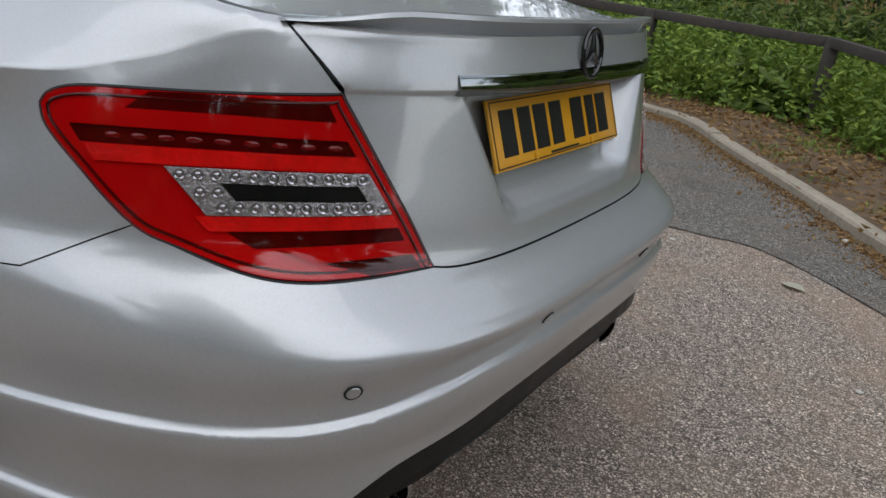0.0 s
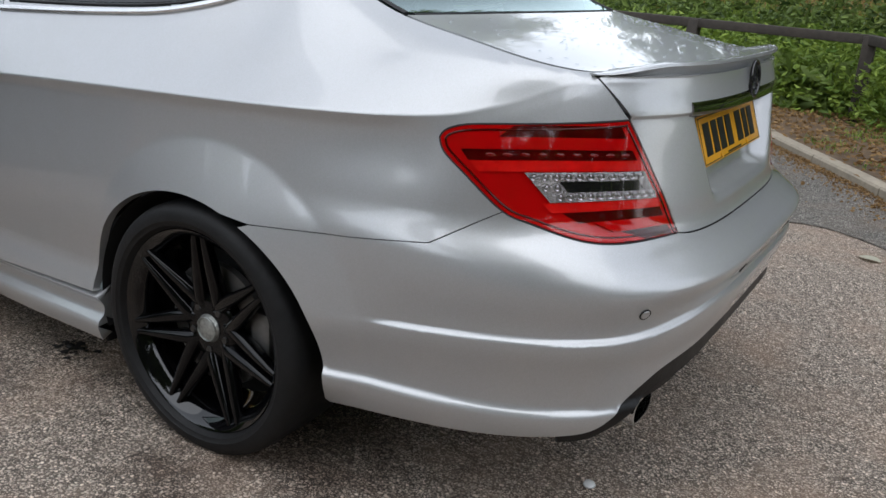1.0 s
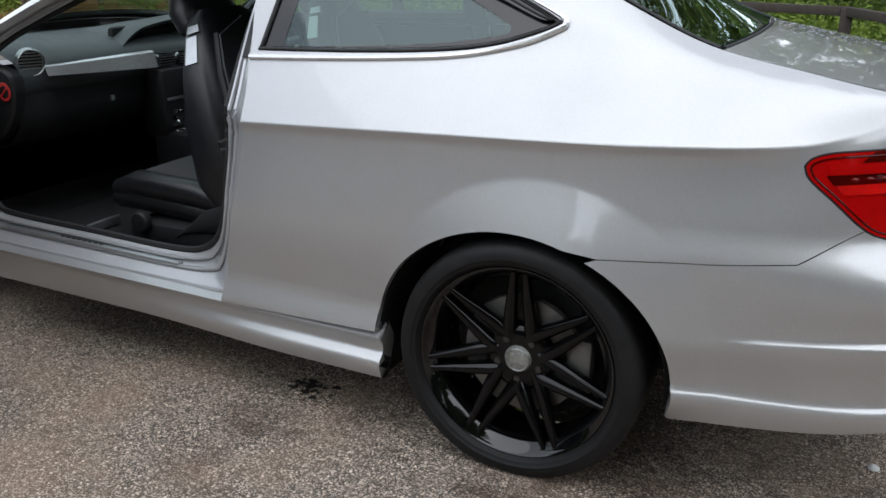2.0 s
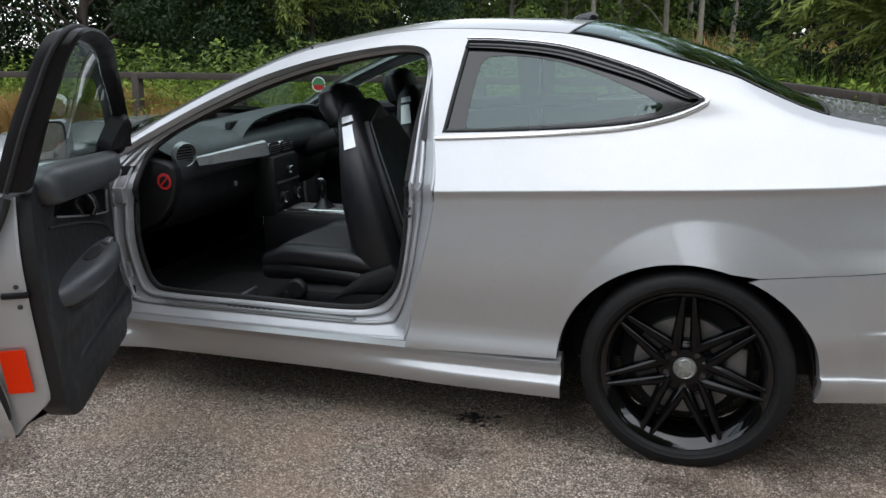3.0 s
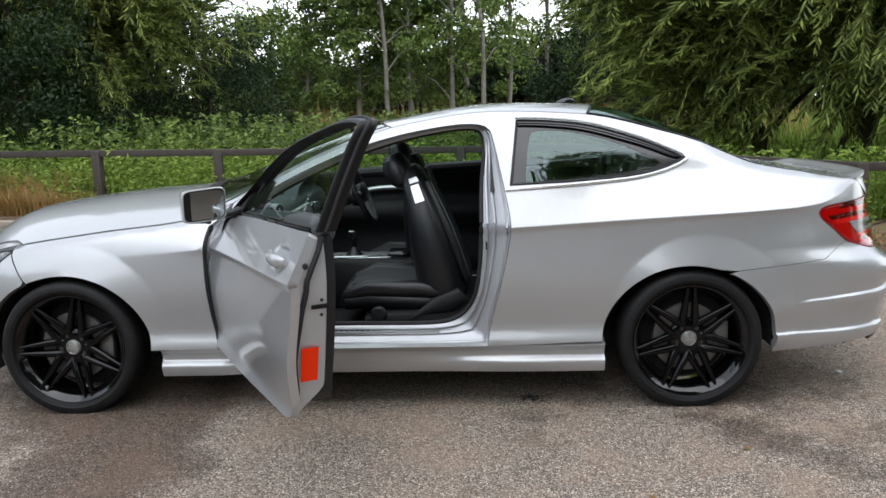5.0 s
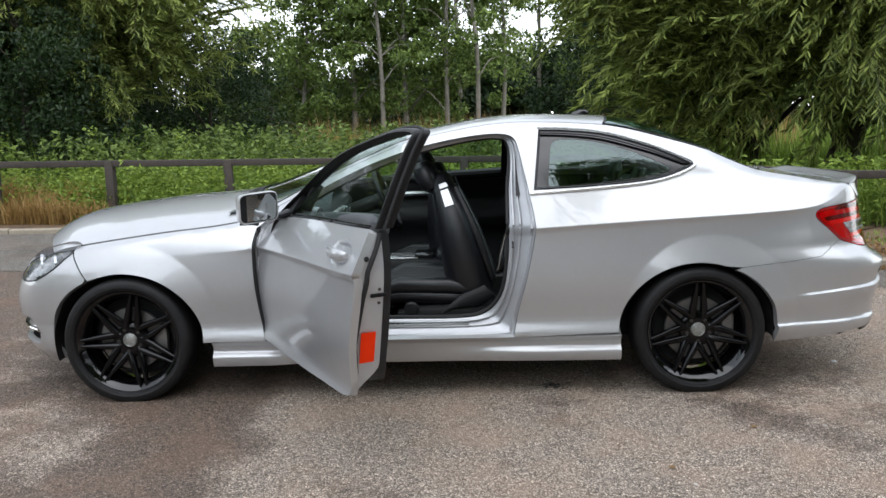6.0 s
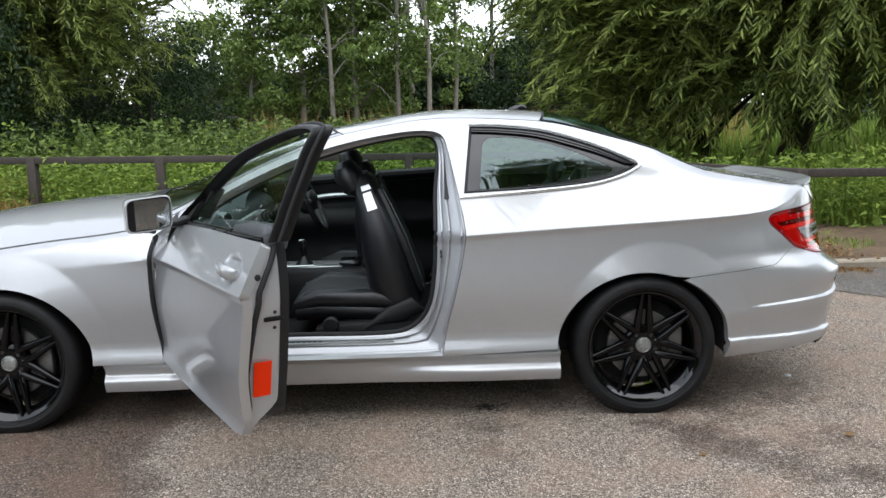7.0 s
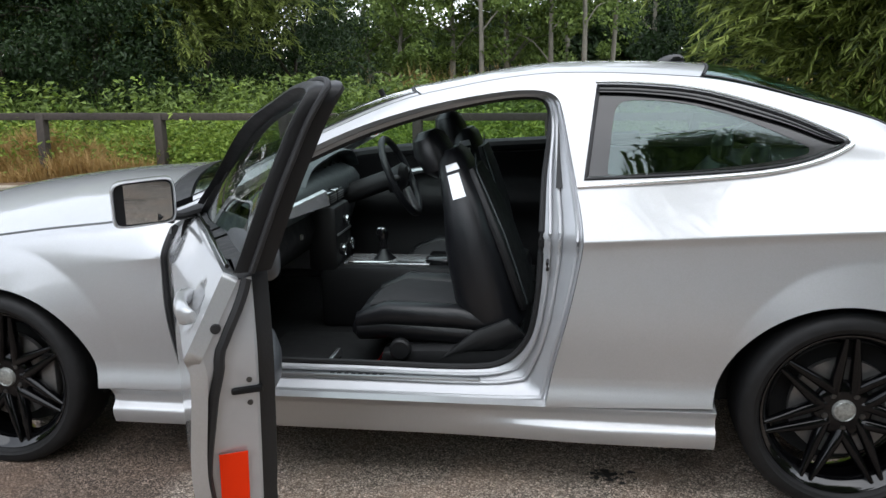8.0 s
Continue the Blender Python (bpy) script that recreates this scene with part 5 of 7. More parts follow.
    inlay = [(-0.985, 0.868), (-1.30, 0.808), (-1.575, 0.764), (-1.615, 0.772), (-1.625, 0.826), (-1.30, 0.880), (-0.985, 0.925)]
    over = lambda s, z: trim(s, z) + np.array((0, 0.006, 0))
    panel("trim_inlay", inlay, over, GLOSS_BLACK, door, "glossy dark inlay", h=0.03, lip=0.012, gap=0, turn=SWING, flip=True)
    edge_line = np.array(smooth_path(inlay[:5], 40))
    door_part("inlay_rim", tube(over(edge_line[:, 0], edge_line[:, 1]) + np.array((0, 0.002, 0)), 0.0026, 6), SATIN, door, "thin satin rim")
    lever = [tuple(over(np.array([x]), np.array([z]))[0] + np.array((0, y, 0))) for x, z, y in ((-1.29, 0.872, 0.004), (-1.315, 0.850, 0.018), (-1.345, 0.825, 0.020), (-1.365, 0.800, 0.008))]
    door_part("inner_handle", tube(lever, 0.010, 8), DARK, door, "black inner door lever with bright edge")
    door_part("handle_edge", tube([(x + 0.011, y + 0.004, z) for x, y, z in lever], 0.0026, 6), SATIN, door)
    # raised dark line drawn for the shade in the trim's groove
    fold = np.array(smooth_path([(-0.965, 0.846), (-1.277, 0.793), (-1.50, 0.745), (-1.62, 0.700), (-1.74, 0.645)], 30))
    door_part("trim_fold_shade", tube(trim(fold[:, 0], fold[:, 1]), 0.005, 6), DARK, door, "dark line for the shade in the fold under the inlay")
    pocket = [((x, -0.718, 0.43), (0, 0.022 * k, 0), (0, 0, 0.055 * k)) for x, k in ((-1.80, 0.4), (-1.74, 0.9), (-1.4, 1), (-1.1, 0.95), (-1.02, 0.5))]
    loft("door_pocket", pocket, CABIN, door, "black door pocket", n=18, power=3.5).data.transform(SWING)
    # outside handle
    loftp = [((x + 0.06, float(skin([x + 0.06], [0.862])[0][1]) - 0.012 + dy, 0.862), (0, 0.014 * k, 0), (0, 0, 0.020 * k)) for x, dy, k in ((-1.135, 0.012, 0.4), (-1.12, 0.0, 0.9), (-1.08, -0.012, 1.0), (-1.02, -0.014, 1.0), (-0.965, -0.008, 1.0), (-0.945, 0.006, 0.6))]
    hd = loft("door_handle", loftp, PAINT, door, "silver pull handle", n=16)
    hd.data.transform(SWING)
    # window frame and glass
    top = DOOR_TOP[2:]
    
    def hung(x, z):
        """How far the frame stands outside its closed place: more towards the hinge and the roof."""
        return -0.046 * (z - 0.95) / 0.35 - 0.042 * step(-1.05, -1.60, x)
    srf = lambda s, z: skin(s, z) + np.stack([0 * s, 0.060 + hung(s, z), 0 * s], -1)
    glass_out = [(-1.93, 0.922)] + [(x, z - 0.03) for x, z in top if x < -0.90] + [(-0.90, 1.24), (-0.868, 1.09), (-0.845, 0.97)]
    g = panel("door_window", glass_out, srf, GLASS, door, "clear door window glass", h=0.05, lip=0.004, turn=SWING)
    g.visible_shadow = False
    v, f, lip = [], [], []
    n = len(top)
    for i, (x, z) in enumerate(top):
        a, b = np.array(top[max(i - 1, 0)]), np.array(top[min(i + 1, n - 1)])
        t = (b - a) / np.linalg.norm(b - a)
        inw = np.array((t[1], -t[0]))
        upright = float(step(-0.92, -0.84, x))
        wd = 0.024 + upright * 0.030 * float(step(1.28, 0.98, z))
        for k, off in ((0.004, 0.022), (0.0, 0.030), (0.0, 0.080), (0.007, 0.090), (wd - 0.005, 0.090), (wd, 0.084), (wd, 0.058), (0.012, 0.022)):
            q = skin([x + inw[0] * k], [z + inw[1] * k - 0.004])[0]
            v.append((q[0], q[1] + off + float(hung(q[0], q[2])), q[2]))
        lip.append(np.array(v[-6]) * 0.45 + np.array(v[-7]) * 0.55 + np.array((inw[0] * -0.002, 0, inw[1] * -0.002)))
    for i in range(n - 1):
        for j in range(8):
            f.append((i * 8 + j, i * 8 + (j + 1) % 8, (i + 1) * 8 + (j + 1) % 8, (i + 1) * 8 + j))
    f += [tuple(range(8)), tuple(8 * (n - 1) + j for j in range(7, -1, -1))]
    door_part("frame_seal", tube(lip, 0.0065, 8), RUBBER, door, "black rubber seal on the window frame")
    door_part("window_frame", (v, f), BLACK_PLASTIC, door, "black window frame", sharp=40)
    door_part("belt_strip", tube([(x, skin([x], [float(belt_z(x)[0])])[0][1] + 0.004, float(belt_z(x)[0])) for x in np.linspace(-1.96, -0.82, 20)], 0.0042, 8), GLOSS_BLACK, door, "black belt strip")
    panel("mirror_sail", [(-1.965, 0.918), (-1.79, 0.928), (-1.775, 1.02), (-1.80, 1.015), (-1.88, 0.972)], lambda s, z: srf(s, z) - np.array((0, 0.012, 0)), BLACK_PLASTIC, door, "black mirror base", h=0.03, lip=0.03, gap=0, turn=SWING)
    pad = [(-1.955, 0.922), (-1.70, 0.938), (-1.705, 1.045), (-1.79, 1.012), (-1.875, 0.965)]
    panel("sail_cover", pad, lambda s, z: srf(s, z) + np.array((0, 0.052, 0)), CABIN, door, "black inner cover behind the mirror", h=0.03, lip=0.045, gap=0, turn=SWING, flip=True)
    # wing mirror
    cx, cy, cz = -1.797, -0.928, 0.967
    rings = []
    for x, k in ((-0.105, 0.35), (-0.092, 0.62), (-0.06, 0.86), (-0.015, 0.98), (0.035, 1.0), (0.045, 0.97), (0.046, 0.93), (0.036, 0.90)):
        rings.append(((cx + x, cy + 0.01 * (1 - k), cz), (0, 0.088 * k, 0.006), (0, 0, 0.067 * k)))
    mir = loft("mirror_housing", rings, PAINT, door, "silver wing mirror housing", n=44, power=6.5)
    mir.data.transform(SWING)
    rings = [((cx + 0.034, cy, cz), (0, 0.082, 0.005), (0, 0, 0.062)), ((cx + 0.037, cy, cz), (0, 0.082, 0.005), (0, 0, 0.062))]
    bk = loft("mirror_back", rings, BLACK_PLASTIC, door, "", n=44, power=6.5)
    bk.data.transform(SWING)
    rings = [((cx + 0.038, cy, cz), (0.006, 0.078, 0.005), (0, 0, 0.058)), ((cx + 0.041, cy, cz), (0.006, 0.077, 0.005), (0, 0, 0.057))]
    gl = loft("mirror_glass", rings, MIRROR, door, "wing mirror glass", n=44, power=6.5)
    gl.data.transform(SWING)
    door_part("mirror_arm", tube([(-1.84, -0.77, 0.925), (-1.80, -0.83, 0.918), (-1.77, -0.90, 0.925)], [0.032, 0.024, 0.026], 10, squash=0.6), BLACK_PLASTIC, door)


open_door()

part("hinge_seal", tube([(s - 0.002, skin([s], [z])[0][1] + 0.020, z) for s, z in GAP_FRONT[:-2]], 0.014, 8), RUBBER, car, "black rubber strip behind the front wing")
part("hinge_pillar", boxed((-2.20, -0.80, 0.28), (-2.10, -0.70, 0.86), 0.01), DARK, car)
for z in (0.42, 0.70):
    part("door_hinge", boxed((-2.12, -0.80, z), (-2.00, -0.765, z + 0.06), 0.008), JAMB, car, "silver door hinge")

# ---- door opening: jamb, seal, sill plate ----
IN_OPEN = [tuple(p) for p in smooth_path([(-1.96, 0.50), (-1.93, 0.395), (-1.84, 0.372), (-1.50, 0.370), (-1.15, 0.368), (-1.02, 0.395), (-0.945, 0.48), (-0.915, 0.62), (-0.905, 0.80), (-0.900, 0.98), (-0.885, 1.12), (-0.893, 1.205),
                                          (-0.945, 1.232), (-1.08, 1.222), (-1.28, 1.182), (-1.50, 1.115), (-1.70, 1.030), (-1.86, 0.945), (-1.945, 0.86), (-1.972, 0.70)], 90, True)]
OUT_OPEN = GAP_REAR_FINE + OPEN_TOP[::-1][1:-1] + [(-2.055, 0.870)] + GAP_FRONT[::-1] + [(x, 0.288) for x in np.linspace(-1.95, -0.95, 12)]


def resample(loop, n):
    a = np.array(loop + loop[:1], float)
    d = np.r_[0, np.cumsum(np.hypot(*np.diff(a, axis=0).T))]
    t = np.linspace(0, d[-1], n, endpoint=False)
    return np.stack([np.interp(t, d, a[:, 0]), np.interp(t, d, a[:, 1])], 1)


def aperture(sign):
    n = 160
    o = resample(OUT_OPEN, n)
    q = resample(IN_OPEN, 400)
    # match each outer point to the inner point in the same direction from the middle
    mid = np.array((-1.42, 0.74))
    ang = lambda p: np.arctan2(p[:, 1] - mid[1], p[:, 0] - mid[0])
    qa = ang(q)
    order = np.argsort(qa)
    qa, q = qa[order], q[order]
    oa = ang(o)
    qi = np.stack([np.interp(oa, qa, q[:, 0], period=2 * math.pi), np.interp(oa, qa, q[:, 1], period=2 * math.pi)], 1)
    v = []
    cols = ((0.0, 0.0, 0.012), (0.02, 0.0, 0.035), (0.40, 0.0, 0.050), (0.48, 0.0, 0.072), (0.90, 0.0, 0.088), (1.0, 0.0, 0.100))
    for a, b in zip(o, qi):
        for k, _, dy in cols:
            p = a * (1 - k) + b * k
            y = -skin([p[0]], [min(max(p[1], 0.30), 1.25)])[0][1]
            v.append((p[0], sign * (y - dy), p[1]))
    c = len(cols)
    f = [(i * c + j, i * c + j + 1, ((i + 1) % n) * c + j + 1, ((i + 1) % n) * c + j) for i in range(n) for j in range(c - 1)]
    part("door_jamb", (v, f), JAMB, car, "silver door jamb", sharp=60)
    loop = resample(IN_OPEN, 150)
    pts = [(x, sign * (-skin([x], [min(max(z, 0.30), 1.25)])[0][1] - 0.098), z) for x, z in loop]
    part("door_seal", tube(pts, 0.011, 8, True), RUBBER, car, "black rubber door seal")
    for k, dy, r in ((0.12, 0.036, 0.007), (0.55, 0.064, 0.007), (0.80, 0.076, 0.006)):
        mids = [(1 - k) * a + k * b for a, b in zip(o, qi)]
        part("jamb_bead", tube([(p[0], sign * (-skin([p[0]], [min(max(p[1], 0.30), 1.25)])[0][1] - dy), p[1]) for p in mids], r, 6, True), JAMB, car)


aperture(-1)
part("sill_plate", boxed((-1.86, -0.808, 0.3385), (-1.10, -0.778, 0.3445), 0.002), SATIN, car, "brushed aluminium sill plate")
for k in range(8):
    part("sill_print", boxed((-1.60 + 0.024 * k, -0.797, 0.3446), (-1.586 + 0.024 * k, -0.789, 0.3455)), BLACK_PLASTIC, car, smooth=False)
part("striker", tube([(-0.885, -0.80, 0.715), (-0.885, -0.835, 0.718), (-0.885, -0.835, 0.738), (-0.885, -0.80, 0.741)], 0.005, 6), STEEL, car, "steel door striker")

# ---- cabin ----
part("cabin_floor", boxed((-2.30, -0.70, 0.27), (-0.45, 0.70, 0.285), 0.002), CARPET, car, "black carpeted cabin floor")
part("firewall", boxed((-2.36, -0.70, 0.27), (-2.30, 0.70, 0.79), 0.01), CARPET, car)
part("rear_bulkhead", boxed((-0.12, -0.70, 0.28), (-0.08, 0.70, 0.95), 0.01, ), CARPET, car)
part("parcel_shelf", boxed((-0.20, -0.60, 0.93), (0.34, 0.60, 0.955), 0.008), CABIN, car, "black parcel shelf")
lin = lambda a, b: edge_point(a, b) - np.array((0, 0, 0.035))
panel("headlining", [(-1.33, -0.97), (-0.40, -0.97), (-0.40, 0.97), (-1.33, 0.97)], lin, CABIN, car, "black roof lining", h=0.08, lip=0.0, flip=True)
for sg in (-1, 1):
    rs = lambda s, z, q=sg: skin(s, z, q) - np.array((0, q * 0.05, 0))
    panel("rear_side_trim", [(-0.86, 0.30), (-0.40, 0.45), (-0.10, 0.66), (0.0, 0.95), (-0.76, 0.955)], rs, CABIN, car, "black rear side trim", h=0.06, lip=0.0, flip=sg < 0)
    panel("pillar_trim", [(-0.865, 0.955), (-0.775, 0.96), (-0.735, 1.265), (-0.86, 1.24)], rs, CABIN, car, h=0.06, lip=0.0, flip=sg < 0)
    panel("rear_pillar_trim", [(0.02, 1.09), (-0.15, 1.17), (-0.40, 1.25), (-0.38, 1.27), (0.0, 1.19), (0.30, 1.06), (0.25, 0.96), (-0.1, 0.96), (-0.1, 1.03)], rs, CABIN, car, h=0.06, lip=0.0, flip=sg < 0)
panel("far_door_trim", [(-2.0, 0.31), (-0.92, 0.31), (-0.83, 0.60), (-0.82, 0.945), (-1.95, 0.905)], lambda s, z: skin(s, z, 1) * np.array((1, 1, 1)) - np.array((0, 0.10, 0)) - np.stack([0 * s, 0.04 * np.exp(-((z - 0.68) / 0.08) ** 2), 0 * s], -1), CABIN, car, "black far door trim", h=0.05, lip=0.0, flip=False)
xs = np.linspace(-1.95, -0.5, 24)
part("far_sill_trim", tube([(x, skin([x], [0.90], 1)[0][1] - 0.045, float(belt_z(x)[0]) + 0.004) for x in xs], 0.036, 10, squash=0.9), CABIN, car, "black window sill trim")
part("far_door_pull", tube(smooth_path([(-1.72, 0.72, 0.80), (-1.55, 0.70, 0.845), (-1.35, 0.70, 0.85), (-1.22, 0.72, 0.83)], 14), 0.016, 8), SATIN, car, "satin door pull")


def dashboard():
    # the upper roll, swept across the car
    prof = [(-2.26, 0.915), (-2.12, 0.925), (-2.00, 0.922), (-1.90, 0.905), (-1.845, 0.880), (-1.82, 0.845), (-1.825, 0.79), (-1.86, 0.76)]
    ys = np.linspace(-0.66, 0.66, 67)
    v = []
    for y in ys:
        end = float(step(0.50, 0.66, abs(y)))
        for x, z in prof:
            v.append((x - 0.03 * end, y, z - 0.02 * end))
    dash = part("dashboard", (v, grid_faces(len(ys), len(prof))), DASH_TOP, car, "dark grey dashboard with silver trim", sharp=85)
    v = []
    low = [(-1.86, 0.765), (-1.845, 0.70), (-1.865, 0.64), (-1.92, 0.585), (-2.04, 0.545), (-2.25, 0.53)]
    for y in ys:
        end = float(step(0.52, 0.66, abs(y)))
        for x, z in low:
            v.append((x - 0.03 * end, y, z))
    part("glovebox_panel", (v, grid_faces(len(ys), len(low))), CABIN, dash, "black lower dashboard")
    side = smooth_path([(-2.22, 0.56), (-2.08, 0.565), (-1.96, 0.60), (-1.885, 0.67), (-1.852, 0.74), (-1.845, 0.80), (-1.87, 0.84), (-2.0, 0.86), (-2.22, 0.87)], 26)
    n = len(side)
    v = [(x, -0.655, z) for x, z in side] + [(x, -0.690, z) for x, z in side] + [(-2.10 + (x + 2.10) * 0.96, -0.698, 0.72 + (z - 0.72) * 0.95) for x, z in side]
    f = [(r * n + i, r * n + i + 1, (r + 1) * n + i + 1, (r + 1) * n + i) for r in (0, 1) for i in range(n - 1)] + [tuple(2 * n + i for i in range(n))]
    part("dash_end", (v, f), CABIN, dash, "black rounded dash end")
    # hood over screen and dials, open towards the seats
    top = curve((-0.215, 0.888), (-0.18, 0.915), (-0.10, 0.950), (0.08, 0.972), (0.30, 0.984), (0.50, 0.968), (0.58, 0.935), (0.62, 0.890))
    v = []
    hood_y = np.linspace(-0.215, 0.62, 45)
    for y in hood_y:
        z = float(top([y])[0])
        for x, zz in ((-2.16, 0.924), (-2.06, 0.55 * z + 0.45 * 0.92), (-1.95, z - 0.006), (-1.868, z), (-1.842, z - 0.007), (-1.850, z - 0.020), (-1.93, z - 0.028)):
            v.append((x, y, max(zz, 0.880)))
    part("instrument_hood", (v, grid_faces(len(hood_y), 7)), DASH_TOP, dash, "dark grey hood over the instruments", sharp=60)
    part("screen", boxed((-1.925, -0.115, 0.860), (-1.905, 0.115, 0.935), 0.006), GLOSS_BLACK, dash, "dark glossy screen")
    # silver blade
    v = []
    for y in np.linspace(-0.585, -0.112, 16):
        k = (y + 0.585) / 0.473
        x = -1.812 + 0.022 * k - 0.020 * float(step(0.50, 0.66, abs(y)))
        mid, half = 0.832 - 0.006 * k, 0.018 + 0.017 * k
        v += [(x - 0.014, y, mid + half), (x, y, mid + half * 0.8), (x + 0.012, y, mid - half * 0.8), (x - 0.010, y, mid - half)]
    part("dash_blade", (v, grid_faces(16, 4)), BRIGHT_TRIM, dash, "satin aluminium dash blade")
    # vents
    m = Matrix.Translation((-1.842, -0.617, 0.862)) @ Matrix.Rotation(radians(-112), 4, "Z") @ Matrix.Rotation(radians(-8), 4, "X")
    def placed(vf, mm):
        return [tuple(mm @ Vector(q)) for q in vf[0]], vf[1]
    part("vent_ring", placed(lathe([(0.041, -0.03), (0.045, -0.03), (0.0455, 0.001), (0.0435, 0.003), (0.0415, 0.001), (0.041, -0.02)], 32), m), SATIN, dash, "round chrome air vent")
    part("vent_back", placed(lathe([(0.0, -0.02), (0.040, -0.02)], 24), m), BLACK_PLASTIC, dash)
    for k in range(-3, 4):
        part("vent_slat", boxed((-math.sqrt(0.038 ** 2 - (k * 0.0105) ** 2), -0.014, k * 0.0105 - 0.0015), (math.sqrt(0.038 ** 2 - (k * 0.0105) ** 2), -0.004, k * 0.0105 + 0.0015), 0, m), SATIN, dash, smooth=False)
    for y0 in (-0.105, 0.005):
        part("centre_vent", boxed((-1.85, y0, 0.792), (-1.782, y0 + 0.098, 0.846), 0.008), CHROME, dash, "centre air vent with chrome frame")
        part("vent_back", boxed((-1.85, y0 + 0.006, 0.798), (-1.780, y0 + 0.092, 0.840), 0.004), BLACK_PLASTIC, dash)
        for k in range(4):
            part("vent_slat", boxed((-1.81, y0 + 0.008, 0.803 + k * 0.0095), (-1.775, y0 + 0.09, 0.805 + k * 0.0095)), SATIN, dash, smooth=False)
    # warning roundel on the dash end
    m = Matrix.Translation((-1.965, -0.676, 0.735)) @ Matrix.Rotation(radians(180), 4, "Z")
    m2 = Matrix.Translation((-1.888, -0.7005, 0.772)) @ Matrix.Rotation(radians(180), 4, "Z")
    part("warning_sticker", placed(lathe([(0.0, 0.001), (0.030, 0.001), (0.031, 0.0)], 28), m2), RED, dash, "round red warning sticker")
    part("sticker_middle", placed(lathe([(0.0, 0.0022), (0.020, 0.0022), (0.021, 0.001)], 24), m2), INK, dash)
    part("sticker_bar", boxed((-0.02, 0.0026, -0.003), (0.02, 0.0034, 0.003), 0, m2 @ Matrix.Rotation(radians(45), 4, "Y")), RED, dash, smooth=False)
    # instrument cowl and dials
    part("instrument_panel", boxed((-1.945, -0.19, 0.80), (-1.912, 0.60, 0.945), 0.015), BLACK_PLASTIC, dash)
    for y, r in ((0.27, 0.036), (0.375, 0.052), (0.485, 0.036)):
        m = Matrix.Translation((-1.908, y, 0.872)) @ Matrix.Rotation(radians(-90), 4, "Z")
        part("dial_ring", placed(lathe([(r - 0.003, 0.0), (r - 0.003, 0.006), (r, 0.007), (r + 0.002, 0.0)], 28), m), CHROME, dash)
    # centre stack
    part("dash_console", boxed((-1.88, -0.115, 0.52), (-1.755, 0.115, 0.790), 0.02), CABIN, dash, "black centre stack with chrome knobs")
    part("radio_strip", boxed((-1.758, -0.10, 0.668), (-1.751, 0.10, 0.678), 0.002), SATIN, dash)
    for y, z, r in ((-0.06, 0.607, 0.024), (0.06, 0.607, 0.024), (0.0, 0.722, 0.017)):
        m = Matrix.Translation((-1.755, y, z)) @ Matrix.Rotation(radians(-90), 4, "Z")
        part("control_knob", placed(lathe([(0.0, 0.024), (r * 0.8, 0.024), (r * 0.86, 0.02), (r, 0.018), (r, 0.0)], 24), m), CABIN, dash)
        part("knob_ring", placed(lathe([(r * 0.88, 0.025), (r * 1.03, 0.022), (r * 1.05, 0.014), (r * 0.9, 0.014)], 24), m), CHROME, dash)
    part("glovebox_button", boxed((-1.852, -0.30, 0.69), (-1.838, -0.28, 0.71), 0.004), SATIN, dash)
    part("rear_view_mirror", boxed((-1.56, -0.11, 1.145), (-1.53, 0.11, 1.205), 0.014), BLACK_PLASTIC, car, "black interior mirror")
    part("mirror_stem", tube([(-1.55, 0, 1.19), (-1.58, 0, 1.25)], 0.012, 8), BLACK_PLASTIC, car)


def console():
    c = part("centre_console", boxed((-1.84, -0.115, 0.28), (-0.98, 0.115, 0.548), 0.03), CABIN, car, "black centre console")
    part("console_plate", boxed((-1.74, -0.088, 0.545), (-1.38, 0.088, 0.556), 0.004), BRIGHT_TRIM, c, "satin console plate")
    part("gear_gaiter", loft_data([((-1.585, 0, 0.553), (0.05, 0, 0), (0, 0.05, 0)), ((-1.585, 0, 0.575), (0.028, 0, 0), (0, 0.028, 0)), ((-1.585, 0, 0.60), (0.013, 0, 0), (0, 0.013, 0))]), LEATHER, c)
    part("gear_lever", loft_data([((-1.585, 0, 0.58), (0.012, 0, 0), (0, 0.012, 0)), ((-1.588, 0, 0.635), (0.018, 0, 0), (0, 0.018, 0)), ((-1.592, 0, 0.665), (0.026, 0, 0), (0, 0.022, 0)), ((-1.594, 0, 0.682), (0.020, 0, 0), (0, 0.018, 0))]), GLOSS_BLACK, c, "black gear lever with chrome top")
    part("gear_cap", boxed((-1.610, -0.014, 0.680), (-1.578, 0.014, 0.688), 0.004), CHROME, c)
    part("armrest", boxed((-1.28, -0.10, 0.515), (-0.98, 0.10, 0.595), 0.03), LEATHER, c, "black leather armrest")
    part("ashtray_lid", boxed((-1.40, -0.08, 0.545), (-1.29, 0.08, 0.575), 0.01), GLOSS_BLACK, c)
    part("console_rail", tube([(-1.72, -0.09, 0.559), (-1.40, -0.09, 0.562)], 0.004, 6), CHROME, c)


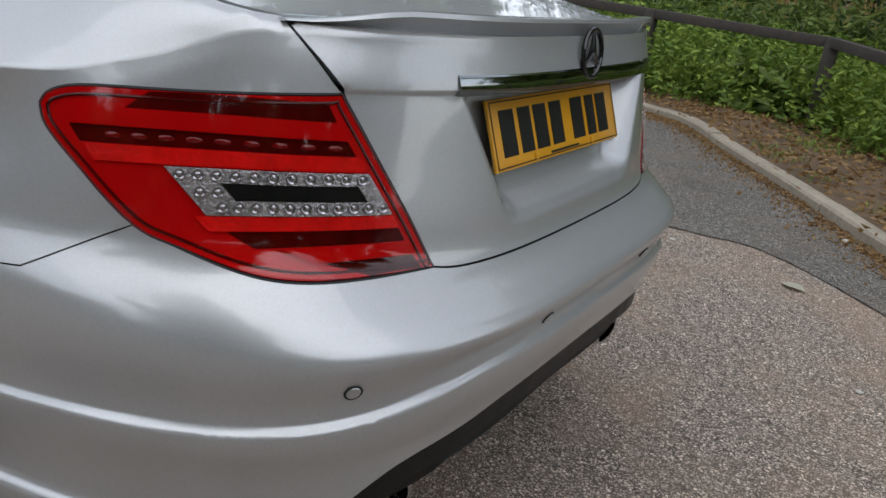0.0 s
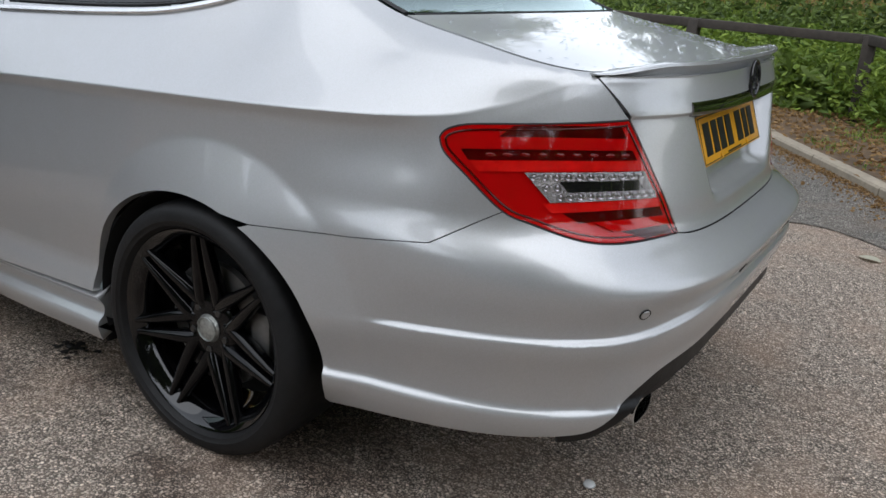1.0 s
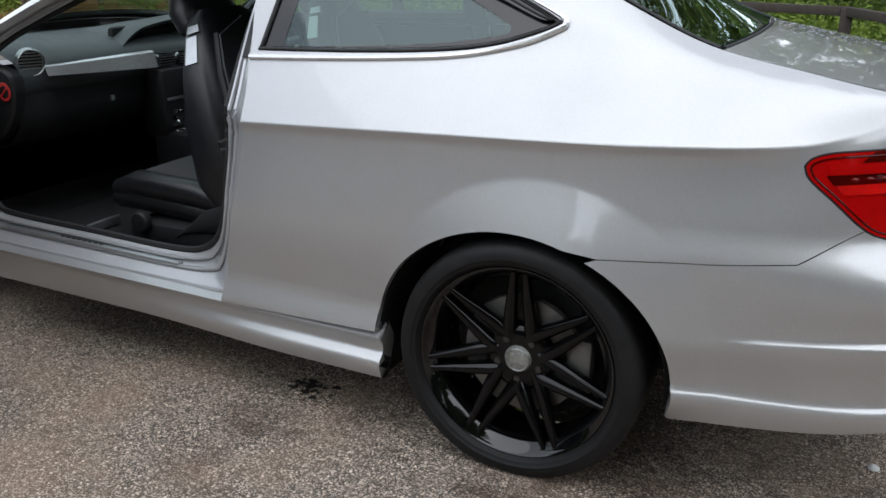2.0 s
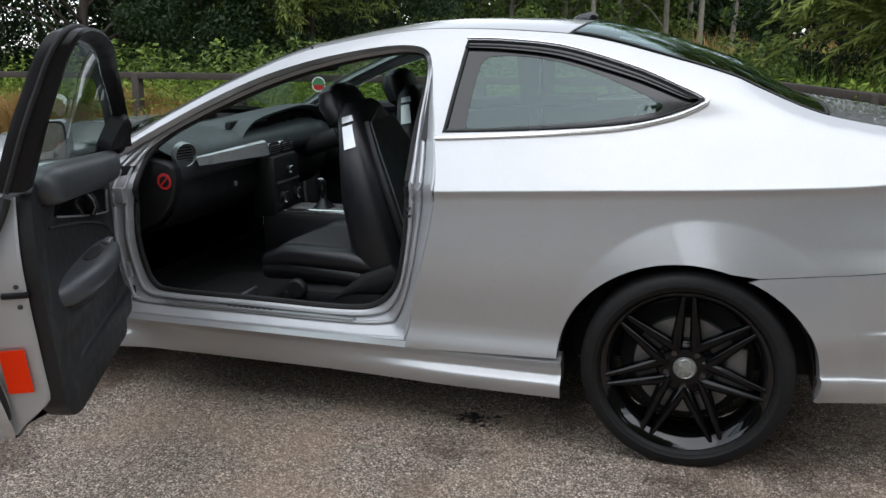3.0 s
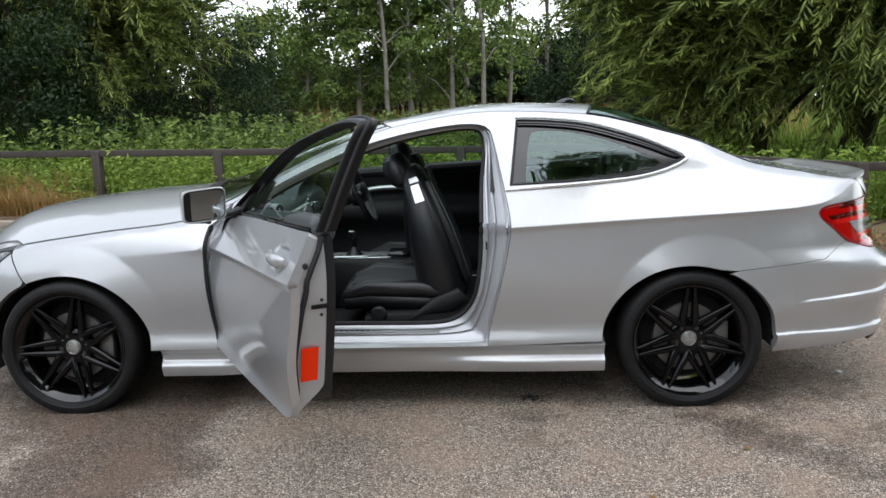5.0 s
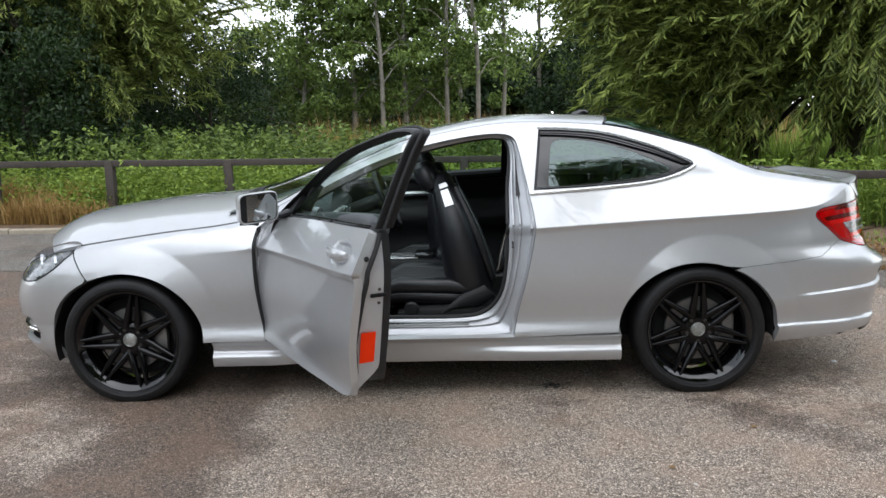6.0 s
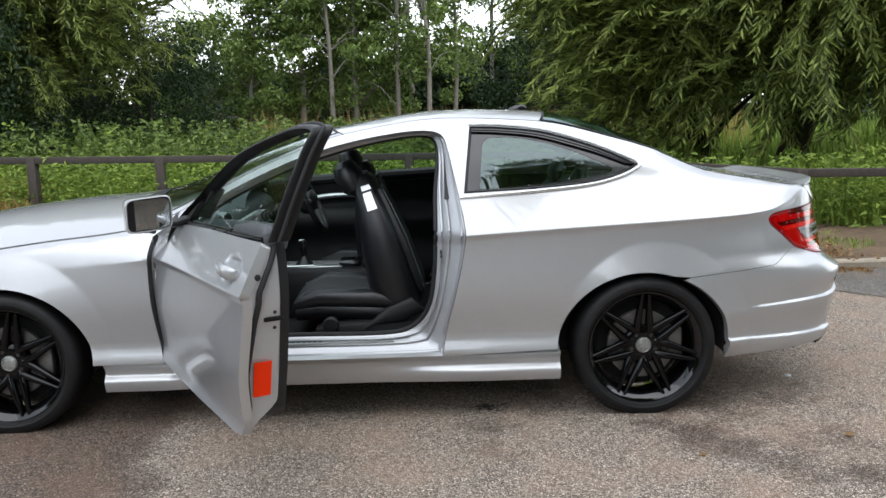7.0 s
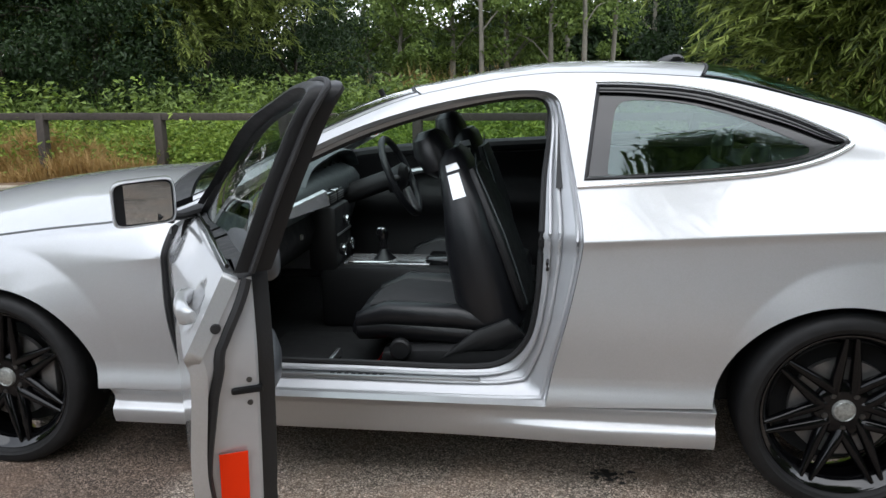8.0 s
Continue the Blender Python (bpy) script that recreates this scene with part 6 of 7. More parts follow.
def loft_data(rings, n=20, power=2.4):
    v, f = [], []
    for c, a, b in rings:
        c, a, b = np.array(c, float), np.array(a, float), np.array(b, float)
        for k in range(n):
            t = 2 * math.pi * k / n
            ct, st = math.cos(t), math.sin(t)
            v.append(c + a * math.copysign(abs(ct) ** (2 / power), ct) + b * math.copysign(abs(st) ** (2 / power), st))
    for i in range(len(rings) - 1):
        for k in range(n):
            q = (k + 1) % n
            f.append((i * n + k, i * n + q, (i + 1) * n + q, (i + 1) * n + k))
    f += [tuple(range(n))[::-1], tuple((len(rings) - 1) * n + k for k in range(n))]
    return v, f


def steering_wheel():
    m = Matrix.Translation((-1.585, 0.375, 0.855)) @ Matrix.Rotation(radians(-24), 4, "Y")
    ring = [tuple(m @ Vector((0, 0.182 * math.cos(a), 0.182 * math.sin(a)))) for a in np.linspace(0, 2 * math.pi, 41)[:-1]]
    w = part("steering_wheel", tube(ring, 0.016, 10, True), LEATHER, car, "black leather steering wheel")
    part("airbag_cover", loft_data([(tuple(m @ Vector((-0.05, 0, 0))), (0, 0.06, 0), (0, 0, 0.055)), (tuple(m @ Vector((0.0, 0, -0.01))), (0, 0.085, 0), (0, 0, 0.07)), (tuple(m @ Vector((0.025, 0, -0.01))), (0, 0.05, 0), (0, 0, 0.045))]), CABIN, w)
    for y0, z0, y1, z1 in ((-0.07, 0, -0.17, 0.01), (0.07, 0, 0.17, 0.01), (-0.02, -0.06, -0.03, -0.17), (0.02, -0.06, 0.03, -0.17)):
        part("wheel_spoke", tube([tuple(m @ Vector((0, y0, z0))), tuple(m @ Vector((0, y1, z1)))], 0.014, 8), SATIN, w)
    part("steering_column", tube([(-1.61, 0.375, 0.85), (-1.90, 0.375, 0.75)], 0.045, 12), CABIN, w)


def seat(name, y, lean, label, dx=0.0):
    """A front seat: base, bolsters, backrest, head restraint; lean tips the backrest forwards."""
    st = part(name, loft_data([((-1.58, y, 0.425), (0, 0.20, 0), (0.0, 0, 0.035)), ((-1.555, y, 0.43), (0, 0.235, 0), (0.0, 0, 0.066)), ((-1.45, y, 0.445), (0, 0.25, 0), (0, 0, 0.075)), ((-1.20, y, 0.43), (0, 0.25, 0), (0, 0, 0.075)),
                               ((-1.05, y, 0.42), (0, 0.24, 0), (0, 0, 0.075)), ((-1.0, y, 0.42), (0, 0.2, 0), (0, 0, 0.05))], 28, 2.3), LEATHER, car, label)
    part("seat_cushion", loft_data([((-1.53, y, 0.495), (0, 0.13, 0), (0, 0, 0.01)), ((-1.45, y, 0.518), (0, 0.16, 0), (0, 0, 0.016)), ((-1.15, y, 0.505), (0, 0.15, 0), (0, 0, 0.012))], 20, 3.0), SUEDE, st, "charcoal suede seat cushion")
    for sg in (-1, 1):
        part("seat_bolster", loft_data([((-1.56, y + sg * 0.20, 0.46), (0, 0.03, 0), (0, 0, 0.03)), ((-1.45, y + sg * 0.215, 0.495), (0, 0.042, 0), (0, 0, 0.042)), ((-1.2, y + sg * 0.215, 0.488), (0, 0.042, 0), (0, 0, 0.042)), ((-1.05, y + sg * 0.21, 0.46), (0, 0.03, 0), (0, 0, 0.03))], 16), LEATHER, st)
    part("seat_plinth", loft_data([((-1.46, y, 0.335), (0, 0.26, 0), (0, 0, 0.04)), ((-1.35, y, 0.345), (0, 0.275, 0), (0, 0, 0.055)), ((-1.08, y, 0.35), (0, 0.275, 0), (0, 0, 0.06)), ((-0.98, y, 0.36), (0, 0.25, 0), (0, 0, 0.05))], 20, 4.0), CABIN, st, "black seat plinth")
    vv, ff = lathe([(0.0, -0.022), (0.030, -0.022), (0.036, -0.016), (0.038, 0.0)], 24)
    part("height_knob", ([(a - 1.39, b + y - 0.272, c + 0.385) for a, b, c in vv], ff), CABIN, st)
    part("hinge_cover", loft_data([((-1.24, y - 0.262, 0.36), (0.03, 0, 0.02), (0, 0.016, 0)), ((-1.10, y - 0.266, 0.42), (0.035, 0, -0.035), (0, 0.018, 0)), ((-0.99, y - 0.264, 0.47), (0.03, 0, -0.03), (0, 0.016, 0))], 14), CABIN, st)
    # backrest in its own frame: x forwards is -x, z along the rest
    m = Matrix.Translation((-1.03 + dx, y, 0.43)) @ Matrix.Rotation(radians(lean), 4, "Y")

    def sect(h, wd, dp, off=0.0):
        c = m @ Vector((off, 0, h))
        return tuple(c), (0, wd, 0), tuple(m.to_3x3() @ Vector((dp, 0, 0)))
    back = part("backrest", loft_data([sect(-0.02, 0.20, 0.07, -0.03), sect(0.02, 0.245, 0.105, -0.030), sect(0.15, 0.255, 0.122, -0.034), sect(0.32, 0.25, 0.108, -0.026), sect(0.46, 0.225, 0.082, -0.016), sect(0.56, 0.175, 0.062, -0.02), sect(0.63, 0.13, 0.055, -0.025), sect(0.655, 0.10, 0.035, -0.025)], 28, 3.2), LEATHER, st, "black leather backrest")
    part("seat_shell", loft_data([sect(0.06, 0.20, 0.02, 0.08), sect(0.10, 0.222, 0.026, 0.082), sect(0.30, 0.218, 0.026, 0.074), sect(0.45, 0.185, 0.024, 0.058), sect(0.57, 0.13, 0.018, 0.042)], 24, 3.4), CABIN, st, "black seat back shell")
    part("head_restraint", loft_data([sect(0.57, 0.10, 0.04, -0.060), sect(0.60, 0.13, 0.06, -0.072), sect(0.665, 0.135, 0.066, -0.085), sect(0.715, 0.115, 0.055, -0.088), sect(0.738, 0.075, 0.03, -0.088)], 24, 2.6), LEATHER, st, "black leather head restraint")
    part("seat_piping", tube([tuple(m @ Vector(p)) for p in ((0.098, -0.20, 0.08), (0.10, -0.212, 0.20), (0.095, -0.205, 0.34), (0.078, -0.175, 0.46), (0.06, -0.13, 0.56), (0.055, 0.0, 0.61))], 0.003, 6), DASH_TOP, st)
    # release handle: bright slot high on the outer edge
    for h0, h1 in ((0.495, 0.575), (0.586, 0.608)):
        a, b = sect(h0, 0, 0)[0], sect(h1, 0, 0)[0]
        wy0, wy1 = np.interp([h0, h1], [0.32, 0.46, 0.56, 0.63], [0.252, 0.228, 0.180, 0.135])
        off = m.to_3x3() @ Vector((1, 0, 0))
        v = [Vector(a) + off * -0.035 + Vector((0, -wy0 - 0.003, 0)), Vector(a) + off * 0.010 + Vector((0, -wy0 + 0.002, 0)), Vector(b) + off * 0.004 + Vector((0, -wy1 + 0.000, 0)), Vector(b) + off * -0.035 + Vector((0, -wy1 - 0.003, 0))]
        w = [p + Vector((0, 0.02, 0)) for p in v]
        part("release_handle", ([tuple(p) for p in v + w], [(0, 1, 2, 3), (7, 6, 5, 4), (0, 4, 5, 1), (1, 5, 6, 2), (2, 6, 7, 3), (3, 7, 4, 0)]), SATIN, st, "satin metal release handle", sharp=20)
    return st


def rear_seats():
    for y in (-0.34, 0.34):
        s = part("rear_seat", loft_data([((-0.78, y, 0.42), (0, 0.22, 0), (0, 0, 0.06)), ((-0.70, y, 0.44), (0, 0.26, 0), (0, 0, 0.09)), ((-0.36, y, 0.41), (0, 0.26, 0), (0, 0, 0.09)), ((-0.30, y, 0.41), (0, 0.2, 0), (0, 0, 0.06))], 22, 3), LEATHER, car, "black leather rear seat")
        part("backrest", loft_data([((-0.36, y, 0.46), (0, 0.25, 0), (0.07, 0, 0)), ((-0.30, y, 0.65), (0, 0.26, 0), (0.08, 0, 0)), ((-0.22, y, 0.88), (0, 0.24, 0), (0.06, 0, 0)), ((-0.20, y, 0.93), (0, 0.2, 0), (0.03, 0, 0))], 22, 3), LEATHER, s)
        part("head_restraint", loft_data([((-0.20, y, 0.94), (0, 0.10, 0), (0.03, 0, 0)), ((-0.19, y, 1.0), (0, 0.12, 0), (0.04, 0, 0)), ((-0.18, y, 1.05), (0, 0.09, 0), (0.025, 0, 0))], 18, 2.6), LEATHER, s)


dashboard()
console()
steering_wheel()
seat("passenger_seat", -0.37, -17, "black leather seat with charcoal suede cushion")
seat("driver_seat", 0.37, -10, "black leather seat with charcoal suede cushion", -0.12)
rear_seats()
part("floor_mat", boxed((-1.95, -0.62, 0.286), (-1.50, -0.20, 0.294), 0.003), CARPET, car, "black floor mat with red piping")
part("mat_piping", tube([(-1.50, -0.62, 0.296), (-1.50, -0.20, 0.296)], 0.004, 6), RED, car)
part("kick_plate", boxed((-1.66, -0.64, 0.30), (-1.645, -0.50, 0.33), 0.003, None), SATIN, car)
vv, ff = lathe([(0.0, 0.003), (0.030, 0.003), (0.032, 0.0), (0.030, -0.003), (0.0, -0.003)], 24)
disc = part("hanging_disc", ([(a - 1.649, b + 0.135, c + 1.084) for a, b, c in vv], ff), PLASTIC_GREEN, car, "small round green and red disc on the windscreen")
part("disc_band", boxed((-1.672, 0.1305, 1.060), (-1.626, 0.1312, 1.082)), RED, disc, smooth=False)
part("disc_ring", tube([(0.031 * math.cos(a) - 1.649, 0.132, 0.031 * math.sin(a) + 1.084) for a in np.linspace(0, 2 * math.pi, 25)[:-1]], 0.003, 6, True), WHITE, disc)

# ---- ground, path, kerb, fence, plants ----
rng = np.random.default_rng(7)
KERB = smooth_path([(-40, 5.9), (-20, 5.85), (-12, 5.8), (-7, 5.65), (-3.5, 5.75), (-1.2, 5.75), (-0.55, 5.58), (-0.22, 5.33), (0.29, 4.56), (0.85, 3.74), (1.42, 2.86), (1.85, 2.42), (2.45, 2.22), (3.3, 2.28), (6, 2.6), (14, 3.2), (40, 5.0)], 260)


def offset(path, d):
    p = np.array(path, float)
    t = np.gradient(p, axis=0)
    t /= np.linalg.norm(t, axis=1)[:, None]
    return p + np.stack([-t[:, 1], t[:, 0]], 1) * d


def flat(name, pts, z, material, label, category):
    v2, _, tri, _, _, _ = geometry.delaunay_2d_cdt([Vector((float(a), float(b))) for a, b in pts], [(i, (i + 1) % len(pts)) for i in range(len(pts))], [], 1, 1e-6)
    return tagged(part(name, ([(p.x, p.y, z) for p in v2], [t if (v2[t[1]] - v2[t[0]]).cross(v2[t[2]] - v2[t[0]]) > 0 else t[::-1] for t in tri]), material, None, smooth=False), label, category, kind="structure")


def rolling(x, y):
    """Height of the ground behind the kerb."""
    x, y = np.asarray(x, float), np.asarray(y, float)
    return 0.06 + 0.0 * x - 0.10 * step(6.5, 14, y)


def ground_sheet():
    xs = np.r_[np.linspace(-400, -30, 8), np.linspace(-25, 25, 41), np.linspace(30, 400, 8)]
    ys = np.r_[np.linspace(-400, -5, 8), np.linspace(0, 25, 36), np.linspace(30, 500, 10)]
    v = [(x, y, -0.05 if y < 7 else float(-0.05 - 0.0 * y)) for x in xs for y in ys]
    f = [q[::-1] for q in grid_faces(len(xs), len(ys))]
    tagged(part("ground", (v, f), MEADOW, None), "dark meadow soil under weeds and trees", "ground", kind="structure")


ground_sheet()
edge = [tuple(p) for p in KERB]
flat("road", [(-40, -45), (40, -45)] + edge[::-1], 0.0, ASPHALT, "brown worn asphalt of the car park", "road")
JOINT = smooth_path([(-40, 3.6), (-14, 3.3), (-7, 3.0), (-3, 2.75), (-0.5, 2.45), (0.56, 2.40), (0.95, 2.42), (1.45, 2.05), (2.1, 1.35), (3.0, 0.6), (6, -0.2), (40, -1.5)], 120)
flat("path", [tuple(p) for p in JOINT] + edge[::-1], 0.004, GREY_ASPHALT, "grey asphalt strip along the kerb", "path")
v = []
for a, b in zip(offset(JOINT, 0.002), offset(JOINT, -0.002)):
    v += [(a[0] + rng.normal(0, 0.004), a[1] + rng.normal(0, 0.004), 0.008), (b[0] + rng.normal(0, 0.004), b[1] + rng.normal(0, 0.004), 0.008)]
tagged(part("asphalt_joint", (v, grid_faces(len(JOINT), 2)), SEAM, None), "dark cracked joint between two asphalts", "joint", kind="structure")
# verge of bare soil behind the kerb
v = []
rows = (0.10, 0.3, 0.7, 1.2, 2.0, 4.0)
for d in rows:
    for k, p in enumerate(offset(KERB, d)):
        v.append((p[0], p[1], 0.065 + 0.025 * math.sin(p[0] * 1.7 + d * 3) * math.sin(p[1] * 1.3) if d > 0.2 else 0.058))
tagged(part("verge", (v, [q[::-1] for q in grid_faces(len(rows), len(KERB))]), SOIL, None), "bare brown soil with fallen leaves", "verge", kind="structure")

# kerb stones
seg = np.r_[0, np.cumsum(np.hypot(*np.diff(KERB, axis=0).T))]
kerb = tagged(new("kerb"), "low worn concrete kerb edging", "kerb", kind="structure")
pos = lambda d: np.array((np.interp(d, seg, KERB[:, 0]), np.interp(d, seg, KERB[:, 1])))
d0, d1 = 24.0, min(seg[-1], 62.0)
k = 0
L = 0.91
d = d0
while d < d1 - L:
    n = 5
    v = []
    for i in range(n):
        q = d + 0.006 + (L - 0.012) * i / (n - 1)
        p, t = pos(q), pos(q + 0.02) - pos(q - 0.02)
        t /= np.linalg.norm(t)
        nn = np.array((-t[1], t[0]))
        for a, z in ((0.0, -0.03), (0.0, 0.052), (0.012, 0.066), (0.10, 0.068), (0.115, 0.055), (0.115, -0.03)):
            w = p + nn * a
            v.append((w[0], w[1], z + 0.004 * math.sin(k * 2.3)))
    f = grid_faces(n, 6) + [tuple(range(6)), tuple((n - 1) * 6 + j for j in range(6))[::-1]]
    part("kerb_stone", (v, [q[::-1] for q in f]), CONCRETE, kerb, sharp=30)
    d += L
    k += 1

# fence
POSTS = [(-21.6, 6.35), (-20.0, 6.35), (-18.45, 6.35), (-16.87, 6.35), (-15.29, 6.35), (-13.70, 6.35), (-12.12, 6.35), (-10.53, 6.33), (-8.95, 6.3), (-7.364, 6.27), (-5.781, 6.27), (-4.192, 6.27), (-2.62, 6.35), (-1.06, 6.45), (0.53, 6.42), (1.42, 5.10), (2.95, 4.02), (4.55, 3.95), (6.15, 4.1), (7.75, 4.3), (9.3, 4.5)]
fence_top = curve((-22, 0.95), (-7.4, 0.905), (-4.2, 0.865), (-1.0, 0.825), (0.53, 0.812), (1.42, 0.76), (2.95, 0.69), (9.3, 0.66))
fence = tagged(new("fence"), "low dark weathered timber post-and-rail fence", "fence")
for i, (x, y) in enumerate(POSTS):
    top = float(fence_top([x])[0])
    b = boxed((-0.055, -0.055, -0.12), (0.055, 0.055, top - 0.01), 0.008)
    bmesh.ops.transform(b, matrix=Matrix.Translation((x, y, 0)) @ Matrix.Rotation(radians(rng.normal(0, 1.2)), 4, "Y") @ Matrix.Rotation(radians(rng.normal(0, 4)), 4, "Z"), verts=b.verts)
    part("post", b, FENCE_WOOD, fence)
    if i + 1 < len(POSTS):
        x2, y2 = POSTS[i + 1]
        a, c = Vector((x, y, top)), Vector((x2, y2, float(fence_top([x2])[0])))
        dr = (c - a)
        m = Matrix.Translation((a + c) / 2) @ dr.to_track_quat("X", "Z").to_matrix().to_4x4()
        part("rail", boxed((-dr.length / 2 - 0.01, -0.045, -0.085), (dr.length / 2 + 0.01, 0.045, 0.0), 0.007, m), FENCE_WOOD, fence)


def leaves(name, centre, along, length, width, material, kind_label, category="plant", droop=0.15, ob_kind="stuff", parent=None):
    """Many small leaves in one mesh: each a folded blade of four triangles."""
    n = len(centre)
    c = np.asarray(centre, float)
    a = np.asarray(along, float)
    a /= np.linalg.norm(a, axis=1)[:, None] + 1e-9
    side = np.cross(a, rng.normal(size=(n, 3)))
    side /= np.linalg.norm(side, axis=1)[:, None] + 1e-9
    up = np.cross(side, a)
    ln, wd = np.broadcast_to(length, n)[:, None], np.broadcast_to(width, n)[:, None]
    p0, p1 = c - a * ln / 2, c + a * ln / 2 - up * ln * droop
    q0, q1 = c + side * wd / 2 + up * wd * 0.2, c - side * wd / 2 + up * wd * 0.2
    v = np.stack([p0, q0, p1, q1], 1).reshape(-1, 3)
    i = np.arange(n) * 4
    f = np.stack([np.stack([i, i + 1, i + 2], 1), np.stack([i, i + 2, i + 3], 1)], 1).reshape(-1, 3)
    me = bpy.data.meshes.new(name)
    me.vertices.add(len(v))
    me.vertices.foreach_set("co", v.astype(np.float32).ravel())
    me.loops.add(len(f) * 3)
    me.loops.foreach_set("vertex_index", f.astype(np.int32).ravel())
    me.polygons.add(len(f))
    me.polygons.foreach_set("loop_start", np.arange(len(f), dtype=np.int32) * 3)
    me.polygons.foreach_set("loop_total", np.full(len(f), 3, np.int32))
    me.update(calc_edges=True)
    me.materials.append(material)
    ob = new(name, me)
    ob.parent = parent
    if parent is None:
        tagged(ob, kind_label, category, kind=ob_kind)
    elif kind_label:
        ob["label"] = kind_label
    return ob


def branch_set(base, height, spread, count, r0, lean=(0, 0)):
    """Trunk and limbs as tubes; returns vertices, faces and the limb tips."""
    V, F, tips = [], [], []

    def add(path, rad):
        v, f = tube(path, rad, 9)
        o = sum(len(q) for q in V)
        V.append(v)
        F.extend(tuple(i + o for i in q) for q in f)
    b = np.array(base, float)
    top = b + np.array((lean[0], lean[1], height))
    trunk = smooth_path([b, b + (top - b) * 0.35 + rng.normal(0, 0.06, 3) * height * 0.2, b + (top - b) * 0.7 + rng.normal(0, 0.06, 3) * height * 0.2, top], 12)
    add(trunk, np.linspace(r0, r0 * 0.35, 12) + r0 * 0.35 * np.exp(-np.arange(12) * 0.9))
    for k in range(count):
        t = rng.uniform(0.25, 0.98)
        s = trunk[int(t * 11)]
        an = rng.uniform(0, 2 * math.pi)
        ln = spread * rng.uniform(0.6, 1.0) * (1.15 - 0.4 * t)
        e = s + np.array((math.cos(an) * ln, math.sin(an) * ln, ln * rng.uniform(0.25, 0.9)))
        path = smooth_path([s, s * 0.5 + e * 0.5 + np.array((0, 0, ln * 0.18)), e], 7)
        add(path, np.linspace(r0 * 0.34, r0 * 0.06, 7))
        tips.append(path)
    return np.concatenate(V), F, tips


def willow(name, base, height, crown_at, radii, shoots, lean, r0, label, wind=(-0.7, -0.25, 0.0), leaf=0.165, mat=None, wild=0.25, reach=(0.6, 1.9)):
    """A willow: leaning trunk and limbs, and arching shoots set with narrow leaves."""
    tree = tagged(new(name), label, "tree", "willows along the fence")
    v, f, limbs = branch_set(base, height * 0.62, radii[0] * 0.9, 14, r0, lean)
    part("trunk", (v, f), BARK, tree, "dark rough trunk and limbs")
    C, A, V, F, count = [], [], [], [], 0
    c0, rad = np.array(crown_at, float), np.array(radii, float)
    # boughs spread from the middle of the crown; shoots fan out along each and leave gaps between boughs
    each = 26
    for k in range(shoots):
        if k % each == 0:
            d = rng.normal(size=3)
            d /= np.linalg.norm(d)
            tip = c0 + d * rad * rng.uniform(0.55, 1.0) ** 0.5
            root = c0 + d * rad * rng.uniform(0.05, 0.35)
            aim = d * np.array((1, 1, 0.3)) * 0.7 + np.array(wind) * 1.1 + rng.normal(0, wild, 3)
        along = rng.uniform(0.15, 1.0) ** 0.7
        s = root + (tip - root) * along + rng.normal(0, 0.13, 3) + np.array((0, 0, 0.25 * math.sin(along * 3.1)))
        out = aim + rng.normal(0, 0.28, 3)
        out /= np.linalg.norm(out)
        ln = rng.uniform(*reach)
        m = int(ln / 0.042)
        t = np.linspace(0, 1, m)[:, None]
        path = s + out * ln * (t - 0.25 * t * t) + np.array((0, 0, 1)) * ln * (0.16 * t - rng.uniform(0.08, 0.42) * t * t)
        g = np.gradient(path, axis=0)
        g /= np.linalg.norm(g, axis=1)[:, None] + 1e-9
        sd = np.cross(g, np.array((0, 0, 1.0)))
        sd /= np.linalg.norm(sd, axis=1)[:, None] + 1e-9
        alt = np.where(np.arange(m) % 2 == 0, 1.0, -1.0)[:, None]
        a = g + alt * sd * 0.55 + rng.normal(0, 0.22, path.shape) + np.array((0, 0, -0.10))
        a /= np.linalg.norm(a, axis=1)[:, None]
        C.append(path + a * leaf * 0.45)
        A.append(a)
        if k % 3 == 0:
            tv, tf = tube(path[::3], np.linspace(0.007, 0.002, len(path[::3])), 3)
            V.append(tv)
            F += [tuple(i + count for i in q) for q in tf]
            count += len(tv)
    C, A = np.concatenate(C), np.concatenate(A)
    leaves("crown", C, A, rng.uniform(leaf * 0.65, leaf * 1.25, len(C)), rng.uniform(0.014, 0.024, len(C)) * leaf / 0.12, mat or WILLOW, "arching shoots of narrow green leaves", parent=tree, droop=0.12)
    part("twig", (np.concatenate(V), F), BARK, tree)
    return tree


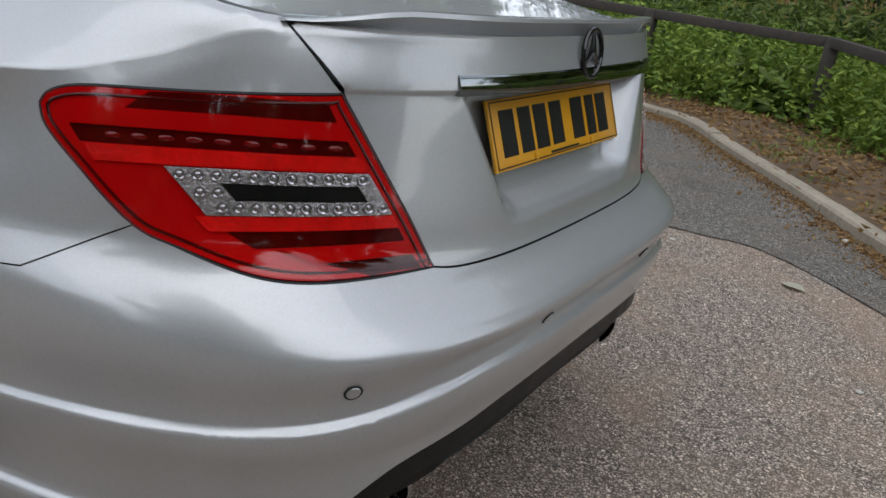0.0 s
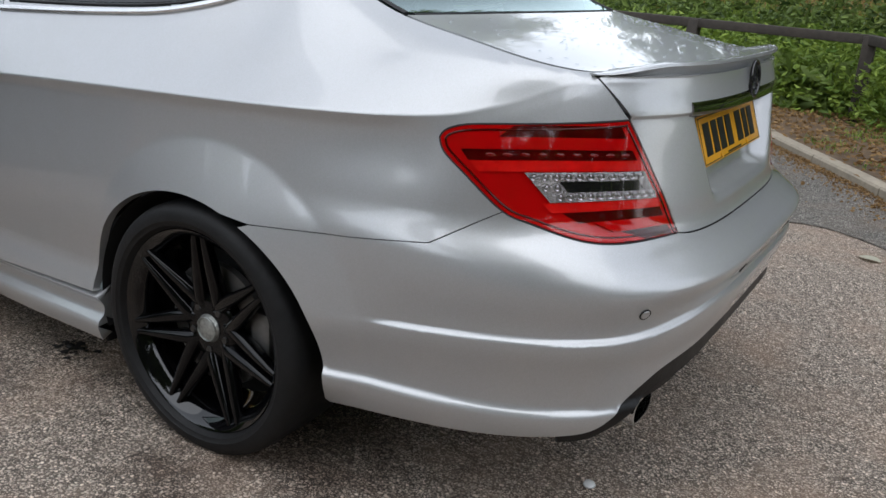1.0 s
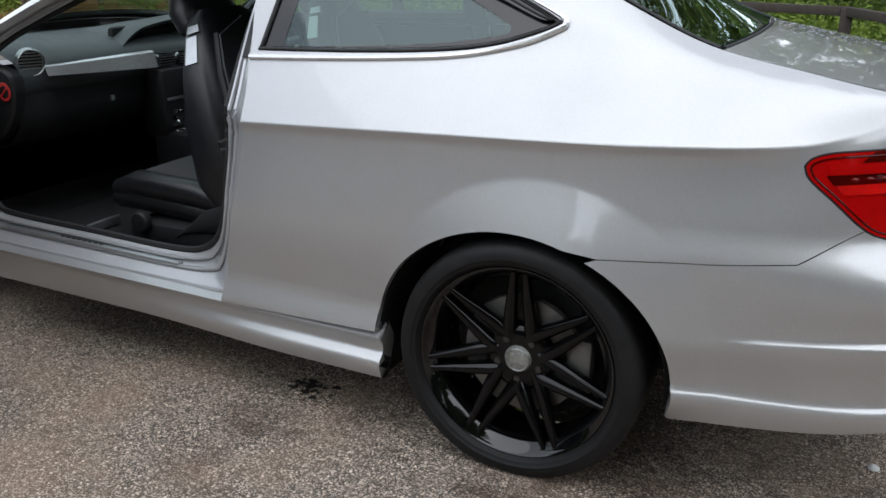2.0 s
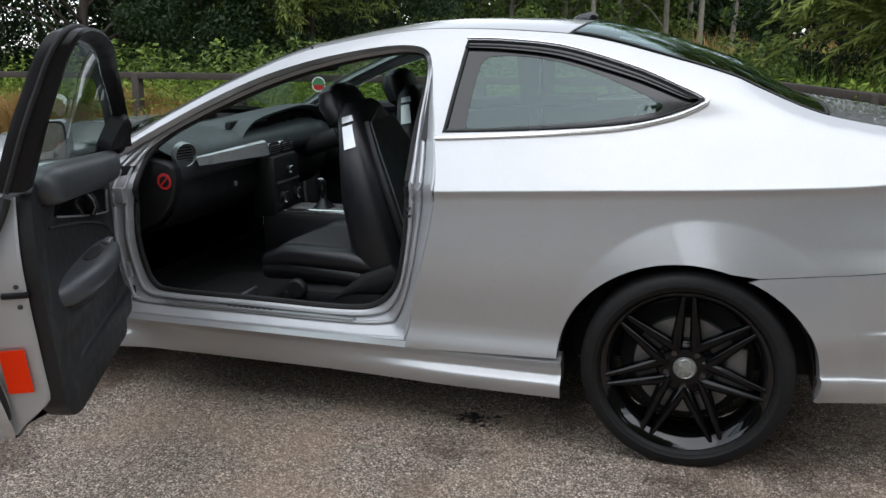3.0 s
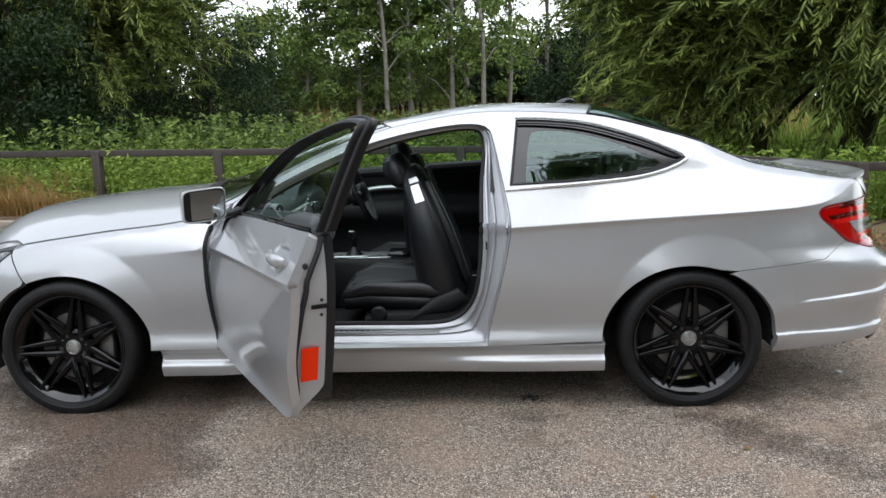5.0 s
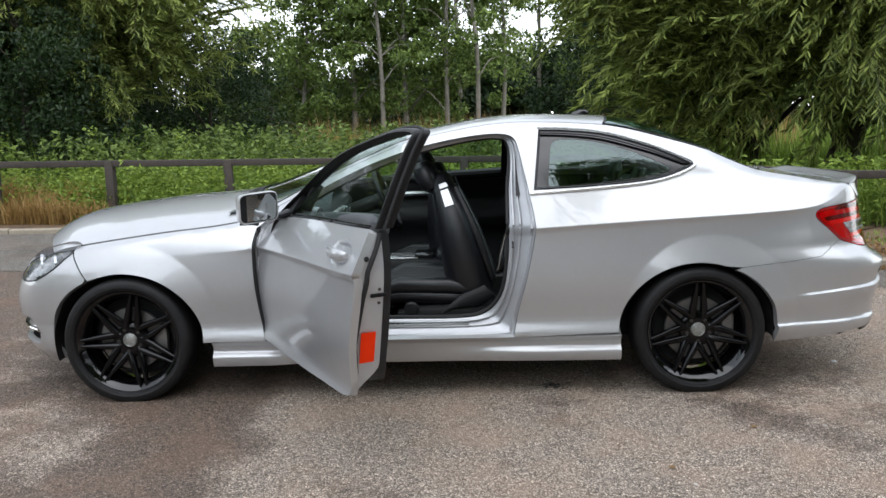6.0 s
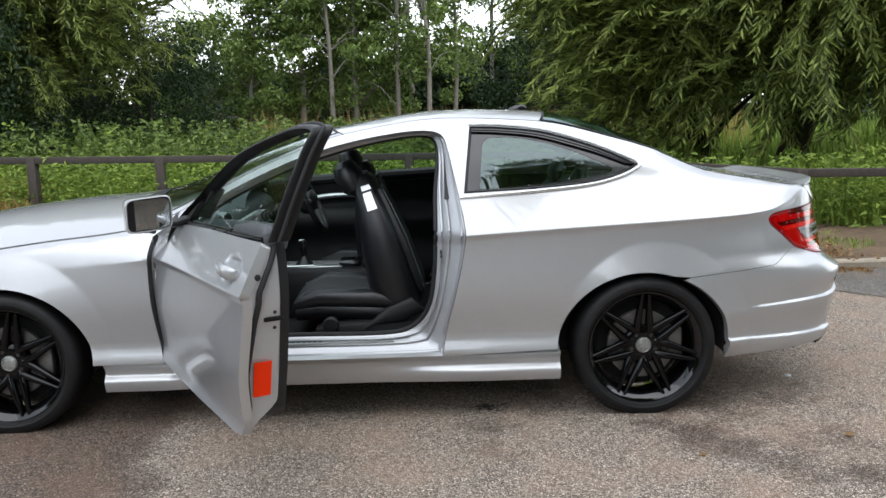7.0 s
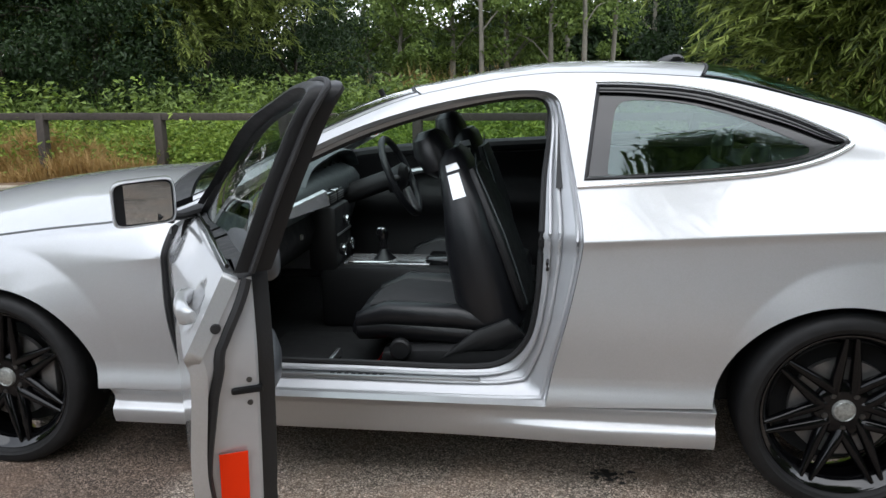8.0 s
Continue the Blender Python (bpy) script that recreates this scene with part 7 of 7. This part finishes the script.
def bushy(name, base, height, width, n_leaf, label, mat, leaf=0.10, trunk=0.10, low=0.2, category="tree", bark=None, clumps=40, thin=0.0):
    """A broad-leaved tree or shrub: stems, and clumps of leaves with gaps between them."""
    tree = tagged(new(name), label, category, {"background_tree": "trees beyond the meadow", "evergreen_tree": "dark evergreens", "car_park_tree": "trees round the car park", "hedge_shrub": "shrubs under the willows", "slender_tree": "slender trees in the meadow", "hedgerow_shrub": "hedgerow"}.get(name, ""))
    v, f, limbs = branch_set(base, height * 0.9, width * 0.55, 12, trunk)
    part("trunk", (v, f), bark or PALE_BARK, tree)
    b = np.array(base, float)
    C = []
    for k in range(clumps):
        z = low + (height - low) * rng.uniform(0, 1) ** 0.9
        rr = width * 0.5 * math.sqrt(rng.uniform(0, 1)) * (1.0 - 0.55 * ((z - low) / (height - low)) ** 2)
        an = rng.uniform(0, 2 * math.pi)
        c = b + np.array((rr * math.cos(an), rr * math.sin(an), z))
        r = rng.uniform(0.35, 1.0) * width * 0.16 + 0.12
        m = n_leaf // clumps
        d = rng.normal(size=(m, 3))
        d /= np.linalg.norm(d, axis=1)[:, None]
        C.append(c + d * (r * rng.uniform(0.35, 1.0, (m, 1)) ** 0.6) * np.array((1.15, 1.15, 0.8)))
    C = np.concatenate(C)
    A = rng.normal(size=C.shape) + np.array((0, 0, -0.35))
    leaves("crown", C, A, rng.uniform(leaf * 0.7, leaf * 1.3, len(C)), rng.uniform(leaf * 0.35, leaf * 0.6, len(C)), mat, "", parent=tree)
    return tree


def blades(name, x0, x1, y0, y1, n, h0, h1, material, label, width=0.012, z0=0.0, lean=0.25, keep=None):
    """Upright grass blades or stalks, bent over at the top."""
    x, y = rng.uniform(x0, x1, n), rng.uniform(y0, y1, n)
    if keep is not None:
        k = keep(x, y)
        x, y = x[k], y[k]
        n = len(x)
    clump = 0.6 + 0.4 * np.sin(x * 2.1 + 1.3 * np.sin(y * 1.7)) * np.sin(y * 2.7 + x * 0.6)
    h = rng.uniform(h0, h1, n) * clump
    an = rng.uniform(0, 2 * math.pi, n)
    d = np.stack([np.cos(an), np.sin(an)], 1)
    bend = h * rng.uniform(0.05, lean * 2, n)
    w = width * rng.uniform(0.6, 1.4, n)
    s = np.stack([-d[:, 1], d[:, 0]], 1) * w[:, None] / 2
    p = np.stack([x, y], 1)
    mk = lambda q, z: np.concatenate([q, z[:, None]], 1)
    z = np.full(n, z0)
    b0, b1 = mk(p - s, z), mk(p + s, z)
    m0, m1 = mk(p - s * 0.9 + d * bend[:, None] * 0.3, z + h * 0.55), mk(p + s * 0.9 + d * bend[:, None] * 0.3, z + h * 0.55)
    t = mk(p + d * bend[:, None], z + h * 0.97)
    v = np.stack([b0, b1, m1, m0, t], 1).reshape(-1, 3)
    i = np.arange(n) * 5
    f = np.stack([np.stack([i, i + 1, i + 2], 1), np.stack([i, i + 2, i + 3], 1), np.stack([i + 3, i + 2, i + 4], 1)], 1).reshape(-1, 3)
    me = bpy.data.meshes.new(name)
    me.vertices.add(len(v))
    me.vertices.foreach_set("co", v.astype(np.float32).ravel())
    me.loops.add(len(f) * 3)
    me.loops.foreach_set("vertex_index", f.astype(np.int32).ravel())
    me.polygons.add(len(f))
    me.polygons.foreach_set("loop_start", np.arange(len(f), dtype=np.int32) * 3)
    me.polygons.foreach_set("loop_total", np.full(len(f), 3, np.int32))
    me.update(calc_edges=True)
    me.materials.append(material)
    return tagged(new(name, me), label, "grass", kind="stuff")


fence_x, fence_y = np.array([p[0] for p in POSTS]), np.array([p[1] for p in POSTS])
behind = lambda d: (lambda x, y: y > np.interp(x, fence_x, fence_y) + d)
blades("tall_grass", -16, 12, 3.9, 11, 60000, 0.35, 0.85, WEED, "bright green tall grass behind the fence", 0.016, 0.0, 0.3, lambda x, y: behind(0.05)(x, y) & ~((x > -10.8) & (x < -6.2) & (y < 7.2)))
blades("meadow_grass", -22, 20, 9, 26, 70000, 0.8, 1.5, WEED, "tall green meadow grass and reeds", 0.022, -0.05, 0.2)
blades("seed_grass", -6, 8, 17, 26, 9000, 1.3, 1.9, DRY, "pale brown seed heads of tall grass", 0.02, -0.05, 0.25)
blades("dry_grass", -14, -5.8, 5.95, 7.6, 34000, 0.3, 0.80, DRY, "dry orange-brown grass by the fence", 0.012, 0.03, 0.5)


def weeds(name, n, x0, x1, d0, d1, hmax, leaf, mat, label, bare=0.0):
    """Leafy weeds: leaves scattered up short stalks behind the fence."""
    C = []
    for k in range(n):
        x = rng.uniform(x0, x1)
        y = np.interp(x, fence_x, fence_y) + rng.uniform(d0, d1)
        if bare and -10.8 < x < -6.2 and y < 7.3 and rng.uniform() < bare:
            continue
        h = hmax * rng.uniform(0.35, 1.0)
        m = int(10 + 26 * h)
        z = rng.uniform(0.05, 1, m) * h
        r = 0.05 + 0.14 * (1 - z / (h + 0.2))
        an = rng.uniform(0, 2 * math.pi, m)
        C.append(np.stack([x + r * np.cos(an), y + r * np.sin(an), z], 1))
    C = np.concatenate(C)
    A = rng.normal(size=C.shape) * np.array((1, 1, 0.45))
    return leaves(name, C, A, rng.uniform(leaf * 0.6, leaf * 1.4, len(C)), rng.uniform(leaf * 0.3, leaf * 0.55, len(C)), mat, label, "weeds", 0.25)


weeds("nettles", 2600, -13, 9, 0.05, 2.2, 0.85, 0.085, WEED, "dense green nettles and weeds behind the fence", 0.88)
weeds("brambles", 700, -13, 3, -0.25, 0.5, 0.75, 0.075, WEED, "straggly weeds growing through the fence", 0.8)
weeds("undergrowth", 1000, -11, 1.0, 1.8, 6.0, 1.35, 0.11, FAR_LEAF, "taller green undergrowth behind the weeds")
weeds("thistles", 70, -11.5, -4.8, -0.1, 0.6, 1.35, 0.075, WEED, "tall thin weeds standing over the fence rail")
weeds("burdock", 26, -0.6, 0.3, 0.1, 0.7, 0.55, 0.30, FAR_LEAF, "large broad burdock leaves")

willow("willow_tree", (3.9, 9.6, -0.05), 5.5, (3.0, 8.9, 3.7), (2.7, 1.8, 3.3), 2500, (-0.6, 0.2), 0.20, "willow with dark leaning trunk behind the fence", (-0.75, -0.25, 0.22), 0.19, None, 0.42)
willow("willow_tree", (5.0, 9.2, -0.05), 6.0, (5.6, 8.2, 4.0), (3.4, 2.2, 3.1), 3300, (1.3, -0.2), 0.25, "willow with thick dark leaning trunk", (-0.5, -0.3, -0.20), 0.19, None, 0.42, (0.7, 2.2))
willow("willow_tree", (10.5, 10.5, -0.05), 6.5, (10.5, 9.5, 4.0), (3.6, 2.4, 3.2), 900, (0.4, 0), 0.28, "willow further along the fence")
willow("willow_tree", (-8.8, 14.0, -0.05), 7.5, (-9.1, 12.4, 4.5), (4.2, 2.3, 3.5), 7000, (0.5, -0.4), 0.22, "dense willow beyond the fence", (0.35, -0.45, 0.10), 0.18, None, 0.55, (0.4, 1.2))
willow("willow_tree", (-10.9, 9.4, -0.05), 4.6, (-10.9, 9.0, 4.1), (1.7, 1.2, 1.3), 700, (0.2, 0.0), 0.12, "small willow with several pale stems", (0.2, -0.3, 0.0), 0.17, None, 0.5, (0.4, 1.0))
# shade put into near-black shrubs; the first is added for the willow's dark inside
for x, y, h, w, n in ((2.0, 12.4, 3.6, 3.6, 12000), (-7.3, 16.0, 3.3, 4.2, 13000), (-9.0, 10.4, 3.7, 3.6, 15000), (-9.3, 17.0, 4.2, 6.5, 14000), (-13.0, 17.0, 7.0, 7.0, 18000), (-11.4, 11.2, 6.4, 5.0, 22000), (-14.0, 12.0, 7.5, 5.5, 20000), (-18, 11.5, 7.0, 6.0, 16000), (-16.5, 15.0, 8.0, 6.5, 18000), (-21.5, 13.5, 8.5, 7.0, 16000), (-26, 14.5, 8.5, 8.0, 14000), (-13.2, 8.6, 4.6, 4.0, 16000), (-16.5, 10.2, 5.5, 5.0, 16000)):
    bushy("hedge_shrub", (x, y, -0.05), h, w, n, "dense shrub, near-black for the shade under the willows", SHADED_HEDGE, 0.10, 0.06, 0.05, "shrub", BARK, 60)
for x, y, h, w, n in ((-13.5, 22, 9.0, 5.5, 9000), (-11.6, 20, 9.0, 6.0, 13000), (-4.7, 24, 7.6, 3.6, 8000), (-8.2, 27, 4.6, 5.0, 9000), (-3.0, 24.5, 6.0, 4.2, 8000), (-1.0, 30, 11.0, 5.0, 9000), (2.5, 33, 11, 5.0, 8000), (5.5, 30, 10, 5.0, 8000), (9.0, 33, 11, 6.0, 9000), (14, 28, 11, 7, 9000), (20, 26, 11, 7, 8000), (-16, 25, 11, 7, 9000), (-22, 24, 11, 7, 8000)):
    bushy("background_tree", (x, y, -0.05), h, w, n, "broad-leaved tree with pale slender trunk", FAR_LEAF, 0.19, 0.11, 1.2, "tree", PALE_BARK, 46)
for x, y, h in ((-6.35, 24.0, 6.5), (-3.6, 22.6, 9.5), (-2.9, 23.6, 10.5), (-1.5, 23.2, 10.0), (-0.55, 22.4, 10.5), (0.3, 24.5, 9.5)):
    bushy("slender_tree", (x, y, -0.05), h, 2.8, 4200, "slender tree with bare pale trunk and thin crown", FAR_LEAF, 0.17, 0.085, 2.7, "tree", PALE_BARK, 34)
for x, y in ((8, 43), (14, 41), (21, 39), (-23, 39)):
    bushy("evergreen_tree", (x, y, -0.05), 13.0, 7.8, 13000, "dark evergreen far behind the other trees", SHADED_HEDGE, 0.26, 0.15, 0.3, "tree", BARK, 70)
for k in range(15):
    bushy("hedgerow_shrub", (-28 + 4 * k, 34 + 1.5 * math.sin(k * 1.7), -0.05), (3.4 if 3 < k < 9 else 5.6) + 0.6 * math.sin(k), 6.5, 9000, "dark hedge shrub closing the meadow", SHADED_HEDGE, 0.36, 0.06, 0.0, "shrub", BARK, 60)
bushy("tall_tree", (4.4, -10.3, 0), 12.8, 10, 80000, "tall tree beside the car park", FAR_LEAF, 0.28, 0.25, 2.2, "tree", BARK, 170)
# trees across the car park, seen mirrored in paint and glass
for k in range(17):
    an = radians(172 + 200 * k / 16)
    x, y = -1 + 21 * math.cos(an), -4 + 19 * math.sin(an)
    bushy("car_park_tree", (x, y, 0), (5.4 if k < 13 else 8.5) + 1.2 * math.sin(k * 2.1), 7.5, 8000, "dark leafy tree at the edge of the car park", FAR_LEAF, 0.55, 0.2, 0.0, "tree", BARK, 80)

# ---- small things on the ground ----


def scatter(name, n, spots, size, mat, label):
    """Fallen leaves lying flat."""
    c = spots(n)
    a = rng.normal(size=c.shape) * np.array((1, 1, 0.12))
    return leaves(name, c, a, rng.uniform(size * 0.6, size * 1.4, len(c)), rng.uniform(size * 0.4, size * 0.7, len(c)), mat, label, "fallen leaves", 0.1)


def on_verge(n):
    i = rng.integers(60, 200, n)
    base = KERB[i] + rng.normal(0, 0.1, (n, 2))
    t = np.gradient(KERB, axis=0)[i]
    t /= np.linalg.norm(t, axis=1)[:, None]
    d = np.where(rng.uniform(size=n) < 0.012, rng.uniform(-0.25, 0, n), rng.uniform(0.02, 1.4, n))
    p = base + np.stack([-t[:, 1], t[:, 0]], 1) * d[:, None]
    return np.concatenate([p, np.where(d > 0.1, 0.095, 0.014)[:, None]], 1)


def at_kerb_foot(n):
    """Spots along the foot of the kerb, thinning out over the path."""
    i = rng.integers(60, 200, n)
    t = np.gradient(KERB, axis=0)[i]
    p = KERB[i] + t * rng.uniform(-0.5, 0.5, n)[:, None]
    t /= np.linalg.norm(t, axis=1)[:, None]
    d = -0.01 - rng.exponential(0.07, n)
    p = p + np.stack([-t[:, 1], t[:, 0]], 1) * d[:, None]
    return np.concatenate([p, rng.uniform(0.008, 0.020, n)[:, None]], 1)


scatter("kerb_litter", 6500, at_kerb_foot, 0.022, LITTER, "crumbled brown leaves gathered along the kerb foot")


def clumped(x, y):
    """Small tufts on the verge, in patches."""
    p = np.stack([x, y], 1)
    gap = np.array([np.hypot(*(KERB - q).T).min() for q in p])
    side = y > np.interp(x, KERB[:, 0], KERB[:, 1])
    patch = np.sin(x * 5.1 + 1.3 * np.sin(y * 3.7)) * np.sin(y * 4.3 + 1.1 * np.sin(x * 2.9))
    return side & (gap > 0.16) & (gap < 1.5) & (patch > 0.35)


blades("verge_grass", 0.3, 4.5, 2.3, 6.0, 14000, 0.03, 0.10, WEED, "short green tufts on the bare verge", 0.007, 0.06, 0.5, clumped)
scatter("leaf_litter", 4500, on_verge, 0.045, LITTER, "brown fallen leaves on the verge and along the kerb")


def pebble(x, y, r, mat, name, label, squash=0.5, z=0.0):
    bm = bmesh.new()
    bmesh.ops.create_icosphere(bm, subdivisions=2, radius=r)
    for q in bm.verts:
        q.co = q.co * (1 + 0.18 * noise.noise(q.co * 40 + Vector((x, y, 0)))) 
        q.co.z *= squash
    bmesh.ops.translate(bm, verts=bm.verts, vec=(x, y, z + r * squash * 0.8))
    return tagged(part(name, bm, mat, None), label, name.replace("_", " "))


pebble(0.838, -0.438, 0.016, WHITE, "stone", "small white stone on the asphalt")
for x, y, r in ((1.25, 2.95, 0.02), (0.62, 2.2, 0.015), (-0.3, -1.9, 0.008), (0.4, -1.35, 0.008), (1.5, 1.2, 0.012), (1.3, -0.2, 0.007)):
    pebble(x, y, r, PEBBLE, "stone", "small pale stone on the asphalt")


def blot(x, y, r, mat, name, label):
    pts = [(x + r * (1 + 0.35 * math.sin(3 * a + x) + 0.2 * math.sin(7 * a)) * math.cos(a) * 1.3, y + r * (1 + 0.3 * math.cos(2 * a + y)) * math.sin(a)) for a in np.linspace(0, 2 * math.pi, 40)[:-1]]
    return flat(name, pts, 0.003, mat, label, "stain")


def oil_spots(x, y):
    """A spatter of small dark spots, close in the middle and few outside."""
    V, F = [], []
    for k in range(70):
        d, an, q = abs(rng.normal(0, 0.028)), rng.uniform(0, 2 * math.pi), rng.uniform(0.004, 0.013)
        cx, cy, o = x + 1.4 * d * math.cos(an), y + d * math.sin(an), len(V)
        V += [(cx + q * rng.uniform(0.6, 1.2) * math.cos(t), cy + q * rng.uniform(0.6, 1.2) * math.sin(t), 0.003 + 0.00002 * k) for t in np.arange(7) * 2 * math.pi / 7]
        F.append(tuple(range(o, o + 7)))
    tagged(part("oil_stain", (V, F), OIL, None), "spatter of black oil on the asphalt", "stain", kind="stuff")


oil_spots(-0.685, -0.74)
pebble(-0.70, -0.74, 0.012, OIL, "clod", "black lump of dirt on the asphalt", 0.4)
pebble(-0.66, -0.73, 0.009, OIL, "clod", "black lump of dirt on the asphalt", 0.4)


def lone_leaf(x, y, size, mat, label, turn):
    v = []
    for k in range(9):
        t = k / 8
        w = size * 0.32 * math.sin(math.pi * t ** 0.8) + 0.0005
        for sg in (-1, 0, 1):
            v.append((size * (t - 0.5), sg * w, 0.006 + 0.06 * size * math.sin(t * 3) + (0.03 * size if sg else 0)))
    m = Matrix.Translation((x, y, 0.0)) @ Matrix.Rotation(radians(turn), 4, "Z")
    return tagged(part("fallen_leaf", ([tuple(m @ Vector(q)) for q in v], grid_faces(9, 3)), mat, None), label, "leaf")


lone_leaf(1.172, 2.011, 0.11, PALE_LEAF, "pale fallen leaf on the asphalt", -25)
lone_leaf(0.10, -1.35, 0.035, LITTER, "small yellow leaf on the asphalt", 20)
lone_leaf(0.75, -1.2, 0.05, LITTER, "small brown leaf on the asphalt", 70)
lone_leaf(-0.35, -1.75, 0.03, LITTER, "small yellow leaf on the asphalt", 120)
